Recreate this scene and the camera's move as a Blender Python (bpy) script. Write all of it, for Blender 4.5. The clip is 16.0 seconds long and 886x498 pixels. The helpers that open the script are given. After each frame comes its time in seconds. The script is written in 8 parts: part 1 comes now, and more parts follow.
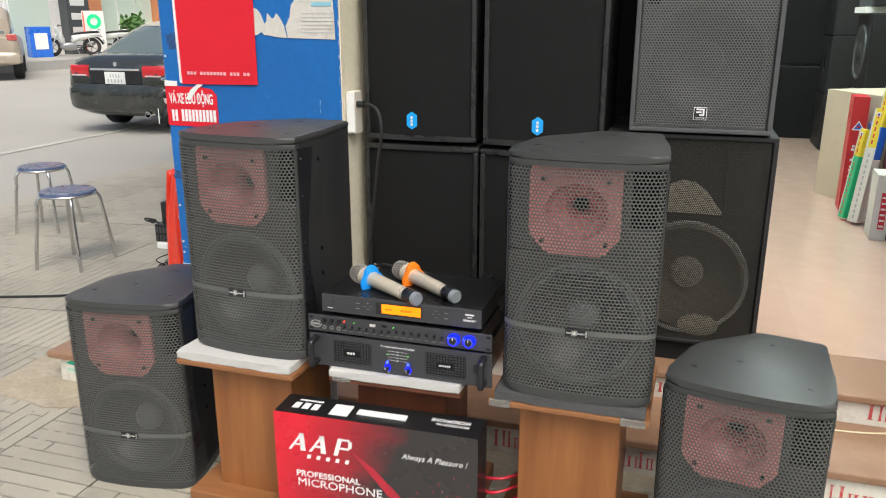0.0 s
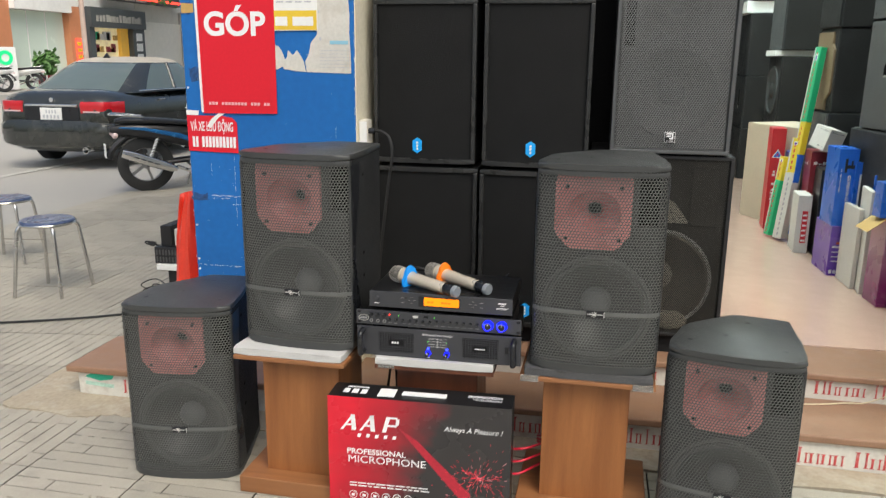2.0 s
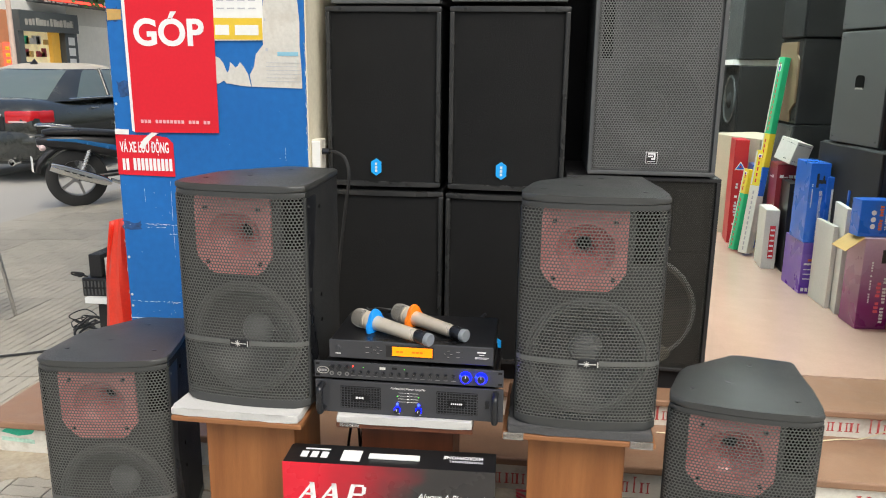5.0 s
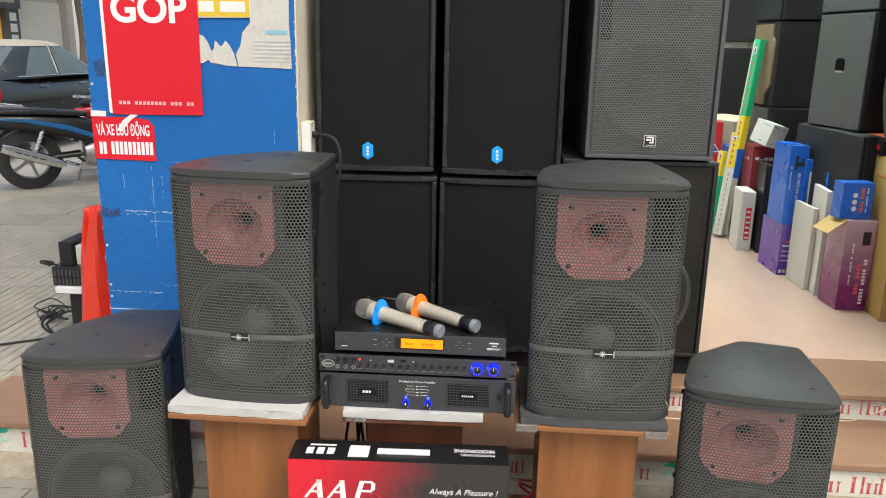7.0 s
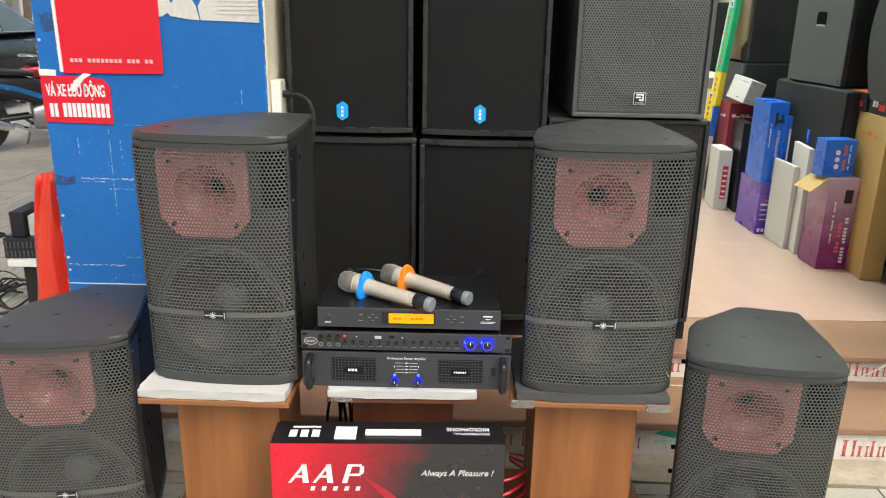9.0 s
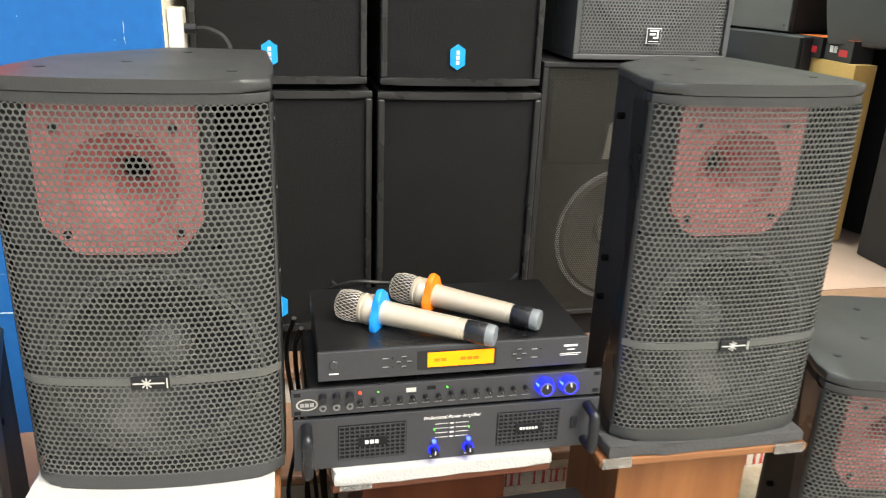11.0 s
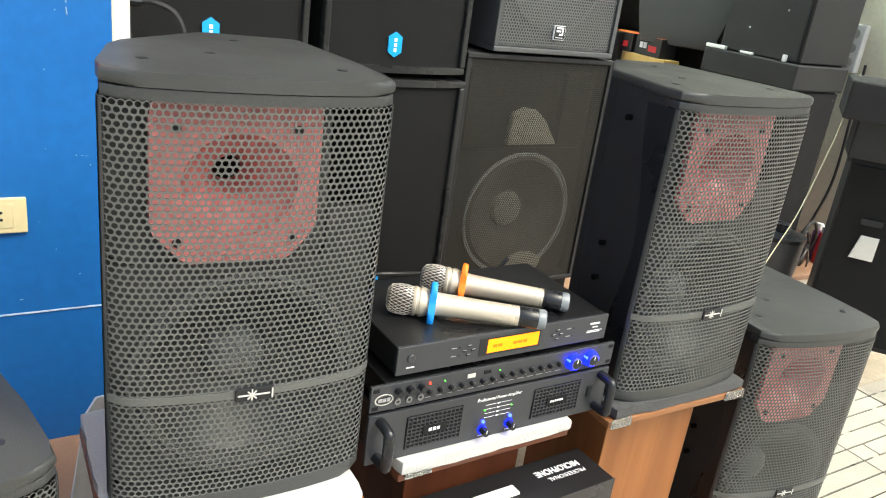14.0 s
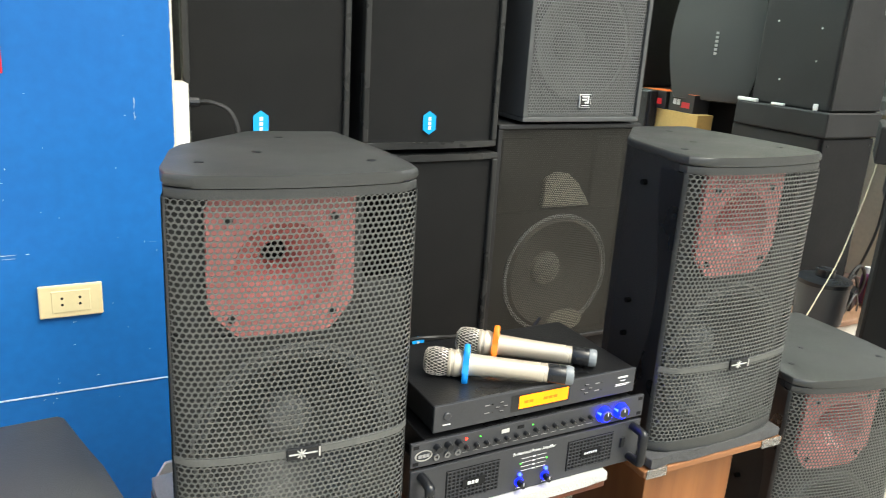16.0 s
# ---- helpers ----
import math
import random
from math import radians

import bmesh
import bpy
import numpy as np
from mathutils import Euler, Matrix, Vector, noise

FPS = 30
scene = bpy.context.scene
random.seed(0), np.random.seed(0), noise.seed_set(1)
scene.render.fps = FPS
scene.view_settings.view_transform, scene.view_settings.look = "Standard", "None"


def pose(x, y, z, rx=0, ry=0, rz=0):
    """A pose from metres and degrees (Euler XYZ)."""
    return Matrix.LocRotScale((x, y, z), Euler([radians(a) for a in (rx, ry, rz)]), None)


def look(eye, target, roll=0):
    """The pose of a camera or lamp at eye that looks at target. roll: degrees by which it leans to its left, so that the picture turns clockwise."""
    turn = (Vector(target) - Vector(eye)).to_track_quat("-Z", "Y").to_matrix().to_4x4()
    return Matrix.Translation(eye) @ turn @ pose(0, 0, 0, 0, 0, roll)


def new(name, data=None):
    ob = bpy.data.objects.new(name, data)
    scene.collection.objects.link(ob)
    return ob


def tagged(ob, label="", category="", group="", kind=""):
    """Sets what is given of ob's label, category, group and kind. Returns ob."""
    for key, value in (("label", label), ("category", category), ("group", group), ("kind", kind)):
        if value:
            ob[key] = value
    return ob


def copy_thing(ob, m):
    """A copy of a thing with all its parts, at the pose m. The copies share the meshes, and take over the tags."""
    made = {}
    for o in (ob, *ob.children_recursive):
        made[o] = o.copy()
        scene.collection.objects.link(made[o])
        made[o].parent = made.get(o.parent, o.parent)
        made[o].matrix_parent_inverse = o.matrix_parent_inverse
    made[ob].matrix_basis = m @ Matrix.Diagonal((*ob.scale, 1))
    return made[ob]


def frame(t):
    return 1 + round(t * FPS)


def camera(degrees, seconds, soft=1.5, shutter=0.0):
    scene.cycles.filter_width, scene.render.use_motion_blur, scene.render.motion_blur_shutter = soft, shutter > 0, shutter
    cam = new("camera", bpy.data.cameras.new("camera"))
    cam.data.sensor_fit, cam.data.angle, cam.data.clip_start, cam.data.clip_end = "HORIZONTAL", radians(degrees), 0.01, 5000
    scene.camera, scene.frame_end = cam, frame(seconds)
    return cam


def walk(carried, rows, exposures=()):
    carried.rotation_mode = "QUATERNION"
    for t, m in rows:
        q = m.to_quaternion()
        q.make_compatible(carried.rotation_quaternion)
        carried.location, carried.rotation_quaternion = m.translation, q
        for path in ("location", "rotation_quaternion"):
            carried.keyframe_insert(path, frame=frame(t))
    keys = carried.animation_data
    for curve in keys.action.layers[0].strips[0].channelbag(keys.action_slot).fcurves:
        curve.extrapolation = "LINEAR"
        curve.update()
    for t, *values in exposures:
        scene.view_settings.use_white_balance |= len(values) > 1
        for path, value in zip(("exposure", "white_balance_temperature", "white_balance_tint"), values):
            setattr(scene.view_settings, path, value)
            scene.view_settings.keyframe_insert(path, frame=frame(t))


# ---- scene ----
cam = camera(59.4, 16.0, 1.0, 0.5)
METRES, EYE, TILT, LEAN, TURN = 2.63, 1.33, 0.0, 0.0, 17.4
ROWS = [
    (0.0, 0.0, 0.0, 0.0, 0.0, -16.59, -0.02),
    (0.5, -0.0263, -0.0527, 0.0005, -0.6, -16.43, 0.71),
    (1.0, -0.0699, -0.0826, 0.0003, -2.58, -15.49, 1.13),
    (1.5, -0.1083, -0.112, -0.0025, -4.62, -14.79, 0.51),
    (2.0, -0.1259, -0.1227, -0.004, -6.16, -13.8, -0.54),
    (2.5, -0.1227, -0.1172, 0.0008, -8.42, -10.98, -1.16),
    (3.0, -0.1233, -0.1124, -0.0005, -10.49, -10.51, -1.38),
    (3.5, -0.1268, -0.1068, -0.0005, -10.53, -11.28, -1.04),
    (4.0, -0.1194, -0.0762, 0.0031, -9.32, -11.96, -0.93),
    (6.5, -0.1809, 0.0238, 0.0069, -12.9, -14.89, -0.79),
    (7.0, -0.1817, 0.0217, 0.0064, -13.53, -14.8, -1.07),
    (7.5, -0.1812, 0.0227, 0.0058, -14.16, -15.08, -0.77),
    (8.0, -0.1818, 0.0335, 0.0066, -14.82, -15.52, -1.09),
    (8.5, -0.1832, 0.0424, 0.0049, -14.93, -16.58, -1.07),
    (11.0, -0.2492, 0.3402, -0.0523, -29.38, -19.93, -2.13),
    (11.5, -0.2493, 0.3931, -0.0714, -30.29, -19.66, -3.08),
    (12.0, -0.2732, 0.4282, -0.0759, -36.16, -19.68, -2.38),
    (12.5, -0.3288, 0.4535, -0.0803, -42.87, -20.08, -2.66),
    (13.0, -0.3756, 0.4533, -0.0807, -44.85, -20.02, -4.92),
    (13.5, -0.3948, 0.4476, -0.063, -47.49, -20.4, -6.52),
    (14.0, -0.4047, 0.4457, -0.0459, -48.21, -20.78, -7.33),
    (14.5, -0.4178, 0.435, -0.0385, -46.73, -19.91, -6.43),
    (15.0, -0.4255, 0.4254, -0.0352, -44.58, -18.54, -5.02),
    (15.5, -0.4255, 0.4193, -0.0302, -43.96, -17.3, -4.12),
    (16.0, -0.4215, 0.4084, -0.0255, -45.01, -16.77, -3.45),
]
EXPOSURES = [(0.0, 0.28, 6450, 5), (2.0, 0.16, 6450, 5), (3.0, 0.27, 6450, 5), (8.5, 0.36, 6540, 5), (11.0, 0.93, 6770, 3), (12.0, 1.13, 6730, 3), (13.0, 1.09, 6650, 1), (14.7, 0.94, 6500, 0), (16.0, 1.0, 6500, -1)]
walk(cam, [(t, pose(0, 0, EYE, TILT, LEAN, TURN) @ pose(METRES * x, METRES * y, METRES * z, 90 + pitch, roll, yaw)) for t, x, y, z, yaw, pitch, roll in ROWS],
     EXPOSURES)
import collections

# ---- light ----
world = bpy.data.worlds.new("sky")
scene.world = world
world.use_nodes = True
wn = world.node_tree
sky = wn.nodes.new("ShaderNodeTexSky")
sky.sky_type = "NISHITA"
sky.sun_disc = False
sky.sun_elevation = radians(58)
sky.sun_rotation = radians(146)
sky.air_density, sky.dust_density, sky.ozone_density = 1.0, 6.0, 1.0
wn.links.new(sky.outputs["Color"], wn.nodes["Background"].inputs["Color"])
wn.nodes["Background"].inputs["Strength"].default_value = 0.15

sun = new("sun", bpy.data.lights.new("sun", "SUN"))
sun.data.energy, sun.data.angle, sun.data.color = 1.5, radians(40), (1.0, 0.97, 0.93)
sun.matrix_world = look((4, -6, 8), (0, 0, 0))


# ---- materials ----
def mat(name, color, rough=0.6, metal=0.0, vary=0.12, scale=6.0, fine=90.0, bump=0.05, spec=0.5, coat=0.0, rand=0.0, dirt=None, dirt_amount=0.0, dirt_scale=3.0, emit=0.0, stretch=(1, 1, 1)):
    m = bpy.data.materials.new(name)
    m.use_nodes = True
    t = m.node_tree
    n, l = t.nodes, t.links
    b = n["Principled BSDF"]
    b.inputs["Metallic"].default_value = metal
    b.inputs["Specular IOR Level"].default_value = spec
    b.inputs["Coat Weight"].default_value = coat
    co = n.new("ShaderNodeTexCoord")
    mp = n.new("ShaderNodeMapping")
    mp.inputs["Scale"].default_value = stretch
    l.new(co.outputs["Object"], mp.inputs["Vector"])
    big, small = n.new("ShaderNodeTexNoise"), n.new("ShaderNodeTexNoise")
    for node, s, d in ((big, scale, 4.0), (small, fine, 3.0)):
        node.inputs["Scale"].default_value = s
        node.inputs["Detail"].default_value = d
        l.new(mp.outputs["Vector"], node.inputs["Vector"])
    add = n.new("ShaderNodeMath")
    add.operation = "ADD"
    l.new(big.outputs["Fac"], add.inputs[0])
    l.new(small.outputs["Fac"], add.inputs[1])
    val = add.outputs[0]
    if rand:
        info = n.new("ShaderNodeObjectInfo")
        ra = n.new("ShaderNodeMath")
        ra.operation = "MULTIPLY_ADD"
        l.new(info.outputs["Random"], ra.inputs[0])
        ra.inputs[1].default_value = rand / max(vary, 0.01)
        l.new(val, ra.inputs[2])
        val = ra.outputs[0]
    mr = n.new("ShaderNodeMapRange")
    mr.clamp = False
    mr.inputs["From Min"].default_value, mr.inputs["From Max"].default_value = 0.6, 1.4
    mr.inputs["To Min"].default_value, mr.inputs["To Max"].default_value = 1 - vary, 1 + vary
    l.new(val, mr.inputs["Value"])
    hsv = n.new("ShaderNodeHueSaturation")
    hsv.inputs["Color"].default_value = (*color, 1)
    l.new(mr.outputs["Result"], hsv.inputs["Value"])
    out = hsv.outputs["Color"]
    if dirt:
        dn = n.new("ShaderNodeTexNoise")
        dn.inputs["Scale"].default_value, dn.inputs["Detail"].default_value, dn.inputs["Roughness"].default_value = dirt_scale, 8.0, 0.65
        l.new(mp.outputs["Vector"], dn.inputs["Vector"])
        ramp = n.new("ShaderNodeMapRange")
        ramp.inputs["From Min"].default_value, ramp.inputs["From Max"].default_value = 0.5, 0.72
        ramp.inputs["To Max"].default_value = dirt_amount
        l.new(dn.outputs["Fac"], ramp.inputs["Value"])
        mix = n.new("ShaderNodeMix")
        mix.data_type = "RGBA"
        l.new(ramp.outputs["Result"], mix.inputs["Factor"])
        l.new(out, mix.inputs["A"])
        mix.inputs["B"].default_value = (*dirt, 1)
        out = mix.outputs["Result"]
    l.new(out, b.inputs["Base Color"])
    rr = n.new("ShaderNodeMapRange")
    rr.inputs["From Min"].default_value, rr.inputs["From Max"].default_value = 0.3, 0.7
    rr.inputs["To Min"].default_value, rr.inputs["To Max"].default_value = max(0.02, rough - 0.08), min(1, rough + 0.08)
    l.new(big.outputs["Fac"], rr.inputs["Value"])
    l.new(rr.outputs["Result"], b.inputs["Roughness"])
    if bump:
        bp = n.new("ShaderNodeBump")
        bp.inputs["Strength"].default_value, bp.inputs["Distance"].default_value = bump, 0.01
        l.new(small.outputs["Fac"], bp.inputs["Height"])
        l.new(bp.outputs["Normal"], b.inputs["Normal"])
    if emit:
        l.new(out, b.inputs["Emission Color"])
        b.inputs["Emission Strength"].default_value = emit
    return m


def glow(name, color, strength):
    return mat(name, color, 0.4, vary=0.02, bump=0, emit=strength)


def wood_mat(name, dark, light, rough=0.4, along="Z"):
    """Veneer: stretched bands of grain, with a fine pore noise."""
    m = mat(name, light, rough, vary=0.1, scale=2.5, fine=60, bump=0.03, stretch={"Z": (14, 14, 1), "X": (1, 14, 14)}[along])
    t = m.node_tree
    n, l = t.nodes, t.links
    mp = next(q for q in n if q.bl_idname == "ShaderNodeMapping")
    hsv = next(q for q in n if q.bl_idname == "ShaderNodeHueSaturation")
    gr = n.new("ShaderNodeTexNoise")
    gr.inputs["Scale"].default_value, gr.inputs["Detail"].default_value, gr.inputs["Distortion"].default_value = 1.6, 6.0, 0.6
    l.new(mp.outputs["Vector"], gr.inputs["Vector"])
    cr = n.new("ShaderNodeValToRGB")
    cr.color_ramp.elements[0].position, cr.color_ramp.elements[1].position = 0.3, 0.7
    cr.color_ramp.elements[0].color, cr.color_ramp.elements[1].color = (*dark, 1), (*light, 1)
    l.new(gr.outputs["Fac"], cr.inputs["Fac"])
    l.new(cr.outputs["Color"], hsv.inputs["Color"])
    return m


def glass_mat(name, color, rough=0.03):
    m = bpy.data.materials.new(name)
    m.use_nodes = True
    b = m.node_tree.nodes["Principled BSDF"]
    b.inputs["Base Color"].default_value = (*color, 1)
    b.inputs["Roughness"].default_value = rough
    b.inputs["Transmission Weight"].default_value = 1.0
    return m


BLACK = mat("black_textured_paint", (0.024, 0.025, 0.0265), 0.62, vary=0.25, fine=420, bump=0.25, spec=0.28, dirt=(0.045, 0.044, 0.042), dirt_amount=0.25)
BLACK_CAP = mat("charcoal_moulded_plastic", (0.046, 0.048, 0.048), 0.38, vary=0.12, fine=350, bump=0.12, dirt=(0.06, 0.062, 0.064), dirt_amount=0.2)
SATIN = mat("satin_black_plastic", (0.012, 0.013, 0.016), 0.32, vary=0.15, fine=200, bump=0.03)
GRILLE = mat("powder_coated_steel_grille", (0.135, 0.139, 0.135), 0.38, metal=0.35, vary=0.15, fine=300, bump=0.04, dirt=(0.13, 0.127, 0.12), dirt_amount=0.4)
GRILLE_OLD = mat("dusty_steel_grille", (0.038, 0.036, 0.031), 0.55, metal=0.3, vary=0.15, fine=300, bump=0.04, dirt=(0.075, 0.071, 0.063), dirt_amount=0.45)
HORN_RED = mat("dull_red_horn_plastic", (0.62, 0.22, 0.21), 0.3, spec=0.7, coat=0.0, vary=0.1, fine=200, bump=0.03)
BAFFLE = mat("black_baffle", (0.012, 0.012, 0.013), 0.7, spec=0.2, vary=0.2)
WOOFER_RIM = mat("grey_rubber_surround", (0.085, 0.087, 0.086), 0.55, vary=0.12, fine=200, bump=0.05)
CONE = mat("black_coated_cone", (0.036, 0.037, 0.037), 0.4, vary=0.15, fine=200, bump=0.06, spec=0.8)
CAP_GREY = mat("dark_grey_dust_cap", (0.15, 0.153, 0.153), 0.5, vary=0.1, fine=200, bump=0.05)
BAFFLE_GREY = mat("charcoal_baffle", (0.036, 0.0375, 0.0375), 0.65, vary=0.15, fine=200, bump=0.1)
CLOTH = mat("black_grille_cloth", (0.0085, 0.0088, 0.009), 0.7, spec=0.22, vary=0.15, fine=700, bump=0.4)
CARPET = mat("black_cabinet_vinyl", (0.02, 0.02, 0.021), 0.5, spec=0.3, vary=0.2, fine=500, bump=0.3, dirt=(0.06, 0.06, 0.06), dirt_amount=0.25)
GREY_CAB = mat("grey_black_cabinet_paint", (0.078, 0.081, 0.083), 0.5, vary=0.15, fine=400, bump=0.2, dirt=(0.1, 0.1, 0.1), dirt_amount=0.3)
RAIL = mat("satin_black_rail", (0.026, 0.0265, 0.0265), 0.3, vary=0.15, fine=300, bump=0.05)
GOLD_GRILLE = mat("bronze_brown_grille", (0.2, 0.14, 0.08), 0.6, vary=0.15, fine=300, bump=0.15)
SILVER = mat("silver_logo", (0.8, 0.8, 0.78), 0.35, metal=0.6, vary=0.05)
WHITE_INK = mat("white_print", (0.8, 0.8, 0.8), 0.5, vary=0.04, bump=0)
BLACK_INK = mat("black_print", (0.02, 0.02, 0.02), 0.5, vary=0.04, bump=0)
RED_INK = mat("faded_red_paint", (0.52, 0.09, 0.1), 0.6, vary=0.25, scale=30)
CYAN = mat("cyan_sticker", (0.02, 0.38, 0.9), 0.35, vary=0.08, bump=0)
FOAM = mat("white_foam_sheet", (0.51, 0.505, 0.49), 0.85, vary=0.06, fine=200, bump=0.2, dirt=(0.5, 0.47, 0.43), dirt_amount=0.4)
VENEER = wood_mat("orange_brown_veneer", (0.22, 0.08, 0.025), (0.33, 0.13, 0.042), 0.42)
# darker, redder veneer: the shade on the middle stand is in its colour
VENEER_SHADED = wood_mat("shaded_reddish_brown_veneer", (0.085, 0.026, 0.012), (0.145, 0.045, 0.02), 0.42)
VENEER_FLAT = wood_mat("brown_board", (0.22, 0.09, 0.035), (0.32, 0.14, 0.055), 0.4, "X")
STEEL = mat("polished_tube_steel", (0.62, 0.61, 0.6), 0.22, metal=1.0, vary=0.06, bump=0.01)
BLUE_PAINT = mat("blue_painted_metal_sheet", (0.012, 0.13, 0.42), 0.5, spec=0.35, vary=0.12, scale=3, fine=40, bump=0.03, dirt=(0.012, 0.105, 0.37), dirt_amount=0.5, dirt_scale=2.2)
CREAM = mat("cream_plaster", (0.7, 0.65, 0.51), 0.75, vary=0.1, fine=60, bump=0.12, dirt=(0.48, 0.43, 0.33), dirt_amount=0.35)
PLASTER = mat("off_white_plaster", (0.6, 0.58, 0.52), 0.8, vary=0.08, fine=60, bump=0.1, dirt=(0.4, 0.38, 0.33), dirt_amount=0.4)
GRANITE = mat("brown_granite_step", (0.27, 0.155, 0.095), 0.4, vary=0.17, scale=14, fine=260, bump=0.03, dirt=(0.35, 0.24, 0.165), dirt_amount=0.35, dirt_scale=12)
RISER_WHITE = mat("white_painted_riser", (0.66, 0.64, 0.58), 0.6, vary=0.1, fine=80, bump=0.08, dirt=(0.33, 0.27, 0.2), dirt_amount=0.7, dirt_scale=9)
PINK_TILE = mat("pink_beige_floor_tile", (0.46, 0.315, 0.25), 0.16, vary=0.06, scale=9, fine=120, bump=0.006, rand=0.015)
PAVER = mat("grey_concrete_paver", (0.345, 0.32, 0.265), 0.8, vary=0.16, scale=5, fine=160, bump=0.35, rand=0.08, dirt=(0.17, 0.16, 0.14), dirt_amount=0.5, dirt_scale=4)
GROUT = mat("dark_dirt_joint", (0.05, 0.046, 0.04), 0.95, vary=0.25, fine=80, bump=0.3)
FLOOR_GROUT = mat("pinkish_tile_joint", (0.42, 0.285, 0.225), 0.6, vary=0.1)
ASPHALT = mat("pale_dusty_asphalt", (0.4, 0.385, 0.35), 0.85, vary=0.1, scale=0.6, fine=120, bump=0.25)
RED_POSTER = mat("red_poster_paper", (0.66, 0.014, 0.03), 0.5, spec=0.3, vary=0.05, scale=3, bump=0.02)
PAPER = mat("white_paper", (0.78, 0.78, 0.76), 0.7, vary=0.06, fine=60, bump=0.05)
YELLOW_INK = mat("yellow_print", (0.75, 0.52, 0.04), 0.5, vary=0.05, bump=0)
CONCRETE = mat("grey_concrete", (0.4, 0.39, 0.36), 0.85, vary=0.12, fine=50, bump=0.2)
IVORY = mat("ivory_switch_plastic", (0.72, 0.62, 0.36), 0.4, vary=0.04, bump=0)
RUBBER = mat("black_rubber", (0.02, 0.02, 0.02), 0.75, vary=0.2, fine=120, bump=0.1)
CABLE = mat("black_cable", (0.015, 0.015, 0.015), 0.5, vary=0.1, bump=0)


# ---- building blocks ----
def finish(name, bm, material, smooth=False):
    me = bpy.data.meshes.new(name)
    bmesh.ops.recalc_face_normals(bm, faces=bm.faces)
    if smooth:
        for f in bm.faces:
            f.smooth = True
    bm.to_mesh(me)
    bm.free()
    for m in material if isinstance(material, (list, tuple)) else [material]:
        me.materials.append(m)
    if smooth:
        me.set_sharp_from_angle(angle=radians(38))
    return me


def part(name, bm, material, parent=None, label="", m=None, smooth=False):
    ob = new(name, finish(name, bm, material, smooth))
    if parent is not None:
        ob.parent = parent
    if m is not None:
        ob.matrix_basis = m
    return tagged(ob, label)


def thing(name, x, y, z, rz=0, label="", category="", group="", kind=""):
    ob = new(name)
    ob.empty_display_size = 0.05
    ob.matrix_basis = pose(x, y, z, 0, 0, rz)
    return tagged(ob, label, category, group, kind)


def block(bm, x0, x1, y0, y1, z0, z1, bevel=0.0, seg=2, m=None):
    r = bmesh.ops.create_cube(bm, size=1)
    vs = r["verts"]
    for v in vs:
        v.co = Vector((x0 + (v.co.x + 0.5) * (x1 - x0), y0 + (v.co.y + 0.5) * (y1 - y0), z0 + (v.co.z + 0.5) * (z1 - z0)))
    if m is not None:
        bmesh.ops.transform(bm, matrix=m, verts=vs)
    if bevel:
        es = list({e for v in vs for e in v.link_edges})
        bmesh.ops.bevel(bm, geom=es, offset=bevel, segments=seg, affect="EDGES", profile=0.5)
    return bm


def box(x0, x1, y0, y1, z0, z1, bevel=0.0, seg=2):
    return block(bmesh.new(), x0, x1, y0, y1, z0, z1, bevel, seg)


def rod(bm, a, b, r0, r1=None, n=16, caps=True):
    a, b = Vector(a), Vector(b)
    m = Matrix.Translation((a + b) / 2) @ (b - a).to_track_quat("Z", "Y").to_matrix().to_4x4()
    bmesh.ops.create_cone(bm, cap_ends=caps, segments=n, radius1=r0, radius2=r0 if r1 is None else r1, depth=(b - a).length, matrix=m)
    return bm


def lathe(bm, profile, n=24, m=None, cap=False):
    """Turns (radius, height) pairs round z."""
    rings = []
    for r, z in profile:
        rings.append([bm.verts.new((r * math.cos(2 * math.pi * i / n), r * math.sin(2 * math.pi * i / n), z)) for i in range(n)])
    for a, b in zip(rings, rings[1:]):
        for i in range(n):
            bm.faces.new((a[i], a[(i + 1) % n], b[(i + 1) % n], b[i]))
    for ring in (rings[0], rings[-1]) if cap else ():
        if (ring[0].co - ring[n // 2].co).length > 1e-5:
            bm.faces.new(ring)
    if m is not None:
        bmesh.ops.transform(bm, matrix=m, verts=[v for r in rings for v in r])
    return bm


def prism(outline, z0, z1, bevel=0.0, bm=None, seg=2):
    """An upright solid over a plan outline."""
    bm = bm or bmesh.new()
    lo = [bm.verts.new((x, y, z0)) for x, y in outline]
    hi = [bm.verts.new((x, y, z1)) for x, y in outline]
    n = len(outline)
    fs = [bm.faces.new(lo[::-1]), bm.faces.new(hi)]
    for i in range(n):
        fs.append(bm.faces.new((lo[i], lo[(i + 1) % n], hi[(i + 1) % n], hi[i])))
    if bevel:
        bmesh.ops.bevel(bm, geom=list(fs[0].edges) + list(fs[1].edges), offset=bevel, segments=seg, affect="EDGES", profile=0.5)
    return bm


def slab(outline, y0, y1, bevel=0.0, bm=None):
    """A solid over an outline in x and z, from y0 back to y1."""
    b = prism([(x, -z) for x, z in outline], y0, y1, bevel)
    bmesh.ops.transform(b, matrix=Matrix(((1, 0, 0, 0), (0, 0, 1, 0), (0, -1, 0, 0), (0, 0, 0, 1))), verts=b.verts)
    return b


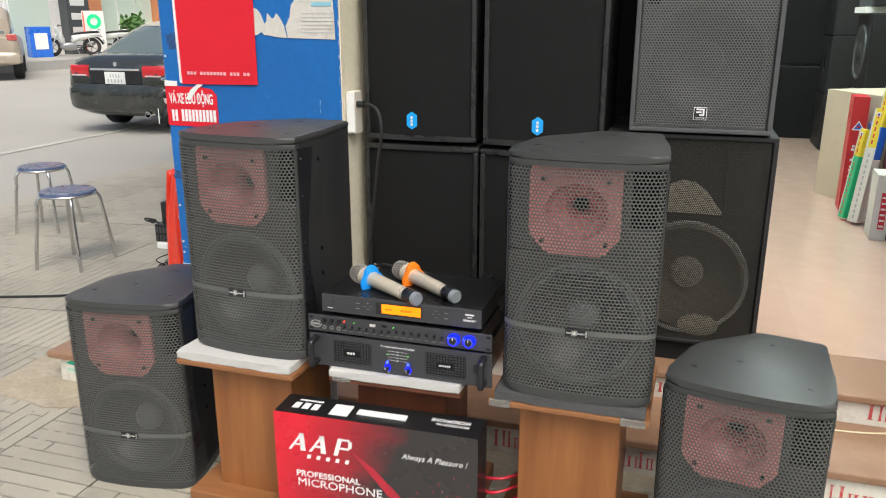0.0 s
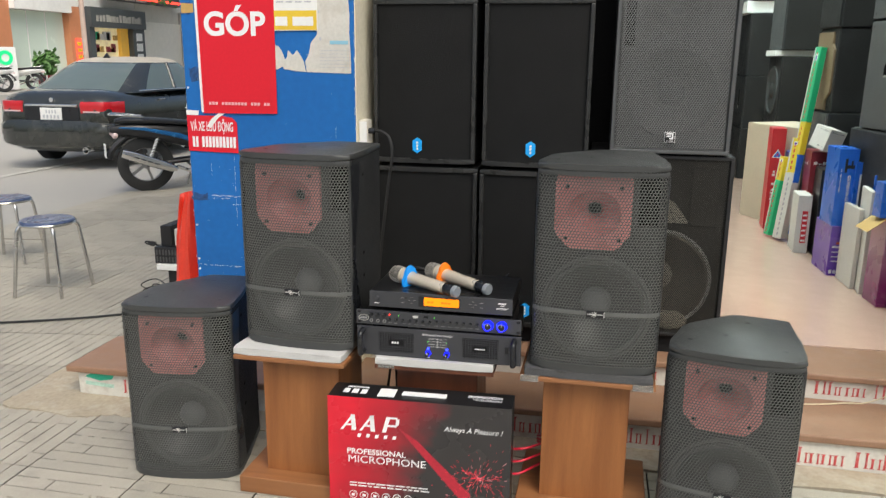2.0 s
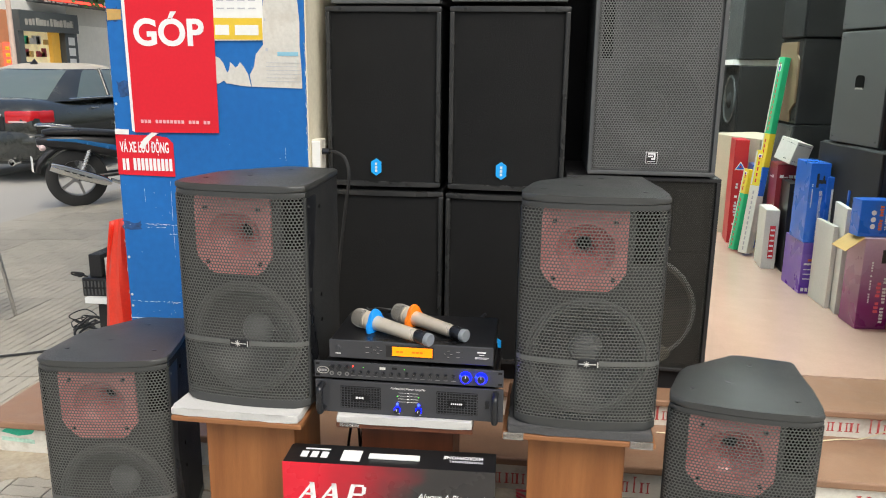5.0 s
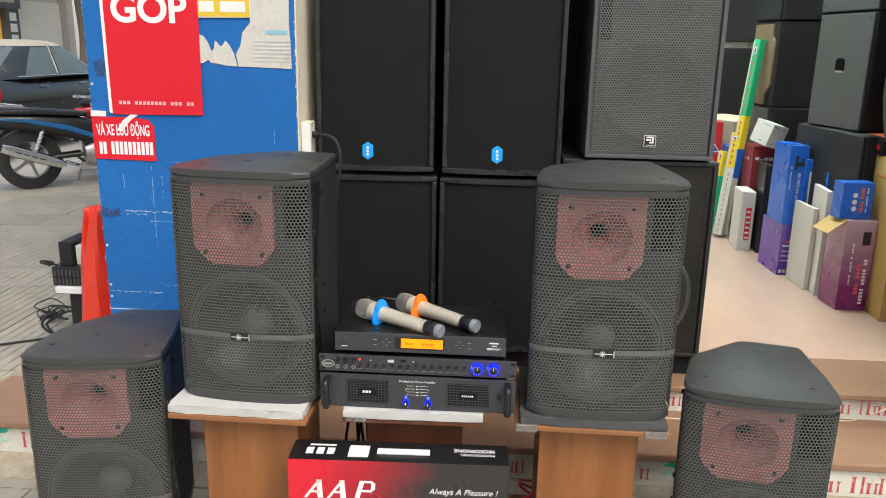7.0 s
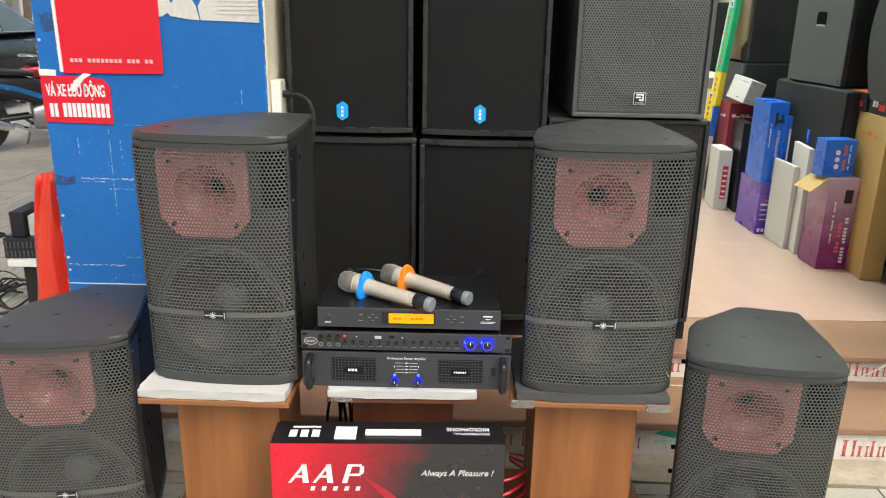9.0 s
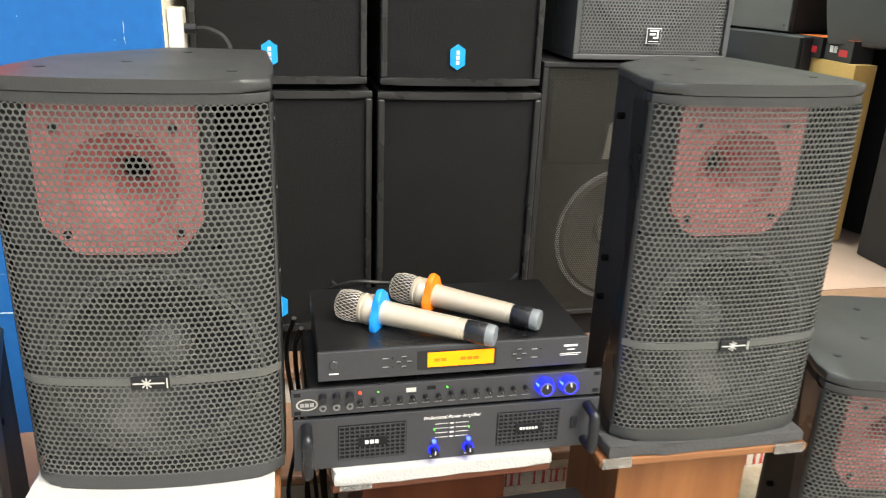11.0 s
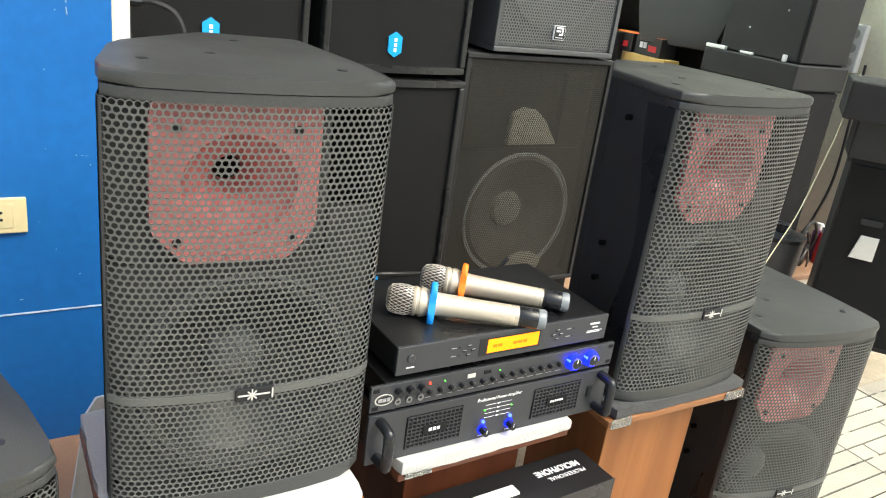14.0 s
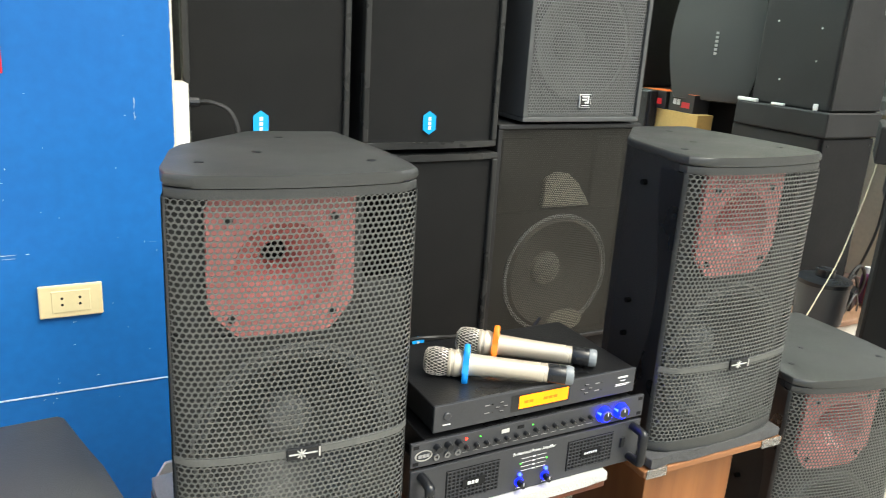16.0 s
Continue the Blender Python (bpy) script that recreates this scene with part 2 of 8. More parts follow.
def tube(points, r, n=8, closed=False, bm=None):
    """A round bar along a path, smoothed through its points."""
    bm = bm or bmesh.new()
    pts = [Vector(p) for p in points]
    prev = None
    rings = []
    for i, p in enumerate(pts):
        a = pts[i - 1] if i else (pts[-1] if closed else p)
        b = pts[(i + 1) % len(pts)] if (closed or i + 1 < len(pts)) else p
        d = (b - a).normalized()
        side = prev - d * prev.dot(d) if prev is not None else d.orthogonal()
        side.normalize()
        prev = side
        up = d.cross(side)
        rings.append([bm.verts.new(p + r * (math.cos(2 * math.pi * k / n) * side + math.sin(2 * math.pi * k / n) * up)) for k in range(n)])
    pairs = list(zip(rings, rings[1:])) + ([(rings[-1], rings[0])] if closed else [])
    for a, b in pairs:
        for k in range(n):
            bm.faces.new((a[k], a[(k + 1) % n], b[(k + 1) % n], b[k]))
    if not closed:
        bm.faces.new(rings[0][::-1])
        bm.faces.new(rings[-1])
    return bm


def curve_points(ctrl, steps=8):
    """Catmull-Rom through the control points."""
    c = [Vector(p) for p in ctrl]
    c = [2 * c[0] - c[1]] + c + [2 * c[-1] - c[-2]]
    out = []
    for i in range(1, len(c) - 2):
        for s in range(steps):
            t = s / steps
            out.append(0.5 * ((2 * c[i]) + (c[i + 1] - c[i - 1]) * t + (2 * c[i - 1] - 5 * c[i] + 4 * c[i + 1] - c[i + 2]) * t * t + (3 * c[i] - c[i - 1] - 3 * c[i + 1] + c[i + 2]) * t ** 3))
    out.append(c[-2])
    return out


def words(text, size, material, parent, m, name="lettering", label="", align="LEFT", width=0.0, shear=0.0, bold=0.0):
    """Printed words as a thin mesh, in x and y of the pose m."""
    cu = bpy.data.curves.new(name, "FONT")
    cu.body, cu.size, cu.align_x, cu.extrude, cu.shear, cu.offset = text, size, align, 0.0004, shear, bold
    cu.resolution_u = 3 if size < 0.05 else 8
    tmp = bpy.data.objects.new("tmp", cu)
    scene.collection.objects.link(tmp)
    bpy.context.view_layer.update()
    me = bpy.data.meshes.new_from_object(tmp.evaluated_get(bpy.context.evaluated_depsgraph_get()))
    bpy.data.objects.remove(tmp)
    xs = [v.co.x for v in me.vertices]
    if width and xs:
        k = width / (max(xs) - min(xs))
        for v in me.vertices:
            v.co.x *= k
    me.materials.clear()
    me.materials.append(material)
    ob = new(name, me)
    ob.parent = parent
    ob.matrix_basis = m
    return tagged(ob, label)


def bars(rects, material, parent, m, name="print", label=""):
    """Flat print: thin plates (x0, x1, y0, y1) in the plane of m, each one a part where it is large enough to see."""
    large = max(max(x1 - x0, y1 - y0) for x0, x1, y0, y1 in rects) >= 0.009
    groups = [[r] for r in rects] if large else [rects]
    for group in groups:
        bm = bmesh.new()
        for x0, x1, y0, y1 in group:
            block(bm, x0, x1, y0, y1, 0, 0.0006)
        ob = part(name, bm, material, parent, label, m)
    return ob


FACE = pose(0, 0, 0, 90, 0, 0)   # x right, y up, facing the front (-y)


def face_at(x, y, z, rz=0, ry=0):
    return pose(x, y, z) @ pose(0, 0, 0, 90, 0, rz) @ pose(0, 0, 0, 0, 0, ry)


def perforated(width, height, pitch, hole, bow, depth=0.0012, gaps=(), n=6, rise=0.866):
    """A sheet of hexagon cells with a hole in each; bow(x) sets it back. gaps: (z0, z1) bands without holes."""
    bm = bmesh.new()
    row_h = pitch * rise
    nx, nz = int(width / pitch), int(height / row_h)
    R = pitch / math.sqrt(3)
    x_off, z_off = -(nx - 0.5) * pitch / 2, (height - (nz - 1) * row_h) / 2
    rim = [((math.cos(radians(30 + 360 / n * k)), math.sin(radians(30 + 360 / n * k))), R if k % (n // 6) == 0 else pitch / 2) for k in range(n)]
    verts, faces = [], []
    for j in range(nz):
        for i in range(nx):
            cx, cz = x_off + i * pitch + (j % 2) * pitch / 2, z_off + j * row_h
            solid = any(a - row_h * 0.4 < cz < b + row_h * 0.4 for a, b in gaps)
            k0 = len(verts)
            for (dx, dz), rr in rim:
                verts.append((cx + rr * dx, bow(cx + rr * dx), cz + rr * dz * rise / 0.866))
            if solid:
                faces.append(tuple(range(k0, k0 + n)))
                continue
            for d in (0.0, depth):
                for (dx, dz), rr in rim:
                    verts.append((cx + hole * dx, bow(cx + hole * dx) + d, cz + hole * dz))
            for k in range(n):
                q = (k + 1) % n
                faces.append((k0 + k, k0 + q, k0 + n + q, k0 + n + k))
                faces.append((k0 + n + k, k0 + n + q, k0 + 2 * n + q, k0 + 2 * n + k))
    bm.free()
    me = bpy.data.meshes.new("grille")
    me.from_pydata(verts, [], faces)
    return me


# ---- ground and building ----
def ground_z(x):
    pts = [(-60, -0.16), (-9, -0.16), (-5.3, -0.12), (-3.3, -0.055), (-2.3, 0.0), (60, 0.0)]
    for (a, za), (b, zb) in zip(pts, pts[1:]):
        if a <= x <= b:
            return za + (zb - za) * (x - a) / (b - a)
    return 0.0


def make_ground():
    bm = bmesh.new()
    xs = [-400, -60, -9, -5.3, -5.1, -3.3, -2.3, 0, 60, 400]
    ys = [-400, -20, 0, 20, 60, 400]
    grid = [[bm.verts.new((x, y, ground_z(max(-60, min(60, x))) - 0.014)) for y in ys] for x in xs]
    for i in range(len(xs) - 1):
        for j in range(len(ys) - 1):
            f = bm.faces.new((grid[i][j], grid[i + 1][j], grid[i + 1][j + 1], grid[i][j + 1]))
            f.material_index = 0 if xs[i + 1] <= -5.1 else 1
    tagged(part("ground", bm, [ASPHALT, GROUT]), "pale dusty asphalt street and dirt bed of pavement", "ground", kind="structure")
    line = part("road_line", box(-7.45, -7.33, -30, 80, -0.008, -0.004), mat("worn_road_paint", (0.5, 0.49, 0.45), 0.8, vary=0.2, scale=2, dirt=(0.4, 0.385, 0.35), dirt_amount=0.9, dirt_scale=3))
    line.matrix_basis = pose(0, 0, ground_z(-7.4))
    tagged(line, "worn white line painted on the road", "road marking", kind="structure")


make_ground()

STEP_Y1, STEP_Y2, Z1, Z2 = 2.13, 2.43, 0.122, 0.225


def make_steps():
    tread = part("step_lower", box(-2.24, 6.0, STEP_Y1, STEP_Y2 + 0.05, 0.095, Z1, 0.006), GRANITE)
    tagged(tread, "brown granite slab of the lower entrance step", "step", kind="structure")
    tagged(part("step_lower_base", box(-2.2, 6.0, STEP_Y1 + 0.02, 7.5, -0.2, 0.094), RISER_WHITE), "white painted riser under the lower step", "step", kind="structure")
    up = part("step_upper", box(-1.05, 6.0, STEP_Y2 - 0.01, 2.73, 0.2, Z2, 0.006), GRANITE)
    tagged(up, "brown granite slab at the shop floor's edge", "step", kind="structure")
    tagged(part("step_upper_base", box(-1.05, 6.0, STEP_Y2 + 0.012, 8.6, 0.1, 0.199), RISER_WHITE), "white painted riser under the upper step", "step", kind="structure")


make_steps()


def make_floor():
    fl = part("floor", box(-1.05, 2.0, 2.731, 8.5, 0.2, 0.2195), FLOOR_GROUT)
    tagged(fl, "glossy pink beige tiled shop floor", "floor", kind="structure")
    me = finish("floor_tile", box(0.0, 0.4999, 0.0, 0.4999, 0, 0.0052), PINK_TILE)
    for i in range(6):
        for j in range(11):
            if -1.05 + i * 0.5 + 0.5 < 0.2:
                continue
            ob = new("floor_tile", me)
            ob.parent = fl
            ob.matrix_basis = pose(-1.05 + i * 0.5, 2.732 + j * 0.5, 0.2198)
    return fl


make_floor()


def make_building():
    # blue clad pillar with cream return
    p = part("pillar", box(-1.79, -1.108, 2.4, 2.9, 0.0, 3.4, 0.004), BLUE_PAINT)
    tagged(p, "scratched blue painted sheet metal pillar at the shop front", "pillar", kind="structure")
    tagged(part("pillar_return", box(-1.1078, -1.1035, 2.404, 2.9, 0.0, 3.4), CREAM), "cream plastered edge of the pillar", "pillar", kind="structure")
    tagged(part("wall_left", box(-1.79, -1.2, 2.9, 8.6, 0.0, 3.4), PLASTER), "plastered side wall of the shop", "wall", kind="structure")
    tagged(part("wall_back", box(-1.2, 2.2, 8.6, 8.8, 0.0, 3.4), PLASTER), "plastered rear wall of the shop", "wall", kind="structure")
    tagged(part("wall_right", box(1.95, 2.15, 2.45, 8.6, 0.0, 3.4), CREAM), "cream plastered right wall of the shop", "wall", kind="structure")
    tagged(part("ceiling", box(-1.79, 2.15, 2.4, 8.8, 3.4, 3.55), PLASTER), "off-white shop ceiling", "ceiling", kind="structure")
    tagged(part("wall_upper", box(-1.79, 6.0, 2.42, 8.8, 3.551, 9.0), CONCRETE), "plain upper storeys of the building", "wall", kind="structure")
    tagged(part("wall_next", box(2.151, 6.0, 2.45, 2.65, 0.0, 3.55), CONCRETE), "plain wall beside the shop", "wall", kind="structure")
    # interior fluorescent fittings
    for y in (3.6, 5.2, 6.8):
        t = thing("ceiling_light", 0.4, y, 3.36, 0, "white fluorescent tube fitting on the ceiling", "lamp", "shop ceiling lights")
        part("body", box(-0.62, 0.62, -0.03, 0.03, 0.0, 0.04, 0.004), PAPER, t)
        bm = rod(bmesh.new(), (-0.6, 0, -0.02), (0.6, 0, -0.02), 0.013)
        part("tube", bm, glow("tube_glow_%d" % (10 * y), (1.0, 0.97, 0.92), 18), t, "glowing fluorescent tube")
        lamp = new("lamp", bpy.data.lights.new("lamp", "AREA"))
        lamp.data.shape, lamp.data.size, lamp.data.size_y, lamp.data.energy, lamp.data.color = "RECTANGLE", 1.2, 0.08, 48, (0.86, 1.0, 1.0)
        lamp.matrix_world = pose(0.4, y, 3.32)


make_building()


# ---- loudspeakers on show ----
SPK_H = 0.577
# near-black colour painted in for the shade inside openings
VOID = mat("hole_shade_black", (0.003, 0.003, 0.003), 0.9, spec=0.1, vary=0.2, bump=0)


def bow(x):
    u = abs(x) / 0.172
    return 0.02 * u * u + 0.016 * u ** 16


SIDE = [(0.172, 0.07), (0.167, 0.17), (0.147, 0.355), (0.138, 0.366), (0.01, 0.375), (-0.012, 0.37), (-0.132, 0.245), (-0.15, 0.205), (-0.172, 0.07)]


def ring_plate(boundary, centre, inner, y0, y1, n=48):
    """An upright plate with an elliptical hole: boundary is a convex outline in x and z."""
    bm = bmesh.new()
    cx, cz = centre
    outer_p, inner_p = [], []
    m = len(boundary)
    for k in range(n):
        a = 2 * math.pi * k / n
        dx, dz = math.cos(a), math.sin(a)
        best = 1e9
        for i in range(m):
            (ax, az), (bx, bz) = boundary[i], boundary[(i + 1) % m]
            ex, ez = bx - ax, bz - az
            det = dx * ez - dz * ex
            if abs(det) < 1e-12:
                continue
            s = ((ax - cx) * ez - (az - cz) * ex) / det
            u = ((ax - cx) * dz - (az - cz) * dx) / det
            if s > 0 and -1e-6 <= u <= 1 + 1e-6:
                best = min(best, s)
        outer_p.append((cx + best * dx, cz + best * dz))
        inner_p.append((cx + inner[0] * dx, cz + inner[1] * dz))
    rings = [[bm.verts.new((x, y, z)) for x, z in pts] for pts, y in ((outer_p, y1), (outer_p, y0), (inner_p, y0), (inner_p, y1))]
    for a, b in zip(rings, rings[1:]):
        for k in range(n):
            bm.faces.new((a[k], a[(k + 1) % n], b[(k + 1) % n], b[k]))
    return bm


def front_arc(off=0.0, half=0.172, n=20):
    return [(-half + 2 * half * i / n, bow(-half + 2 * half * i / n) + off) for i in range(n + 1)]


def pa_speaker():
    t = thing("loudspeaker", 0, 0, 0)
    out = front_arc() + SIDE
    inner = [(x * 0.985, y) for x, y in SIDE]
    pocket = [(-0.168, 0.06), (-0.155, 0.06), (-0.155, 0.15), (0.155, 0.15), (0.155, 0.06), (0.168, 0.06)]
    part("cabinet", prism(pocket + inner, 0.02, SPK_H - 0.014, 0.0), BLACK, t)
    part("top_cap", prism(out, SPK_H - 0.0165, SPK_H, 0.006, seg=3), BLACK_CAP, t, "charcoal moulded top with rounded rim", smooth=True)
    part("top_frame", prism([(x * 0.993, y) for x, y in front_arc(0.0015)] + [(0.168, 0.06), (-0.168, 0.06)], SPK_H - 0.031, SPK_H - 0.0178, 0.001), BLACK_CAP, t, smooth=True)
    part("base_trim", prism(out, 0.0, 0.024, 0.006, seg=3), BLACK_CAP, t, "rounded charcoal bottom rim", smooth=True)
    g = new("grille", GRILLE_ME)
    g.parent = t
    g.matrix_basis = pose(0, 0, 0.023)
    tagged(g, "curved perforated steel grille with round holes")
    arc = front_arc(-0.0025)
    part("grille_band", prism(arc + [(x, y + 0.003) for x, y in arc[::-1]], 0.168, 0.179), GRILLE, t, "plain horizontal band across the grille", smooth=True)
    badge = part("badge", box(-0.024, 0.026, -0.0062, -0.002, 0.164, 0.183, 0.001), SATIN, t, "small black brand badge with silver mark")
    mark = bmesh.new()
    block(mark, -0.021, 0.02, -0.0072, -0.006, 0.1725, 0.1745)
    for k in range(4):
        block(mark, -0.008, 0.008, -0.0073, -0.006, -0.0008, 0.0008, m=pose(-0.003, 0, 0.1735) @ pose(0, 0, 0, 0, 45 * k, 0))
    block(mark, 0.0225, 0.0245, -0.0072, -0.006, 0.166, 0.181)
    part("mark", mark, SILVER, badge)
    # solid folded edges of the grille
    for sd in (-1, 1):
        fold = [(0.17 + 0.002 * k / 6, bow(0.17 + 0.002 * k / 6) - 0.0004) for k in range(7)] + [(0.1737, 0.044)]
        fold = fold + [(x - 0.0015, y + 0.0006) for x, y in fold[::-1]]
        part("grille_edge", prism([(sd * x, y) for x, y in fold][::sd], 0.024, SPK_H - 0.031), BLACK_CAP, t, smooth=True)
    # horn plate with flared mouth
    y0 = 0.034
    hx, hz = -0.017, 0.442
    chamfered = [(-0.122, 0.543), (-0.122, 0.388), (-0.082, 0.344), (0.046, 0.344), (0.08, 0.388), (0.08, 0.543)]
    part("horn_plate", ring_plate(chamfered, (hx, hz), (0.07, 0.064), y0, y0 + 0.011), HORN_RED, t, "dull red plastic horn plate behind the grille", smooth=True)
    part("horn_mouth", lathe(bmesh.new(), [(1.0, -0.001), (0.93, -0.01), (0.78, -0.022), (0.58, -0.034), (0.4, -0.048), (0.25, -0.09)], 36, pose(hx, y0, hz) @ pose(0, 0, 0, 90) @ Matrix.Diagonal((0.07, 0.064, 1, 1))), HORN_RED, t, smooth=True)
    # flat disc at the horn's end, its depth of shade put into the colour
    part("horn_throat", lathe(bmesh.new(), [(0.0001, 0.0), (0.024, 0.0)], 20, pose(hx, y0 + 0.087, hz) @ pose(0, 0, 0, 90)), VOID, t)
    for x, z in ((-0.092, 0.512), (0.05, 0.512), (-0.091, 0.373), (0.05, 0.373)):
        part("screw", rod(bmesh.new(), (x, y0 - 0.003, z), (x, y0 + 0.006, z), 0.0055, n=10), BAFFLE, t)
    # baffle and woofer
    wz = 0.174
    part("baffle", ring_plate([(-0.167, 0.0245), (0.167, 0.0245), (0.167, 0.343), (-0.167, 0.343)], (0.0, wz), (0.142, 0.142), 0.046, 0.06), BAFFLE_GREY, t, smooth=True)
    part("upper_baffle", ring_plate([(-0.167, 0.3435), (0.098, 0.3435), (0.098, SPK_H - 0.03), (-0.167, SPK_H - 0.03)], (hx, hz), (0.074, 0.067), 0.0515, 0.06), BAFFLE_GREY, t)
    wm = pose(0.0, 0.046, wz) @ pose(0, 0, 0, 90)
    part("woofer_ring", lathe(bmesh.new(), [(0.15, -0.001), (0.15, 0.006), (0.1445, 0.008), (0.14, 0.003), (0.136, 0.009), (0.128, 0.006), (0.123, -0.006)], 48, wm), WOOFER_RIM, t, smooth=True)
    cone = part("woofer_cone", lathe(bmesh.new(), [(0.125, -0.004), (0.112, -0.018), (0.085, -0.043), (0.055, -0.065), (0.034, -0.072)], 48, wm), CONE, t, "dark coated woofer cone", smooth=True)
    part("dust_cap", lathe(bmesh.new(), [(0.043, -0.068), (0.039, -0.052), (0.027, -0.041), (0.011, -0.0355), (0.0001, -0.035)], 24, wm), CAP_GREY, cone, smooth=True)
    part("port_sill", box(0.0985, 0.167, 0.0465, 0.06, 0.3435, 0.408, 0.001), BAFFLE_GREY, t)
    # solid block behind the port gap, coloured as the shade of its depth
    part("port_tunnel", box(0.0985, 0.154, 0.075, 0.145, 0.3435, SPK_H - 0.03), VOID, t, "near-black block that holds the shade inside the port")
    # side cheeks with a wavy rear edge
    for s in (-1, 1):
        pts = []
        for k in range(25):
            z = 0.026 + (SPK_H - 0.058) * k / 24
            w = 0.045 + 0.022 * math.cos(2 * math.pi * (k / 24 - 0.02)) + 0.008 * (1 if s > 0 else 0.5)
            pts.append((w, z))
        bm = bmesh.new()
        cols = []
        for w, z in pts:
            row = []
            for u in (0.0, 0.35, 1.0):
                yy = 0.04 + u * w
                xx = 0.1735 - max(0, yy - 0.075) * 0.06 if s > 0 else 0.1745 - (yy - 0.04) * 0.15
                row.append(bm.verts.new((s * xx, yy, z)))
            row.append(bm.verts.new((s * 0.164, 0.04 + w, z)))
            cols.append(row)
        for a, b in zip(cols, cols[1:]):
            for k in range(3):
                bm.faces.new((a[k], a[k + 1], b[k + 1], b[k]))
        part("side_trim", bm, SATIN, t, "satin black side cheek with a wavy edge", smooth=True)
        for z in (0.08, 0.31, 0.43, SPK_H - 0.055):
            part("screw", rod(bmesh.new(), (s * 0.168, 0.055, z), (s * (0.1752 if s > 0 else 0.17), 0.055, z), 0.003, n=8), RACK_GREY, t)
        for z in (0.2, 0.27, SPK_H - 0.07):
            # solid plugs, black as the shade in rigging holes
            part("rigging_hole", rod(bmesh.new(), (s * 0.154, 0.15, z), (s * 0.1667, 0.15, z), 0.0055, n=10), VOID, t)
    for x, y in ((-0.12, 0.1), (0.12, 0.09), (0.03, 0.3), (-0.03, 0.17)):
        part("top_insert", lathe(bmesh.new(), [(0.007, 0.0), (0.007, 0.0012), (0.004, 0.0016)], 12, pose(x, y, SPK_H - 0.0004), True), SATIN, t)
    return t


GRILLE_ME = perforated(0.343, SPK_H - 0.054, 0.0083, 0.0034, bow, n=12, rise=0.94)
GRILLE_ME.materials.append(GRILLE)
RACK_GREY = mat("dull_grey_screw", (0.12, 0.12, 0.12), 0.45, metal=0.5, vary=0.1, bump=0)
spk = pa_speaker()
SPK_LABEL = "black curved-grille loudspeaker with red horn"
spk.matrix_basis = pose(-1.069, 1.643, 0.478, 0, 0, -4)
tagged(spk, SPK_LABEL + ", on a foam-topped stand", "loudspeaker", "karaoke loudspeakers")
for x, y, z, r, where in ((-0.199, 1.635, 0.478, 0, ", on an orange-brown stand"), (-1.462, 1.638, 0.0, 8, ", standing on the pavement"), (0.165, 1.586, 0.0, -9, ", standing by the steps")):
    c = copy_thing(spk, pose(x, y, z, 0, 0, r))
    tagged(c, SPK_LABEL + where)


# ---- wooden stands ----
def stand(x, y, top, wood, tray, rz, label, depth=0.3, tx=0.0, tw=0.187):
    t = thing("display_stand", x, y, 0, rz, label, "stand", "wooden loudspeaker stands")
    part("base", box(-0.19, 0.19, 0.0, depth + 0.04, 0.0, 0.055, 0.004), VENEER_FLAT, t)
    part("column", box(-0.122, 0.122, 0.06, depth - 0.02, 0.055, top - 0.037, 0.002), wood, t)
    part("tray", box(tx - tw, tx + tw, 0.0, depth + 0.02, top - 0.037, top - 0.0225, 0.003), tray, t)
    return t


stand(-1.063, 1.603, 0.478, VENEER, VENEER_FLAT, -1, "orange-brown veneered wooden stand with a white foam topped tray", tx=-0.014, tw=0.174)
stand(-0.65, 1.655, 0.468, VENEER_SHADED, VENEER_SHADED, 1, "wooden stand carrying the amplifiers, its shade put into reddish-brown veneer", tw=0.176)
stand(-0.212, 1.632, 0.478, VENEER, VENEER_FLAT, -1, "orange-brown veneered wooden stand with taped tray corners")


def foam_sheet(x, y, w, d, z0, z1, rz, label, material=FOAM):
    bm = bmesh.new()
    n = 14
    rnd = random.Random(int(w * 1000))
    out = []
    for a, b in (((-w / 2, 0), (w / 2, 0)), ((w / 2, 0), (w / 2, d)), ((w / 2, d), (-w / 2, d)), ((-w / 2, d), (-w / 2, 0))):
        for k in range(n):
            u = k / n
            out.append((a[0] + (b[0] - a[0]) * u + rnd.uniform(-0.0025, 0.0025), a[1] + (b[1] - a[1]) * u + rnd.uniform(-0.0025, 0.0025)))
    ob = part("foam_sheet", prism(out, z0, z1, 0.004), material, smooth=True)
    ob.matrix_basis = pose(x, y, 0, 0, 0, rz)
    return tagged(ob, label, "foam sheet")


foam_sheet(-1.08, 1.606, 0.336, 0.325, 0.4565, 0.4775, -1, "white packing foam sheet lying on the stand")
foam_sheet(-0.65, 1.65, 0.346, 0.33, 0.4465, 0.4675, 1, "white packing foam sheet under the amplifier")
GREY_FOAM = mat("grey_foam", (0.07, 0.07, 0.072), 0.85, vary=0.2, fine=200, bump=0.2, dirt=(0.2, 0.2, 0.19), dirt_amount=0.5)
foam_sheet(-0.21, 1.634, 0.352, 0.31, 0.457, 0.4778, -1, "grey packing foam sheet under the loudspeaker", GREY_FOAM)


# ---- amplifiers ----
RACK = mat("dark_grey_anodised_panel", (0.06, 0.062, 0.07), 0.38, metal=0.4, vary=0.1, fine=300, bump=0.02)
RACK_TOP = mat("black_sheet_steel", (0.009, 0.009, 0.01), 0.32, metal=0.0, vary=0.15, fine=300, bump=0.1)
ALLOY_KNOB = mat("turned_aluminium_knob", (0.3, 0.3, 0.32), 0.3, metal=0.8, vary=0.08)
BLUE_LED = glow("blue_led", (0.001, 0.004, 1.0), 5)
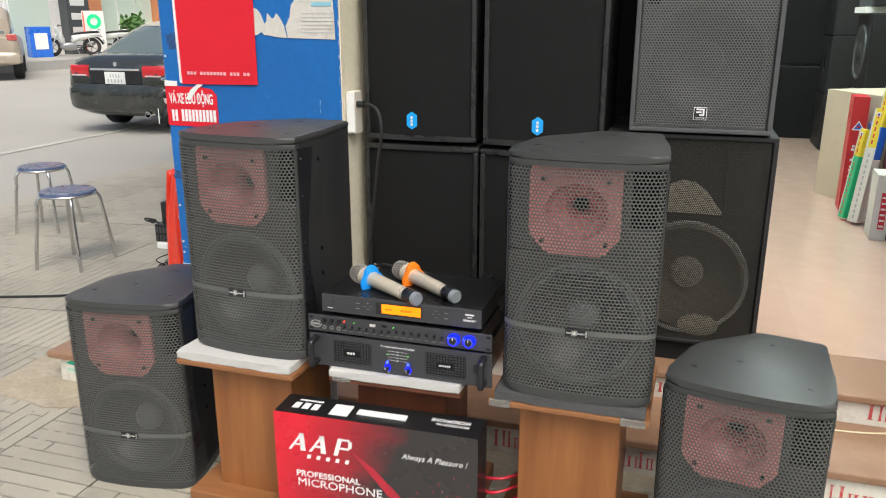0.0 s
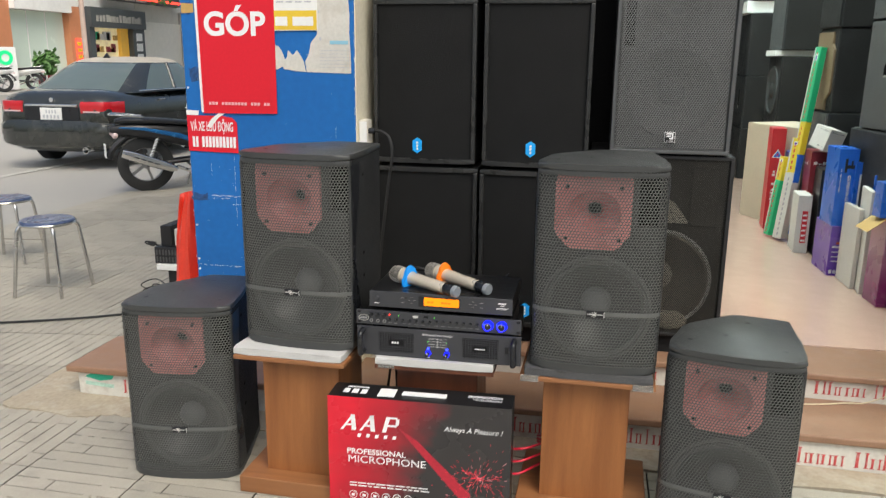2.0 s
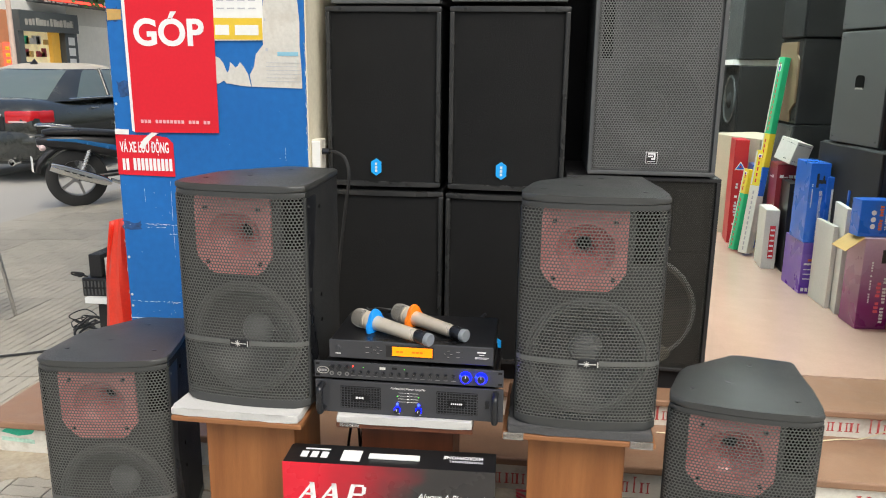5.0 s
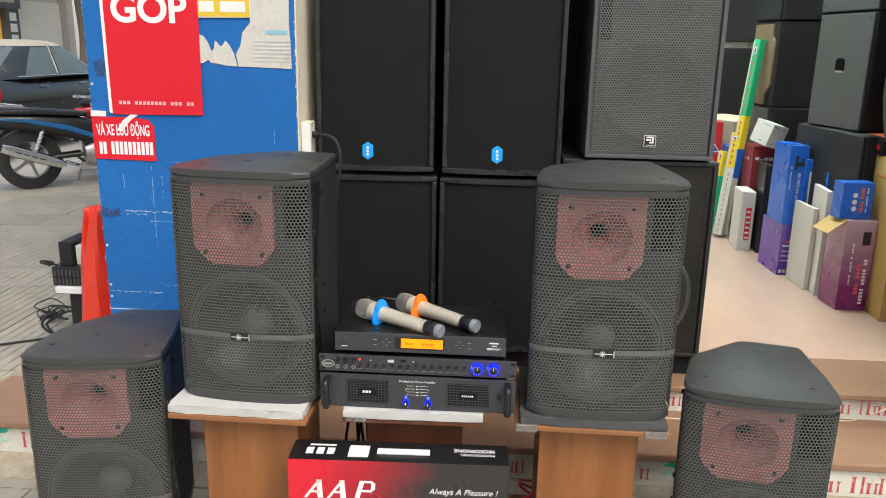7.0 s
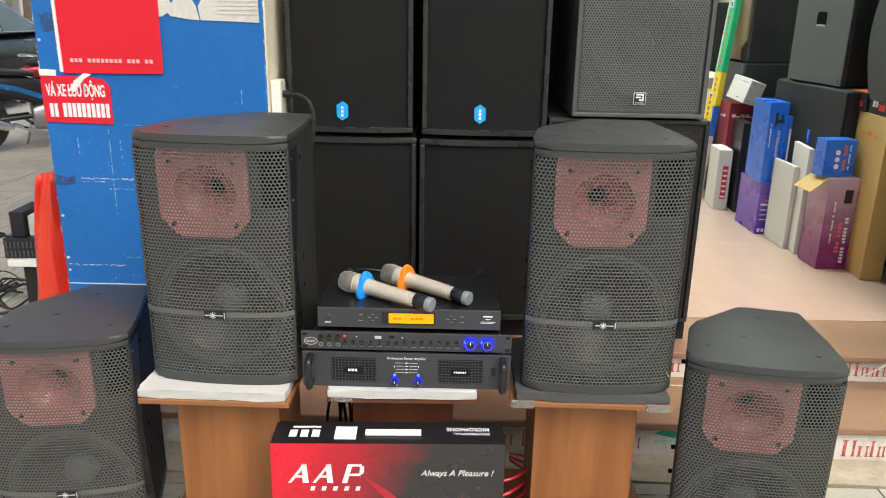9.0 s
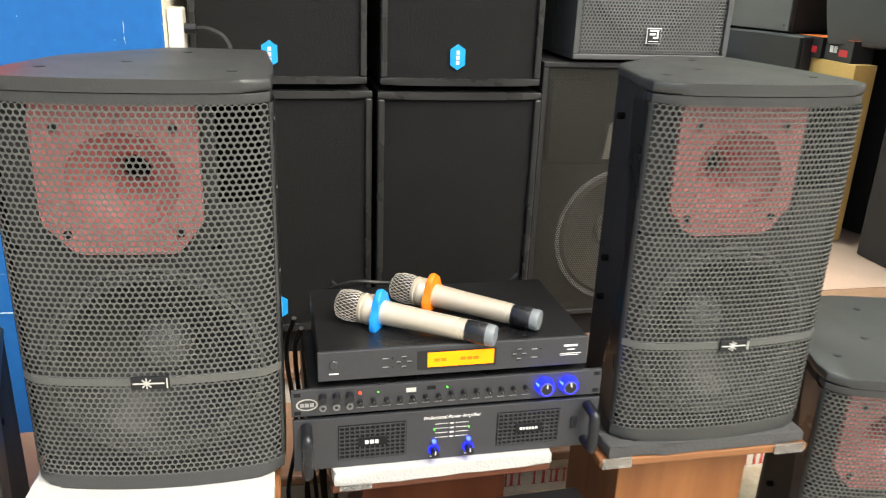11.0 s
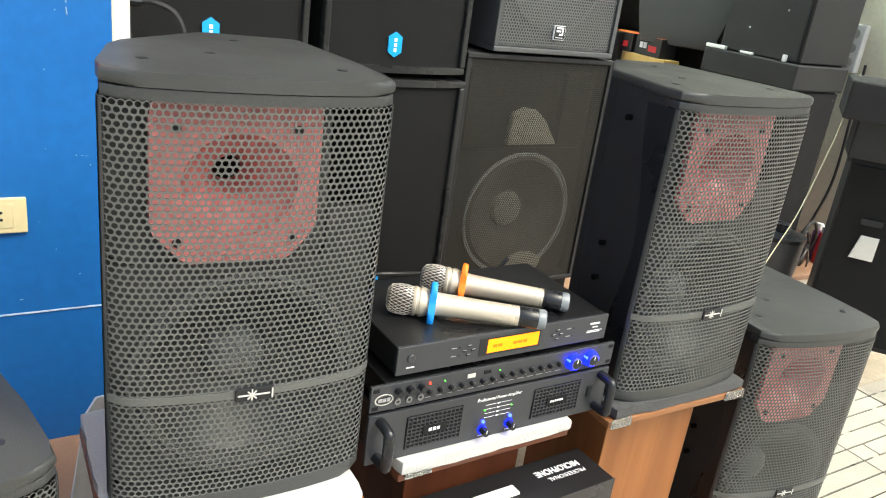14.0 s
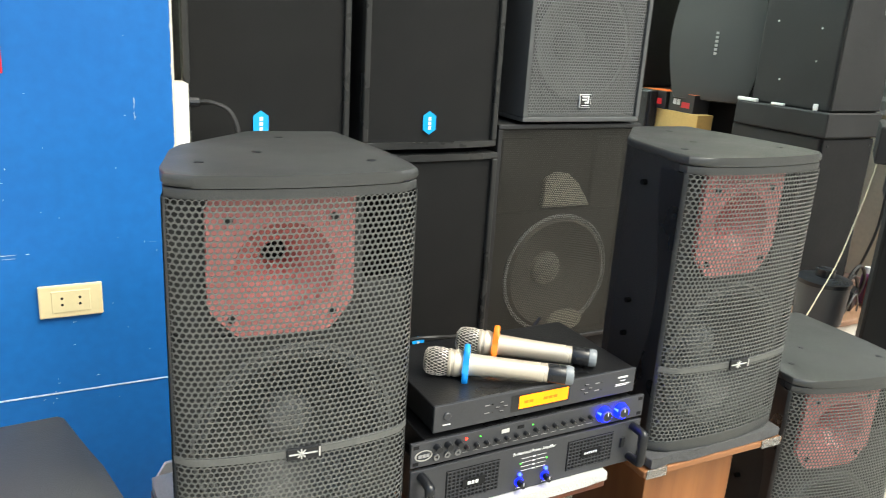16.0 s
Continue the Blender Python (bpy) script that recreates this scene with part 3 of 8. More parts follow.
BLUE_CORE = glow("bright_blue_led", (0.015, 0.03, 1.0), 10)
GREY_INK = mat("dull_grey_print", (0.3, 0.3, 0.3), 0.5, vary=0.08, bump=0)
FROST_DARK = mat("worn_jack_metal", (0.3, 0.3, 0.3), 0.4, metal=0.7, vary=0.1)
RED_LED = glow("red_led", (1.0, 0.02, 0.01), 4)
GREEN_LED = glow("green_led", (0.1, 0.9, 0.05), 1.2)
ORANGE_LCD = glow("orange_lcd", (1.0, 0.24, 0.0), 0.85)
LCD_INK = mat("lcd_dark_segment", (0.5, 0.12, 0.0), 0.5, vary=0.03, bump=0, emit=0.7)


def knob(parent, x, z, r, d, material, y=0.0, name="knob"):
    return part(name, rod(bmesh.new(), (x, y - d, z), (x, y, z), r * 0.9, r, 18), material, parent, smooth=True)


def power_amp():
    t = thing("power_amplifier", -0.64, 1.669, 0.4682, 0, "dark grey two-unit power amplifier with blue lights", "amplifier")
    part("chassis", box(-0.22, 0.22, 0.004, 0.3, 0.002, 0.086, 0.002), RACK_TOP, t)
    part("front_panel", box(-0.2415, 0.2415, -0.004, 0.0035, 0.0, 0.088, 0.0015), RACK, t)
    for s in (-1, 1):
        x = s * 0.222
        pts = curve_points([(x, -0.004, 0.012), (x, -0.03, 0.013), (x, -0.036, 0.02), (x, -0.036, 0.066), (x, -0.03, 0.074), (x, -0.004, 0.076)], 4)
        part("handle", tube(pts, 0.0085, 12), SATIN, t, "black bow handle", smooth=True)
        cx = -0.123 if s < 0 else 0.125
        vent = part("vent", box(cx - 0.052, cx + 0.052, -0.0048, -0.004, 0.014, 0.074), BAFFLE, t)
        bm = bmesh.new()
        for k in range(14):
            block(bm, cx - 0.05 + k * 0.0077 - 0.0008, cx - 0.05 + k * 0.0077 + 0.0008, -0.0068, -0.0046, 0.015, 0.073)
        for k in range(9):
            block(bm, cx - 0.051, cx + 0.051, -0.0066, -0.0047, 0.0165 + k * 0.0069 - 0.0008, 0.0165 + k * 0.0069 + 0.0008)
        part("vent_mesh", bm, RACK, vent)
        plate = part("plate", box(cx - 0.022, cx + 0.022, -0.0078, -0.0066, 0.037, 0.052), BAFFLE, vent)
        bars([(-0.012 + k * 0.0075, -0.0065 + k * 0.0075, 0.0005, 0.0065) for k in range(3)] if s < 0 else [(-0.015 + k * 0.005, -0.0116 + k * 0.005, 0.001, 0.0052) for k in range(6)], WHITE_INK, vent, face_at(cx, -0.0079, 0.041), "print")
    words("Professional Power Amplifier", 0.0085, WHITE_INK, t, face_at(0.0, -0.0042, 0.072), align="CENTER", width=0.09, shear=0.15)
    for k in range(4):
        bars([(-0.026, -0.006, 0, 0.0006), (0.006, 0.026, 0, 0.0006), (-0.003, 0.003, -0.001, 0.0012)], WHITE_INK, t, face_at(0.0, -0.0042, 0.063 - k * 0.008), "scale_print")
    for s in (-1, 1):
        x = s * 0.0275
        part("led", rod(bmesh.new(), (x, -0.0072, 0.033), (x, -0.004, 0.033), 0.003, n=14), BLUE_CORE, t, "bright blue indicator light")
        part("lit_collar", lathe(bmesh.new(), [(0.0084, 0), (0.0084, 0.002), (0.0069, 0.002), (0.0069, 0)], 20, face_at(x, -0.004, 0.018)), BLUE_LED, t, "blue lit collar of the knob")
        part("led", rod(bmesh.new(), (x, -0.0055, 0.054), (x, -0.004, 0.054), 0.0012, n=8), GREEN_LED, t)
        kn = knob(t, x, 0.018, 0.0068, 0.016, SATIN, -0.004)
        part("pointer", box(x - 0.0007, x + 0.0007, -0.0205, -0.0198, 0.018, 0.0245), WHITE_INK, kn)
        bars([(-0.006, 0.006, 0, 0.0012)], WHITE_INK, t, face_at(x, -0.0042, 0.0055), "print")
    part("power_switch", box(0.196, 0.206, -0.0075, -0.004, 0.036, 0.056, 0.001), SATIN, t)
    return t


def mixer_amp():
    t = thing("karaoke_mixer", -0.641, 1.668, 0.5625, 0, "dark grey one-unit karaoke mixer with blue lit knobs", "mixer")
    part("chassis", box(-0.215, 0.215, 0.004, 0.2, 0.001, 0.043, 0.002), RACK_TOP, t)
    part("front_panel", box(-0.2415, 0.2415, -0.003, 0.0035, 0.0, 0.044, 0.0012), RACK, t)
    for s in (-1, 1):
        for z in (0.007, 0.037):
            part("slot", box(s * 0.233 - 0.005, s * 0.233 + 0.005, -0.0036, -0.003, z - 0.003, z + 0.003, 0.0), BAFFLE, t)
    em = part("emblem", lathe(bmesh.new(), [(0.016, 0), (0.016, 0.001), (0.0135, 0.001), (0.0135, 0.0)], 24, face_at(-0.219, -0.003, 0.02) @ Matrix.Diagonal((1, 0.6, 1, 1))), CONCRETE, t)
    bars([(-0.01, -0.004, -0.003, 0.003), (-0.003, 0.003, -0.003, 0.003), (0.004, 0.01, -0.003, 0.003)], GREY_INK, em, face_at(-0.219, -0.0042, 0.02))
    for k in range(3):
        x = -0.196 + k * 0.0198
        knob(t, x, 0.031, 0.0062, 0.012, SATIN, -0.003)
        part("jack", lathe(bmesh.new(), [(0.0055, 0), (0.0055, 0.003), (0.0028, 0.003), (0.0028, 0.0004)], 16, face_at(x, -0.003, 0.013)), FROST_DARK, t)
    part("led", rod(bmesh.new(), (-0.141, -0.005, 0.034), (-0.141, -0.003, 0.034), 0.002, n=12), RED_LED, t, "red indicator light")
    for x in (-0.114, -0.009):
        part("led", rod(bmesh.new(), (x, -0.0045, 0.033), (x, -0.003, 0.033), 0.0012, n=10), GREEN_LED, t)
    part("usb_port", box(-0.072, -0.057, -0.004, -0.003, 0.029, 0.036), SILVER, t)
    part("usb_port", box(-0.04, -0.027, -0.004, -0.003, 0.031, 0.037), BAFFLE, t)
    for k in range(14):
        x = -0.141 + k * 0.0198
        kn = knob(t, x, 0.019 if k < 7 else 0.022, 0.0044, 0.009, SATIN, -0.003)
        part("pointer", box(x - 0.0003, x + 0.0003, -0.0145, -0.0138, 0.021, 0.024), FROST_DARK, kn)
        bars([(-0.006, 0.006, 0, 0.0009)], GREY_INK, t, face_at(x, -0.0032, 0.009), "print")
    for x in (0.147, 0.186):
        kn = knob(t, x, 0.022, 0.0115, 0.013, ALLOY_KNOB, -0.003)
        part("lit_ring", lathe(bmesh.new(), [(0.0152, 0), (0.0148, 0.003), (0.0128, 0.011), (0.0117, 0.011), (0.0117, 0)], 26, face_at(x, -0.003, 0.022)), BLUE_LED, kn, "glowing blue ring")
        part("led", rod(bmesh.new(), (x - 0.012, -0.012, 0.027), (x - 0.012, -0.003, 0.027), 0.0024, n=10), BLUE_CORE, kn, "bright spot of the lit ring")
        part("face", rod(bmesh.new(), (x, -0.0168, 0.022), (x, -0.016, 0.022), 0.009, n=20), SATIN, kn)
        part("pointer", box(x - 0.0008, x + 0.0008, -0.0174, -0.0167, 0.024, 0.031), WHITE_INK, kn)
    return t


def receiver():
    t = thing("wireless_receiver", -0.635, 1.672, 0.609, 0, "black wireless microphone receiver with orange display", "receiver")
    for x in (-0.17, 0.17):
        for y in (0.03, 0.2):
            part("foot", rod(bmesh.new(), (x, y, 0.0), (x, y, 0.008), 0.01, n=12), RUBBER, t)
    part("chassis", box(-0.2075, 0.2075, 0.003, 0.235, 0.008, 0.054, 0.002), RACK_TOP, t)
    part("front_panel", box(-0.2085, 0.2085, -0.004, 0.0025, 0.008, 0.0555, 0.0015), RACK, t)
    part("window", box(-0.062, 0.06, -0.0046, -0.004, 0.017, 0.048), SATIN, t)
    lcd = part("display", box(-0.046, 0.056, -0.0052, -0.0046, 0.021, 0.045), ORANGE_LCD, t, "glowing orange display")
    bars([(x, x + 0.008, 0, 0.005) for x in (-0.036, -0.026, 0.004, 0.014, 0.024)], LCD_INK, lcd, face_at(0, -0.0053, 0.03))
    part("power_button", lathe(bmesh.new(), [(0.0068, 0), (0.0068, 0.002), (0.0055, 0.003)], 18, face_at(-0.185, -0.004, 0.035), True), RACK, t)
    bars([(-0.007, 0.007, 0, 0.002)], WHITE_INK, t, face_at(-0.185, -0.0042, 0.019), "print")
    for s in (-1, 1):
        for k, (dx, dz) in enumerate(((0, 0.008), (0.008, 0.0), (0, -0.008), (-0.008, 0.0))):
            cx = 0.008 + s * 0.088 if s > 0 else -0.082
            part("button", box(cx + dx - 0.0025, cx + dx + 0.0025, -0.0058, -0.004, 0.032 + dz - 0.0015, 0.032 + dz + 0.0015), SATIN, t)
            bars([(-0.003, 0.003, 0, 0.0012)], GREY_INK, t, face_at(cx + dx, -0.006, 0.0335 + dz), "print")
        for dz in (0.0, 0.014):
            x = -0.108 if s < 0 else 0.122
            bars([(-0.006, 0.003, 0, 0.0014)], GREY_INK, t, face_at(x, -0.0042, 0.025 + dz), "print")
            part("led", rod(bmesh.new(), (x + 0.009, -0.005, 0.0255 + dz), (x + 0.009, -0.004, 0.0255 + dz), 0.0015, n=8), SATIN, t)
    bars([(-0.012, 0.01, 0.014, 0.0175), (-0.006, 0.006, 0.008, 0.0098), (-0.017, 0.017, 0.002, 0.003), (-0.017, 0.012, -0.001, 0.0004)], WHITE_INK, t, face_at(0.18, -0.0042, 0.026), "brand_print")
    for x in (-0.15, 0.15):
        part("antenna", tube([(x, 0.24, 0.035), (x, 0.25, 0.04), (x + 0.02 * (1 if x > 0 else -1), 0.252, 0.06)], 0.004), SATIN, t)
    return t


power_amp()
mixer_amp()
receiver()

CHAMPAGNE = mat("champagne_metal", (0.7, 0.62, 0.5), 0.3, metal=0.45, vary=0.06, bump=0.01)
MESH_METAL = mat("silver_wire_mesh", (0.07, 0.066, 0.06), 0.5, metal=0.8, vary=0.2, fine=900, bump=0.8)
BLUE_RUB = mat("blue_silicone", (0.01, 0.28, 0.85), 0.5, vary=0.05)
ORANGE_RUB = mat("orange_silicone", (0.95, 0.22, 0.01), 0.5, vary=0.05)
WIRE = mat("bright_steel_wire", (0.78, 0.74, 0.66), 0.35, metal=0.5, vary=0.05, bump=0)
FROST = mat("frosted_grey_plastic", (0.2, 0.22, 0.24), 0.4, vary=0.05)


def microphone(head, tail, z, ring, ring_name, label):
    a, b = Vector((*head, z)), Vector((*tail, z - 0.0075))
    L = (b - a).length
    t = thing("wireless_microphone", 0, 0, 0, 0, label, "microphone", "wireless microphones")
    t.matrix_basis = Matrix.Translation(a) @ (b - a).to_track_quat("Z", "Y").to_matrix().to_4x4()
    part("head", lathe(bmesh.new(), [(0.0001, -0.001), (0.0145, 0.0), (0.0215, 0.005), (0.0242, 0.014), (0.0245, 0.03), (0.0222, 0.042)], 28), MESH_METAL, t, "silver wire mesh head", smooth=True)
    wires = bmesh.new()
    for k in range(26):
        ang = 2 * math.pi * k / 26
        tube([(0.0248 * f * math.cos(ang + tw), 0.0248 * f * math.sin(ang + tw), zz) for f, zz, tw in ((0.2, -0.001, -0.2), (0.58, -0.0002, 0), (0.88, 0.005, 0.15), (0.99, 0.016, 0.4), (1.0, 0.03, 0.65), (0.9, 0.042, 0.9))], 0.0005, 4, bm=wires)
        tube([(0.0248 * f * math.cos(ang - tw), 0.0248 * f * math.sin(ang - tw), zz) for f, zz, tw in ((0.2, -0.001, -0.2), (0.58, -0.0002, 0), (0.88, 0.005, 0.15), (0.99, 0.016, 0.4), (1.0, 0.03, 0.65), (0.9, 0.042, 0.9))], 0.0005, 4, bm=wires)
    part("wire_mesh", wires, WIRE, t)
    part("collar", lathe(bmesh.new(), [(0.0235, 0.041), (0.0245, 0.043), (0.0245, 0.0465), (0.0228, 0.0475), (0.0228, 0.0515), (0.0245, 0.0525), (0.0245, 0.057), (0.022, 0.064)], 28), CHAMPAGNE, t, smooth=True)
    part("body", lathe(bmesh.new(), [(0.0215, 0.062), (0.019, 0.085), (0.0175, 0.14), (0.0165, L - 0.045)], 28), CHAMPAGNE, t, "champagne coloured tapered handle", smooth=True)
    part("battery_cap", lathe(bmesh.new(), [(0.0166, L - 0.045), (0.017, L - 0.044), (0.017, L - 0.014), (0.0165, L - 0.013)], 28), SATIN, t, "black end sleeve", smooth=True)
    part("end_cap", lathe(bmesh.new(), [(0.0166, L - 0.0135), (0.0168, L - 0.003), (0.015, L), (0.0001, L)], 28), FROST, t, smooth=True)
    out = []
    for k in range(48):
        ang = 2 * math.pi * k / 48
        rr = 0.0255 + 0.013 * abs(math.cos(1.5 * ang + 0.6)) ** 2
        out.append((rr * math.cos(ang), rr * math.sin(ang)))
    part("anti_roll_ring", prism(out, 0.067, 0.078, 0.0035), ring, t, ring_name, smooth=True)
    return t


microphone((-0.803, 1.79), (-0.582, 1.656), 0.688, BLUE_RUB, "blue rubber anti-roll ring", "champagne wireless microphone with blue ring, lying on the receiver")
microphone((-0.706, 1.85), (-0.498, 1.699), 0.688, ORANGE_RUB, "orange rubber anti-roll ring", "champagne wireless microphone with orange ring, lying on the receiver")


# ---- microphone carton ----
def carton_material():
    m = mat("printed_microphone_carton", (0.05, 0.05, 0.05), 0.28, vary=0.05, bump=0.005)
    t = m.node_tree
    n, l = t.nodes, t.links
    b = n["Principled BSDF"]
    co = n.new("ShaderNodeTexCoord")
    sp = n.new("ShaderNodeSeparateXYZ")
    l.new(co.outputs["Object"], sp.inputs[0])
    mr = n.new("ShaderNodeMapRange")
    mr.inputs["From Min"].default_value, mr.inputs["From Max"].default_value = -0.27, 0.06
    noise_t = n.new("ShaderNodeTexNoise")
    noise_t.inputs["Scale"].default_value = 5
    wob = n.new("ShaderNodeMath")
    wob.operation = "MULTIPLY_ADD"
    wob.inputs[1].default_value = 0.14
    l.new(noise_t.outputs["Fac"], wob.inputs[0])
    slant = n.new("ShaderNodeMath")
    slant.operation = "MULTIPLY_ADD"
    slant.inputs[1].default_value = -0.35
    l.new(sp.outputs["Z"], slant.inputs[0])
    l.new(sp.outputs["X"], slant.inputs[2])
    l.new(slant.outputs[0], wob.inputs[2])
    l.new(wob.outputs[0], mr.inputs["Value"])
    cr = n.new("ShaderNodeValToRGB")
    cr.color_ramp.elements[0].color = (0.66, 0.014, 0.035, 1)
    cr.color_ramp.elements[1].color = (0.035, 0.033, 0.034, 1)
    e = cr.color_ramp.elements.new(0.45)
    e.color = (0.4, 0.015, 0.03, 1)
    cr.color_ramp.elements[1].position, cr.color_ramp.elements[2].position = 0.4, 0.9
    l.new(mr.outputs["Result"], cr.inputs["Fac"])
    l.new(cr.outputs["Color"], b.inputs["Base Color"])
    return m


def carton():
    t = thing("microphone_carton", -0.676, 1.575, 0.0, 2.0, "red and black printed microphone carton standing upright", "carton")
    CART = carton_material()
    part("front", box(-0.267, 0.267, -0.0008, 0.0, 0.0, 0.373), CART, t, "glossy red to black printed front")
    part("body", box(-0.267, 0.267, 0.0002, 0.1, 0.0, 0.3715, 0.0015), mat("black_carton", (0.012, 0.012, 0.013), 0.35, vary=0.1, bump=0.01), t)
    RED_SPARK = mat("red_spark_print", (0.75, 0.03, 0.06), 0.4, vary=0.3, bump=0)
    PINK = mat("pale_pink_print", (0.85, 0.35, 0.38), 0.4, vary=0.2, bump=0)
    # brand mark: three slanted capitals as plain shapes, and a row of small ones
    for k in range(3):
        x = -0.222 + k * 0.056
        bm = bmesh.new()
        outline_sets = [((-0.008, 0.0), (0.0, 0.0), (0.036, 0.05), (0.028, 0.05)), ((0.026, 0.0), (0.04, 0.0), (0.036, 0.05), (0.024, 0.05)), ((0.006, 0.014), (0.032, 0.014), (0.032, 0.02), (0.01, 0.02))]
        if k == 2:
            outline_sets = [((0.004, 0.0), (0.016, 0.0), (0.03, 0.05), (0.018, 0.05)), ((0.026, 0.044), (0.05, 0.044), (0.05, 0.05), (0.026, 0.05)), ((0.044, 0.02), (0.054, 0.026), (0.056, 0.044), (0.046, 0.046)), ((0.018, 0.019), (0.046, 0.019), (0.05, 0.026), (0.02, 0.025))]
        for quad in outline_sets:
            bm.faces.new([bm.verts.new((x + px, pz, 0)) for px, pz in quad])
        part("brand_mark", bm, WHITE_INK, t, "", face_at(0, -0.0012, 0.27))
    for k in range(5):
        part("brand_mark", slab([(0, 0), (0.01, 0), (0.013, 0.011), (0.003, 0.011)], 0, 0.0006), WHITE_INK, t, "", pose(-0.18 + k * 0.026, -0.0014, 0.25))
    words("Always A Pleasure !", 0.022, WHITE_INK, t, face_at(0.075, -0.0011, 0.29), width=0.168, shear=0.3)
    words("PROFESSIONAL", 0.0235, WHITE_INK, t, face_at(-0.212, -0.0011, 0.196), width=0.175, bold=0.0004)
    words("MICROPHONE", 0.032, WHITE_INK, t, face_at(-0.21, -0.0011, 0.168), width=0.23)
    rnd = random.Random(5)
    for row in range(2):
        x = -0.205
        rects = []
        while x < 0.02:
            w = rnd.uniform(0.01, 0.028)
            rects.append((x, x + w, 0, 0.0035))
            x += w + 0.004
        bars(rects, WHITE_INK, t, face_at(0, -0.0011, 0.1 - row * 0.009), "small_print")
    for k in range(6):
        part("icon", lathe(bmesh.new(), [(0.0125, 0), (0.0125, 0.0006), (0.0108, 0.0006), (0.0108, 0)], 20, face_at(-0.195 + k * 0.033, -0.0008, 0.062)), WHITE_INK, t)
        bars([(-0.005, 0.005, -0.004, 0.004)], WHITE_INK, t, face_at(-0.195 + k * 0.033, -0.0011, 0.062), "icon_print")
    # beam and sparks
    beam = bmesh.new()
    vs = [beam.verts.new(p) for p in ((-0.06, 0.29, 0), (0.0, 0.25, 0), (0.155, 0.095, 0), (0.13, 0.07, 0))]
    beam.faces.new(vs)
    part("beam_print", beam, mat("red_beam_print", (0.42, 0.02, 0.04), 0.35, vary=0.25, bump=0), t, "", face_at(0, -0.0010, 0))
    for name, mt, count, spread in (("spark_print", RED_SPARK, 260, 0.05), ("spark_print", PINK, 60, 0.03)):
        sp = bmesh.new()
        for k in range(count):
            ang, rad = rnd.uniform(0, 6.283), abs(rnd.gauss(0, spread))
            cx, cz = 0.175 + rad * math.cos(ang) * 1.2, 0.15 + rad * math.sin(ang)
            if k % 3 == 0:
                cx, cz = 0.15 + rnd.gauss(0, 0.035), 0.06 + rnd.gauss(0, 0.03)
            if abs(cx) > 0.262 or not 0.005 < cz < 0.36:
                continue
            ln, wd = rnd.uniform(0.003, 0.013), rnd.uniform(0.0006, 0.0016)
            block(sp, -ln / 2, ln / 2, -wd / 2, wd / 2, 0, 0.0004, m=pose(cx, cz, rnd.uniform(0, 0.0003)) @ pose(0, 0, 0, 0, 0, math.degrees(ang)))
        part(name, sp, mt, t, "", face_at(0, -0.0012, 0))
    # top print
    TOPM = pose(0, 0, 0.3718)
    flip = TOPM @ pose(0, 0, 0, 0, 0, 180)
    bars([(-0.23 + k * 0.026, -0.212 + k * 0.026, 0.03, 0.06) for k in range(3)] + [(-0.225, -0.16, 0.07, 0.077)], WHITE_INK, t, TOPM, "brand_mark")
    bars([(-0.125, -0.075, 0.02, 0.075)], PAPER, t, TOPM, "sticker", "white paper sticker")
    part("carry_handle", box(-0.055, 0.075, 0.035, 0.058, 0.3718, 0.377, 0.0015), PAPER, t, "white plastic carry handle")
    words("PROFESSIONAL", 0.013, WHITE_INK, t, flip @ pose(-0.235, -0.05, 0), width=0.085)
    words("MICROPHONE", 0.02, WHITE_INK, t, flip @ pose(-0.235, -0.072, 0), width=0.1, bold=0.0005)
    return t


carton()


# ---- stacked cabinets in the shop ----
tagged(part("plinth", box(-1.03, 0.27, 2.53, 2.95, 0.2255, 0.3), BAFFLE), "low black plinth under the stacked cabinets", "plinth", kind="structure")


def cloth_cab(x, y, z, w, h, label, sticker=True, d=0.42, sx=0.0, group="cloth fronted stack"):
    t = thing("loudspeaker_cabinet", x, y, z, 0, label, "loudspeaker", group)
    part("body", box(-w / 2 + 0.004, w / 2 - 0.004, 0.03, d, 0.0, h, 0.006), CARPET, t)
    n, bowd = 10, 0.012
    arc = [(-w / 2 + w * k / n, 0.012 - bowd * (1 - (2 * k / n - 1) ** 2)) for k in range(n + 1)]
    rim = 0.016
    for name, z0, z1 in (("top_rail", h - 0.018, h - 0.001), ("bottom_rail", 0.001, 0.018)):
        part(name, prism(arc + [(w / 2, 0.034), (-w / 2, 0.034)], z0, z1, 0.004), RAIL, t, smooth=True)
    for s in (-1, 1):
        part("side_rail", box(s * w / 2 - rim / 2 - s * rim / 2, s * w / 2 + rim / 2 - s * rim / 2, 0.008, 0.034, 0.018, h - 0.018, 0.004), RAIL, t)
    inner = [(px * (1 - 2 * rim / w), py + 0.007) for px, py in arc]
    part("grille_cloth", prism(inner + [(w / 2 - rim, 0.032), (-w / 2 + rim, 0.032)], 0.018, h - 0.018), CLOTH, t, "flat black cloth covered front", smooth=True)
    if sticker:
        o = [(-0.018, 0.02), (-0.018, 0.056), (0.0, 0.068), (0.018, 0.056), (0.018, 0.02), (0.0, 0.008)]
        s = part("sticker", slab([(px + sx, pz + 0.03) for px, pz in o], 0.0035, 0.008), CYAN, t, "cyan hexagon brand sticker")
        bars([(-0.0165 + k * 0.012, -0.0075 + k * 0.012, -0.004, 0.004) for k in range(3)], WHITE_INK, s, face_at(sx, 0.003, 0.067) @ pose(0, 0, 0, 0, 0, -90))
    return t


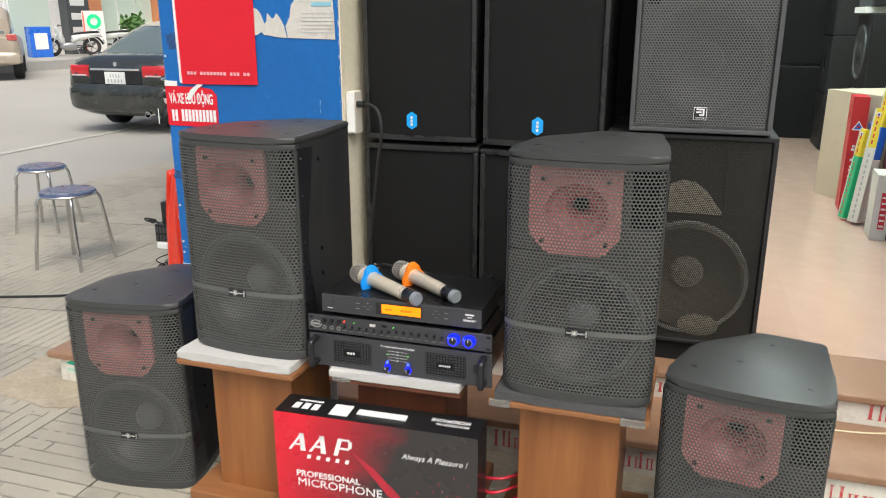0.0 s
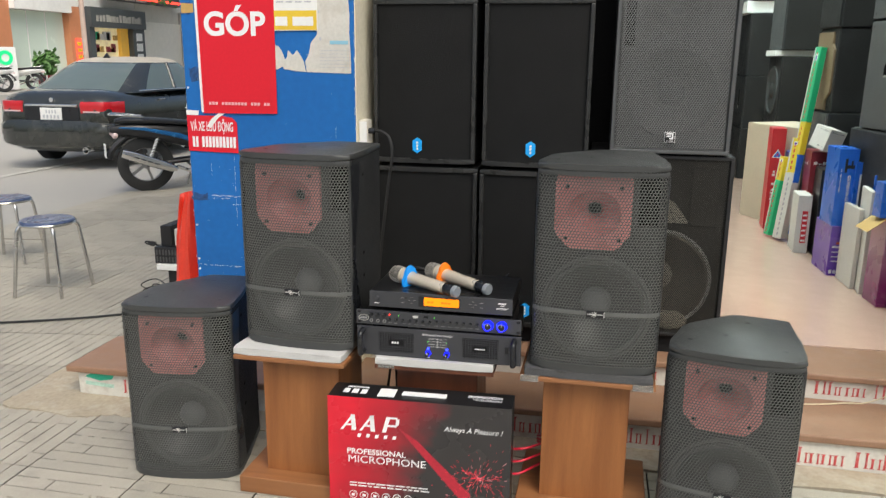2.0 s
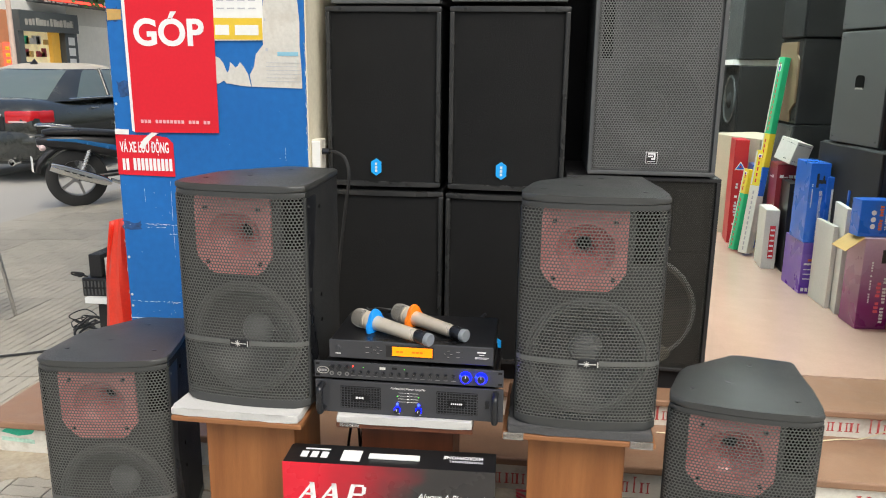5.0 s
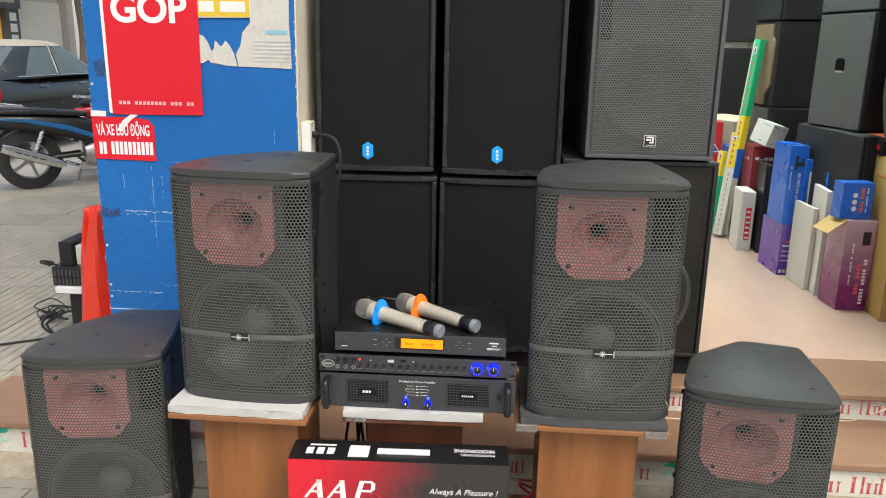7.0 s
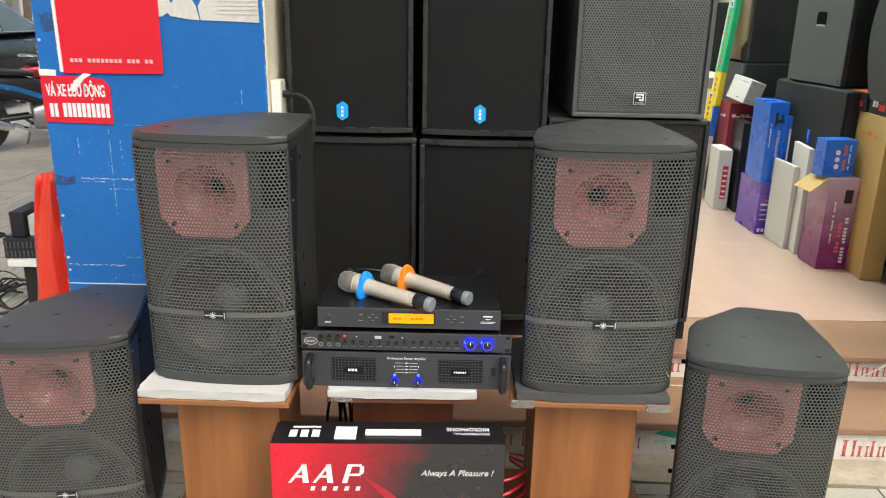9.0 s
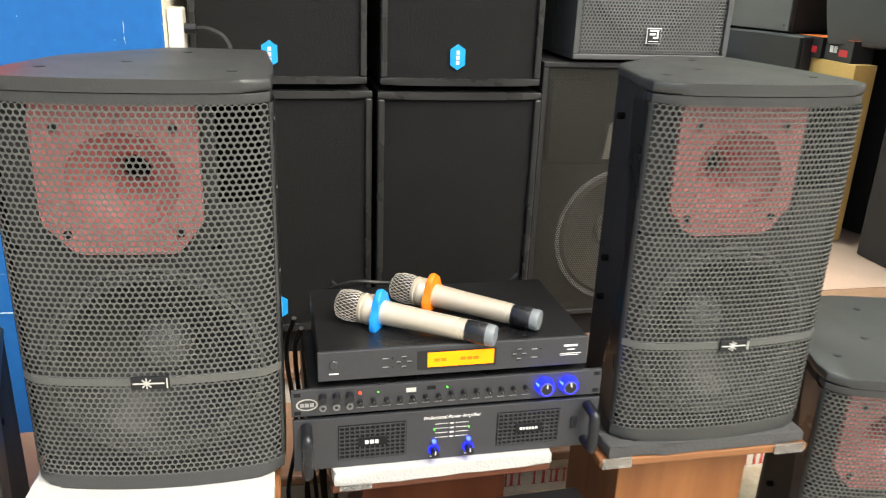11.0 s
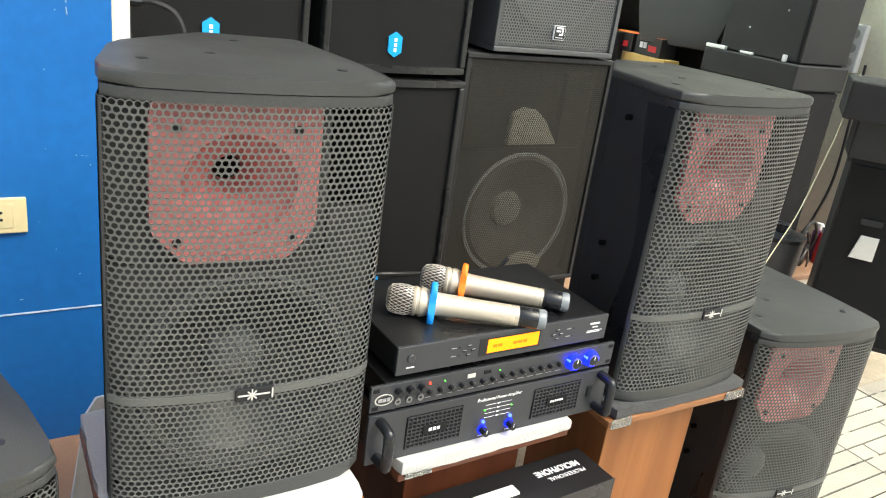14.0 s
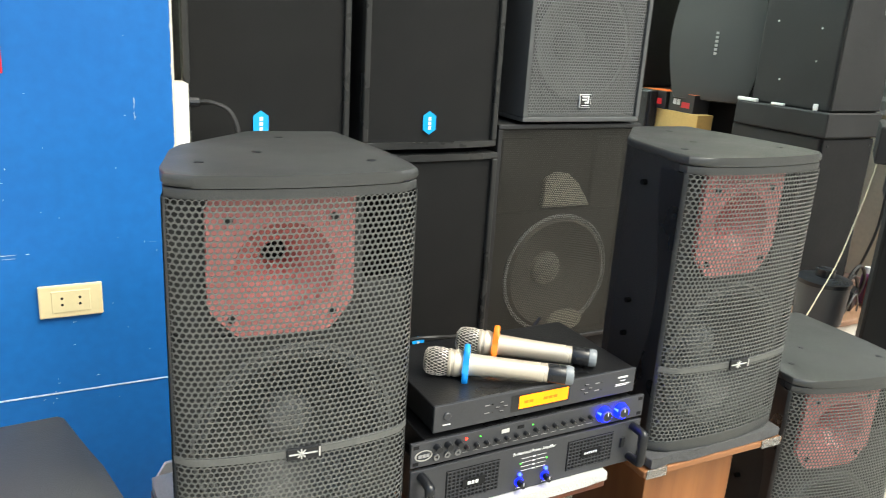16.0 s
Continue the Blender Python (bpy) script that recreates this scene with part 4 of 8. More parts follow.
def mesh_cab(x, y, z, w, h, me, label, mark=True, d=0.42, horn_pale=False, frame_mat=None, cx=0.0, zc=0.0):
    frame_mat = frame_mat or GREY_CAB
    t = thing("loudspeaker_cabinet", x, y, z, 0, label, "loudspeaker", "mesh fronted stack")
    part("body", box(-w / 2, w / 2, 0.15, d, 0.0, h, 0.005), frame_mat, t)
    e, deep = 0.014, 0.1495
    part("top_rail", box(-w / 2, w / 2, 0.0, deep, h - e, h, 0.003), frame_mat, t)
    part("bottom_rail", box(-w / 2, w / 2, 0.0, deep, 0.0, e, 0.003), frame_mat, t)
    for s in (-1, 1):
        part("side_rail", box(min(s * w / 2, s * (w / 2 - e)), max(s * w / 2, s * (w / 2 - e)), 0.0, deep, e, h - e, 0.002), frame_mat, t)
    g = new("grille", me)
    g.parent = t
    g.matrix_basis = pose(0, 0.006, e)
    tagged(g, "flat perforated steel grille")
    zc = zc or h * 0.35
    r = min(w * 0.43, zc - 0.02)
    baf, con, cap = (BAFFLE_OLD, CONE_OLD, CAP_OLD) if horn_pale else (BAFFLE_MID, BAFFLE_MID, BAFFLE_MID)
    split = zc + r + 0.012
    x0, x1 = -w / 2 + e + 0.001, w / 2 - e - 0.001
    part("baffle", ring_plate([(x0, e + 0.001), (x1, e + 0.001), (x1, split), (x0, split)], (cx, zc), (r - 0.012, r - 0.012), 0.05, 0.06), baf, t)
    wm = pose(cx, 0.05, zc) @ pose(0, 0, 0, 90)
    part("woofer_ring", lathe(bmesh.new(), [(r, 0.0), (r, 0.007), (r - 0.0035, 0.008), (r - 0.0045, 0.001), (r - 0.013, 0.001)], 48, wm), RIM_OLD if horn_pale else con, t, smooth=True)
    cone = part("woofer_cone", lathe(bmesh.new(), [(r - 0.012, 0.002), (r - 0.022, 0.01), (r - 0.036, -0.004), (r * 0.6, -0.035), (0.05, -0.06)], 44, wm), con, t, smooth=True)
    part("dust_cap", lathe(bmesh.new(), [(0.056, -0.058), (0.05, -0.044), (0.03, -0.034), (0.0001, -0.031)], 24, wm), cap, cone, smooth=True)
    top = h - e - 0.001
    if horn_pale:
        part("upper_baffle", box(x0, x1, 0.056, 0.066, split, top), baf, t)
        part("horn", slab([(-0.06, 0.43), (-0.05, 0.52), (-0.012, 0.536), (0.03, 0.53), (0.068, 0.5), (0.12, 0.43)], 0.035, 0.055, 0.004), HORN_PALE, t, "pale plastic horn throat")
        for s in (-1, 1):
            part("horn_cheek", box(s * 0.165 - 0.05, s * 0.165 + 0.05, 0.03, 0.055, split + 0.012, top - 0.03, 0.004), baf, t)
        part("port", lathe(bmesh.new(), [(0.065, 0.0), (0.065, 0.012), (0.05, 0.016), (0.0001, 0.016)], 28, pose(0.075, 0.05, 0.052) @ pose(0, 0, 0, 90) @ Matrix.Diagonal((1, 0.55, 1, 1))), HORN_PALE, t, "pale round port flange")
    else:
        mid = (split + top) / 2
        hw, hh = w * 0.27, min(0.1, (top - split) / 2 - 0.012)
        part("upper_baffle", ring_plate([(x0, split + 0.0005), (x1, split + 0.0005), (x1, top), (x0, top)], (0, mid), (hw, hh), 0.052, 0.06), baf, t)
        part("horn", lathe(bmesh.new(), [(1.0, 0.0), (0.8, -0.02), (0.5, -0.045), (0.28, -0.065), (0.2, -0.09)], 32, pose(0, 0.052, mid) @ pose(0, 0, 0, 90) @ Matrix.Diagonal((hw, hh, 1, 1))), con, t, "grey moulded horn", smooth=True)
        # port as a flat plate, its inner shade painted near-black
        part("port", box(-w / 2 + 0.03, -w / 2 + 0.065, 0.046, 0.0515, top - 0.22, top - 0.02, 0.002), VOID, t)
    if mark:
        b = part("brand_plate", box(-0.019, 0.019, -0.001, 0.004, 0.04, 0.078, 0.001), WHITE_INK, t, "white square badge")
        part("plate_field", box(-0.0172, 0.0172, -0.0018, -0.0011, 0.0418, 0.0762), BLACK_INK, b)
        bars([(-0.012, 0.012, 0.0095, 0.0145), (-0.012, 0.004, 0.001, 0.006), (-0.002, 0.012, -0.0075, -0.0025), (0.007, 0.012, -0.0025, 0.0095), (-0.013, 0.013, -0.0145, -0.0125)], WHITE_INK, b, face_at(0, -0.0019, 0.06))
    return t


BAFFLE_MID = mat("mid_grey_baffle", (0.05, 0.052, 0.052), 0.6, vary=0.12, fine=200, bump=0.05)
BAFFLE_OLD = mat("brown_black_baffle", (0.022, 0.02, 0.0165), 0.75, vary=0.15, fine=200, bump=0.08)
RIM_OLD = mat("dull_pressed_steel_rim", (0.58, 0.58, 0.55), 0.4, metal=0.3, vary=0.15)
CAP_OLD = mat("brown_grey_dust_cap", (0.36, 0.34, 0.29), 0.7, vary=0.12)
CONE_OLD = mat("brown_grey_cone", (0.15, 0.135, 0.11), 0.8, vary=0.15, fine=200, bump=0.1)
HORN_PALE = mat("pale_yellowed_plastic", (0.5, 0.47, 0.38), 0.5, vary=0.1)


def flat(x):
    return 0.0


ME_C = perforated(0.386, 0.585, 0.0088, 0.0035, flat)
ME_R = perforated(0.48, 0.658, 0.0066, 0.0027, flat)
ME_FINE = perforated(0.345, 0.57, 0.0088, 0.0031, flat)
ME_C.materials.append(mat("grey_cabinet_mesh", (0.16, 0.164, 0.164), 0.5, metal=0.2, vary=0.12, fine=300, bump=0.05))
ME_R.materials.append(GRILLE_OLD)
ME_FINE.materials.append(GRILLE)
CLOTH_LABEL = "black cloth fronted loudspeaker cabinet with cyan sticker"
cloth_cab(-0.866, 2.495, 0.3005, 0.41, 0.612, CLOTH_LABEL + "", sx=-0.026)
cloth_cab(-0.871, 2.5, 0.926, 0.395, 0.605, CLOTH_LABEL + ", stacked", sx=-0.025)
cloth_cab(-0.447, 2.48, 0.3005, 0.405, 0.612, CLOTH_LABEL + "", sx=-0.014)
cloth_cab(-0.447, 2.485, 0.926, 0.393, 0.605, CLOTH_LABEL + ", stacked", sx=-0.014)
mesh_cab(-0.862, 2.505, 1.538, 0.37, 0.6, ME_FINE, "black mesh fronted cabinet on top of the cloth ones", mark=False)
mesh_cab(-0.45, 2.49, 1.544, 0.375, 0.6, ME_FINE, "black mesh fronted cabinet with woofer on the stack", mark=False)
mesh_cab(0.013, 2.5, 0.3005, 0.508, 0.685, ME_R, "dusty old mesh fronted cabinet with pale horn and woofer", mark=False, horn_pale=True, frame_mat=CARPET, cx=0.025, zc=0.212)
mesh_cab(0.034, 2.49, 0.993, 0.414, 0.612, ME_C, "grey-black mesh fronted cabinet with white square badge")
mesh_cab(0.041, 2.495, 1.612, 0.414, 0.612, ME_C, "grey-black mesh fronted cabinet stacked high")


def back_row():
    for x in (-0.8, -0.36, 0.07):
        for k in range(3):
            t = thing("loudspeaker_cabinet", x, 2.98, 0.2255 + k * 0.72, 0, "plain black cabinet in the row behind the stacks", "loudspeaker", "hidden row of cabinets")
            part("body", box(-0.21, 0.21, 0.0, 0.4, 0.0, 0.715, 0.006), BAFFLE, t)
            part("front", box(-0.2, 0.2, -0.01, 0.0, 0.01, 0.705, 0.003), BAFFLE, t)
    for x in (-0.5, -0.02, 0.46, 0.94, 1.42):
        for k in range(4):
            t = thing("loudspeaker_cabinet", x, 8.1, 0.2255 + k * 0.68, 0, "black cabinet stacked along the rear wall", "loudspeaker", "cabinets along the rear wall")
            part("body", box(-0.235, 0.235, 0.0, 0.42, 0.0, 0.675, 0.006), CARPET, t)
            part("front", box(-0.22, 0.22, -0.01, 0.0, 0.015, 0.66, 0.003), CLOTH, t)


back_row()


# ---- cabinets along the aisle ----
def cab(x, y, z, w, h, rz, label, front=GREY_CAB, style="plain", d=0.42, group="cabinets along the aisle", side=CARPET):
    t = thing("loudspeaker_cabinet", x, y, z, rz, label, "loudspeaker", group)
    part("body", box(-w / 2, w / 2, 0.012, d, 0.0, h, 0.008), side, t)
    if style == "arched":
        bm = prism([(-w / 2 + w * k / 12, 0.012 - 0.05 * math.sin(math.pi * k / 12)) for k in range(13)] + [(w / 2, 0.014), (-w / 2, 0.014)], 0.004, h - 0.004, 0.004)
        part("front", bm, front, t, "curved cloth front", smooth=True)
    elif style == "grille_step":
        part("front", slab([(-w / 2 + 0.01, 0.01), (w * 0.22, 0.01), (w * 0.22, h * 0.15), (w * 0.42, h * 0.25), (w * 0.42, h * 0.75), (w * 0.3, h * 0.82), (w * 0.3, h - 0.02), (-w / 2 + 0.01, h - 0.02)], 0.0, 0.012, 0.002), front, t, "bronze brown stepped grille")
    else:
        part("front", box(-w / 2 + 0.006, w / 2 - 0.006, 0.0, 0.012, 0.006, h - 0.006, 0.003), front, t)
    if style == "woofer":
        wm = pose(0, 0.0, h * 0.5) @ pose(0, 0, 0, 90)
        r = min(w, h) * 0.4
        part("woofer_ring", lathe(bmesh.new(), [(r, 0.0), (r, 0.008), (r * 0.93, 0.011), (r * 0.86, 0.004)], 36, wm), GREY_CAB, t, "grey woofer rim", smooth=True)
        cn = part("woofer_cone", lathe(bmesh.new(), [(r * 0.86, 0.004), (r * 0.35, 0.001)], 36, wm), CONE, t, smooth=True)
        part("dust_cap", lathe(bmesh.new(), [(r * 0.36, 0.001), (r * 0.25, 0.015), (0.0001, 0.02)], 24, wm), RUBBER, cn, smooth=True)
    if style in ("handle", "slot"):
        hw, hh = (0.036, 0.033) if style == "handle" else (0.02, 0.085)
        out = [(hw * math.copysign(abs(math.cos(q)) ** 0.5, math.cos(q)), h * 0.55 + hh * math.copysign(abs(math.sin(q)) ** 0.5, math.sin(q))) for q in (2 * math.pi * k / 28 for k in range(28))]
        # no real recess: a plate in the colour of the opening's shade
        ring = part("handle_recess", slab(out, -0.0016, 0.001), VOID, t, "near-black plate painted as the shade in a handle opening")
        part("handle_lip", slab([(px * 0.92, pz) for px, pz in ((-hw, h * 0.55 - hh * 0.98), (hw, h * 0.55 - hh * 0.98), (hw * 0.8, h * 0.55 - hh * 0.72), (-hw * 0.8, h * 0.55 - hh * 0.72))], -0.0028, -0.0017), CONCRETE, ring)
    for sx in (-1, 1):
        for sz in (0.03, h - 0.03):
            part("corner_screw", rod(bmesh.new(), (sx * (w / 2 - 0.03), -0.002, sz), (sx * (w / 2 - 0.03), 0.003, sz), 0.005, n=8), SATIN, t)
    return t


DARK_CLOTH = mat("dark_grey_speaker_cloth", (0.05, 0.052, 0.053), 0.8, vary=0.12, fine=600, bump=0.3)
for z, h in ((0.2255, 0.475), (0.702, 0.485), (1.188, 0.56)):
    cab(1.1, 7.65, z, 0.5, h, -90, "grey-black cabinet deep in the shop", front=CARPET, style="slot" if z == 0.702 else "plain")
cab(1.1, 7.65, 1.86, 0.5, 0.6, -90, "black cabinet topping a stack deep in the shop")
cab(1.1, 6.17, 0.2255, 0.46, 0.62, -90, "black cabinet carrying an aisle stack")
cab(1.1, 6.17, 0.847, 0.46, 0.51, -90, "black cabinet with a bare round woofer", style="woofer", front=CARPET)
cab(1.09, 6.17, 1.402, 0.46, 0.55, -90, "grey cloth fronted cabinet in the aisle stack", front=DARK_CLOTH)
cab(1.08, 6.17, 1.954, 0.46, 0.55, -90, "black cabinet with silver rimmed woofer on top", style="woofer", front=CARPET)
cab(1.1, 4.8, 0.2255, 0.42, 0.8, -90, "tall black cabinet under the bronze fronted one")
cab(1.1, 4.77, 1.027, 0.36, 0.485, -88, "black cabinet with stepped bronze brown grille", front=GOLD_GRILLE, style="grille_step")
cab(1.1, 4.77, 1.514, 0.38, 0.7, -88, "tall black cabinet on the bronze fronted one", front=CARPET)
cab(1.12, 3.76, 0.2255, 0.62, 0.765, -84, "large black subwoofer standing on the shop floor", front=CARPET, d=0.5)
cab(1.135, 3.775, 0.992, 0.42, 0.53, -80, "grey-black cabinet with a recessed side handle", style="handle", d=0.5)
cab(1.14, 3.78, 1.524, 0.44, 0.62, -80, "grey-black cabinet with a slot handle on top", style="slot", d=0.5)
cab(1.44, 3.22, 0.2255, 0.56, 0.74, -75, "black cabinet hidden behind the yellow carton", front=CARPET)


BARREL = mat("dark_grey_satin_vinyl", (0.085, 0.088, 0.088), 0.38, vary=0.12, scale=3, fine=500, bump=0.1)


def karaoke_cab(x, y, z, w, h, rz, label):
    """A cabinet with barrel-shaped sides and a curved front."""
    t = thing("loudspeaker_cabinet", x, y, z, rz, label, "loudspeaker", "barrel shaped cabinets")
    n = 16
    out = [(w / 2 + 0.045 * math.sin(math.pi * k / n) - 0.02, h * k / n) for k in range(n + 1)]
    shape = out + [(-px, pz) for px, pz in out[::-1]]
    part("body", slab(shape, 0.02, 0.34, 0.006), CARPET, t, smooth=True)
    part("front", slab([(px * 0.97, h / 2 + (pz - h / 2) * 0.98) for px, pz in shape], 0.0, 0.02, 0.009), BARREL, t, "barrel shaped dark grey front", smooth=True)
    for k in range(6):
        part("logo_bar", box(-0.006, 0.006, -0.003, 0.001, h * 0.38 + k * 0.017, h * 0.38 + k * 0.017 + 0.011), SILVER, t)
    return t


karaoke_cab(1.262, 3.2, 0.968, 0.355, 0.53, -58, "dark barrel shaped karaoke cabinet with silver script")
karaoke_cab(1.265, 3.21, 1.5, 0.355, 0.53, -58, "dark barrel shaped karaoke cabinet on another one")

sub = cab(1.412, 2.6, 0.2255, 0.31, 0.679, 0, "tall black cabinet by the shop's edge", front=BAFFLE, d=0.44, group="black stack by the entrance")
flatbox = part("flat_black_case", box(1.25, 1.57, 2.59, 3.03, 0.9055, 1.0, 0.006), CARPET)
tagged(flatbox, "flat black case lying on the tall cabinet", "case")
top6 = cab(1.415, 2.6, 1.0005, 0.3, 0.66, 0, "black mesh fronted cabinet with small white badge", front=CARPET, d=0.37, group="black stack by the entrance")
part("badge", box(0.05, 0.075, -0.004, 0.0, 0.36, 0.385), WHITE_INK, top6)
for yy, zz in ((0.1, 0.18), (0.25, 0.1), (0.1, 0.3), (0.3, 0.32)):
    part("side_screw", rod(bmesh.new(), (-0.152, yy, zz), (-0.149, yy, zz), 0.004, n=10), SILVER, top6)
for k, (yy, ll, hh) in enumerate(((2.98, 0.1, 0.014), (2.83, 0.06, 0.01), (2.66, 0.016, 0.026))):
    b = part("tape_roll" if k else "white_bar", box(1.252, 1.264, yy - ll / 2, yy + ll / 2, 1.0005, 1.0005 + hh, 0.002), PAPER)
    tagged(b, "small white plastic piece lying on the black case", "plastic piece")
for x, y, z, w in ((1.08, 6.17, 1.361, 0.36), (1.08, 7.65, 1.751, 0.44)):
    p = part("white_board", box(x - 0.02, x + 0.3, y - w / 2, y + w / 2, z, z + (0.04 if z < 1.5 else 0.105), 0.002), PAPER)
    tagged(p, "white foam board wedged between stacked cabinets", "board")


# ---- cartons on the shop floor ----
def print_rows(parent, m, w, h, material, seed, rows=4):
    rnd = random.Random(seed)
    rects = []
    for r in range(rows):
        y = h * (0.14 + 0.72 * r / max(1, rows - 1)) + rnd.uniform(-0.02, 0.02) * h
        x = -w * 0.4
        while x < w * 0.35:
            ww = rnd.uniform(0.06, 0.16) * w
            if rnd.random() < 0.7:
                rects.append((x, min(x + ww, w * 0.42), y, y + h * rnd.choice((0.012, 0.012, 0.03))))
            x += ww + 0.03 * w
    return bars(rects, material, parent, m, "print")


def carton_box(name, x, y, z, w, d, h, rz, material, label, print_mat=None, seed=1, rows=4, tilt=None, category="carton"):
    t = thing(name, x, y, z, rz, label, category, "cartons on the shop floor")
    if tilt is not None:
        t.matrix_basis = t.matrix_basis @ tilt
    part("body", box(-w / 2, w / 2, 0, d, 0, h, 0.002), material, t)
    if print_mat is not None:
        print_rows(t, face_at(0, -0.0008, 0), w, h, print_mat, seed, rows)
        print_rows(t, pose(-w / 2 - 0.0008, d / 2, 0) @ pose(0, 0, 0, 90, 0, -90), d, h, print_mat, seed + 1, rows)
    return t


C_BLUE = mat("blue_carton", (0.02, 0.14, 0.62), 0.3, vary=0.1, coat=0.3, bump=0.01)
C_PURPLE = mat("purple_carton", (0.13, 0.05, 0.38), 0.3, vary=0.12, coat=0.3, bump=0.01)
C_PLUM = mat("plum_carton", (0.2, 0.06, 0.17), 0.3, vary=0.2, coat=0.3, bump=0.01)
C_RED = mat("red_carton", (0.6, 0.03, 0.04), 0.35, vary=0.08, bump=0.01)
C_GREEN = mat("green_carton", (0.03, 0.46, 0.2), 0.35, vary=0.08, bump=0.01)
C_YELLOW = mat("yellow_carton", (0.75, 0.58, 0.04), 0.35, vary=0.08, bump=0.01)
C_KRAFT = mat("yellow_brown_cardboard", (0.5, 0.32, 0.1), 0.7, vary=0.1, bump=0.06)
C_BEIGE = mat("beige_cardboard", (0.55, 0.47, 0.36), 0.75, vary=0.08, bump=0.06, dirt=(0.4, 0.33, 0.25), dirt_amount=0.5)
C_DARK = mat("dark_red_carton", (0.22, 0.02, 0.03), 0.4, vary=0.1, bump=0.01)
C_BLACK = mat("black_print_carton", (0.02, 0.02, 0.022), 0.35, vary=0.1, bump=0.01)
C_WHITE = mat("white_carton", (0.62, 0.6, 0.56), 0.6, vary=0.08, bump=0.03, dirt=(0.42, 0.38, 0.32), dirt_amount=0.4)
C_ORANGE = mat("orange_print", (0.7, 0.15, 0.03), 0.5, vary=0.1, bump=0)



def grad_mat(name, low, high, z0, z1):
    """Printed card whose colour runs from low to high up the box."""
    m = mat(name, high, 0.3, vary=0.08, coat=0.3, bump=0.01)
    n, l = m.node_tree.nodes, m.node_tree.links
    hsv = next(q for q in n if q.bl_idname == "ShaderNodeHueSaturation")
    co, sp, mr = n.new("ShaderNodeTexCoord"), n.new("ShaderNodeSeparateXYZ"), n.new("ShaderNodeMapRange")
    l.new(co.outputs["Object"], sp.inputs[0])
    mr.inputs["From Min"].default_value, mr.inputs["From Max"].default_value = z0, z1
    l.new(sp.outputs["Z"], mr.inputs["Value"])
    cr = n.new("ShaderNodeValToRGB")
    cr.color_ramp.elements[0].color, cr.color_ramp.elements[1].color = (*low, 1), (*high, 1)
    l.new(mr.outputs["Result"], cr.inputs["Fac"])
    l.new(cr.outputs["Color"], hsv.inputs["Color"])
    return m


def triangle_mark(parent, x, z, r, material=None, y=-0.0012):
    """A pale triangle with a coloured one inside it, as printed on the cartons."""
    for k, (q, mt) in enumerate(((1.0, PAPER), (0.72, material or C_BLUE), (0.3, C_RED))):
        part("triangle_print", slab([(x - r * q, z - r * 0.6 * q), (x + r * q, z - r * 0.6 * q), (x, z + r * q)], y - 0.0005 * k, y + 0.0004 - 0.0005 * k), mt, parent)


def letter_column(parent, x0, x1, z0, z1, count, material, seed, y=-0.0009):
    """Words printed up the box, as small bars."""
    rnd = random.Random(seed)
    step = (z1 - z0) / count
    bm = bmesh.new()
    for k in range(count):
        if rnd.random() < 0.84:
            inset = rnd.choice((0.0, 0.0, 0.2)) * (x1 - x0)
            block(bm, x0 + inset, x1, z0 + k * step, z0 + (k + 0.68) * step, 0, 0.0005)
            block(bm, x0 + (x1 - x0) * 0.35, x0 + (x1 - x0) * 0.6, z0 + k * step - 0.0005, z0 + (k + 0.3) * step, 0.0003, 0.0007)
    return tagged(part("print", bm, material, parent, "", face_at(0, y, 0)), kind="stuff")


t = carton_box("yellow_carton", 1.215, 3.39, 0.2255, 0.4, 0.09, 0.685, -92, C_KRAFT, "tall yellow-brown cardboard box with red print", C_ORANGE, 3, 3)
for k, (dx, dy) in enumerate(((0.0, -0.02), (0.005, -0.19))):
    b = carton_box("black_box", 1.212 + dx, 3.5 + dy, 0.911, 0.16, 0.09, 0.08, -92, C_BLACK, "small black box with orange lid and white print", None)
    part("lid_print", box(-0.078, 0.078, 0.002, 0.088, 0.0802, 0.0815), C_ORANGE, b)
    bars([(-0.05, -0.03, 0.03, 0.055), (-0.026, -0.006, 0.03, 0.055)], WHITE_INK, b, face_at(0, -0.0008, 0))
    bars([(0.005, 0.055, 0.02, 0.045)], C_RED, b, face_at(0, -0.0008, 0))
p2 = carton_box("plum_carton", 1.145, 3.33, 0.2255, 0.135, 0.16, 0.41, 4, grad_mat("plum_to_pink_carton", (0.2, 0.015, 0.13), (0.5, 0.36, 0.44), 0.1, 0.42), "plum printed carton with open flap", None)
letter_column(p2, 0.03, 0.046, 0.03, 0.24, 14, PAPER, 1)
letter_column(p2, 0.002, 0.021, 0.04, 0.22, 10, mat("pink_red_print", (0.8, 0.12, 0.16), 0.4, vary=0.05, bump=0), 2)
letter_column(p2, -0.03, -0.022, 0.12, 0.31, 16, PAPER, 3)
bars([(0.01, 0.045, 0.3, 0.36)], C_BLACK, p2, face_at(0, -0.0009, 0), "picture_print")
part("flap", box(-0.1, 0.0, 0.0, 0.14, -0.001, 0.001), C_KRAFT, p2, "folded out cardboard flap", pose(-0.066, 0.01, 0.41) @ pose(0, 0, 0, 0, -38))
sb = carton_box("blue_box", 1.12, 3.36, 0.6365, 0.14, 0.08, 0.16, 6, C_BLUE, "small blue box with white print on the plum carton", None)
for k in range(3):
    part("icon", rod(bmesh.new(), (-0.012, -0.001, 0.045 + k * 0.03), (-0.012, 0.001, 0.045 + k * 0.03), 0.011, n=16), PAPER, sb)
letter_column(sb, 0.012, 0.028, 0.03, 0.14, 9, C_ORANGE, 4)
letter_column(sb, 0.038, 0.045, 0.03, 0.14, 12, PAPER, 5)
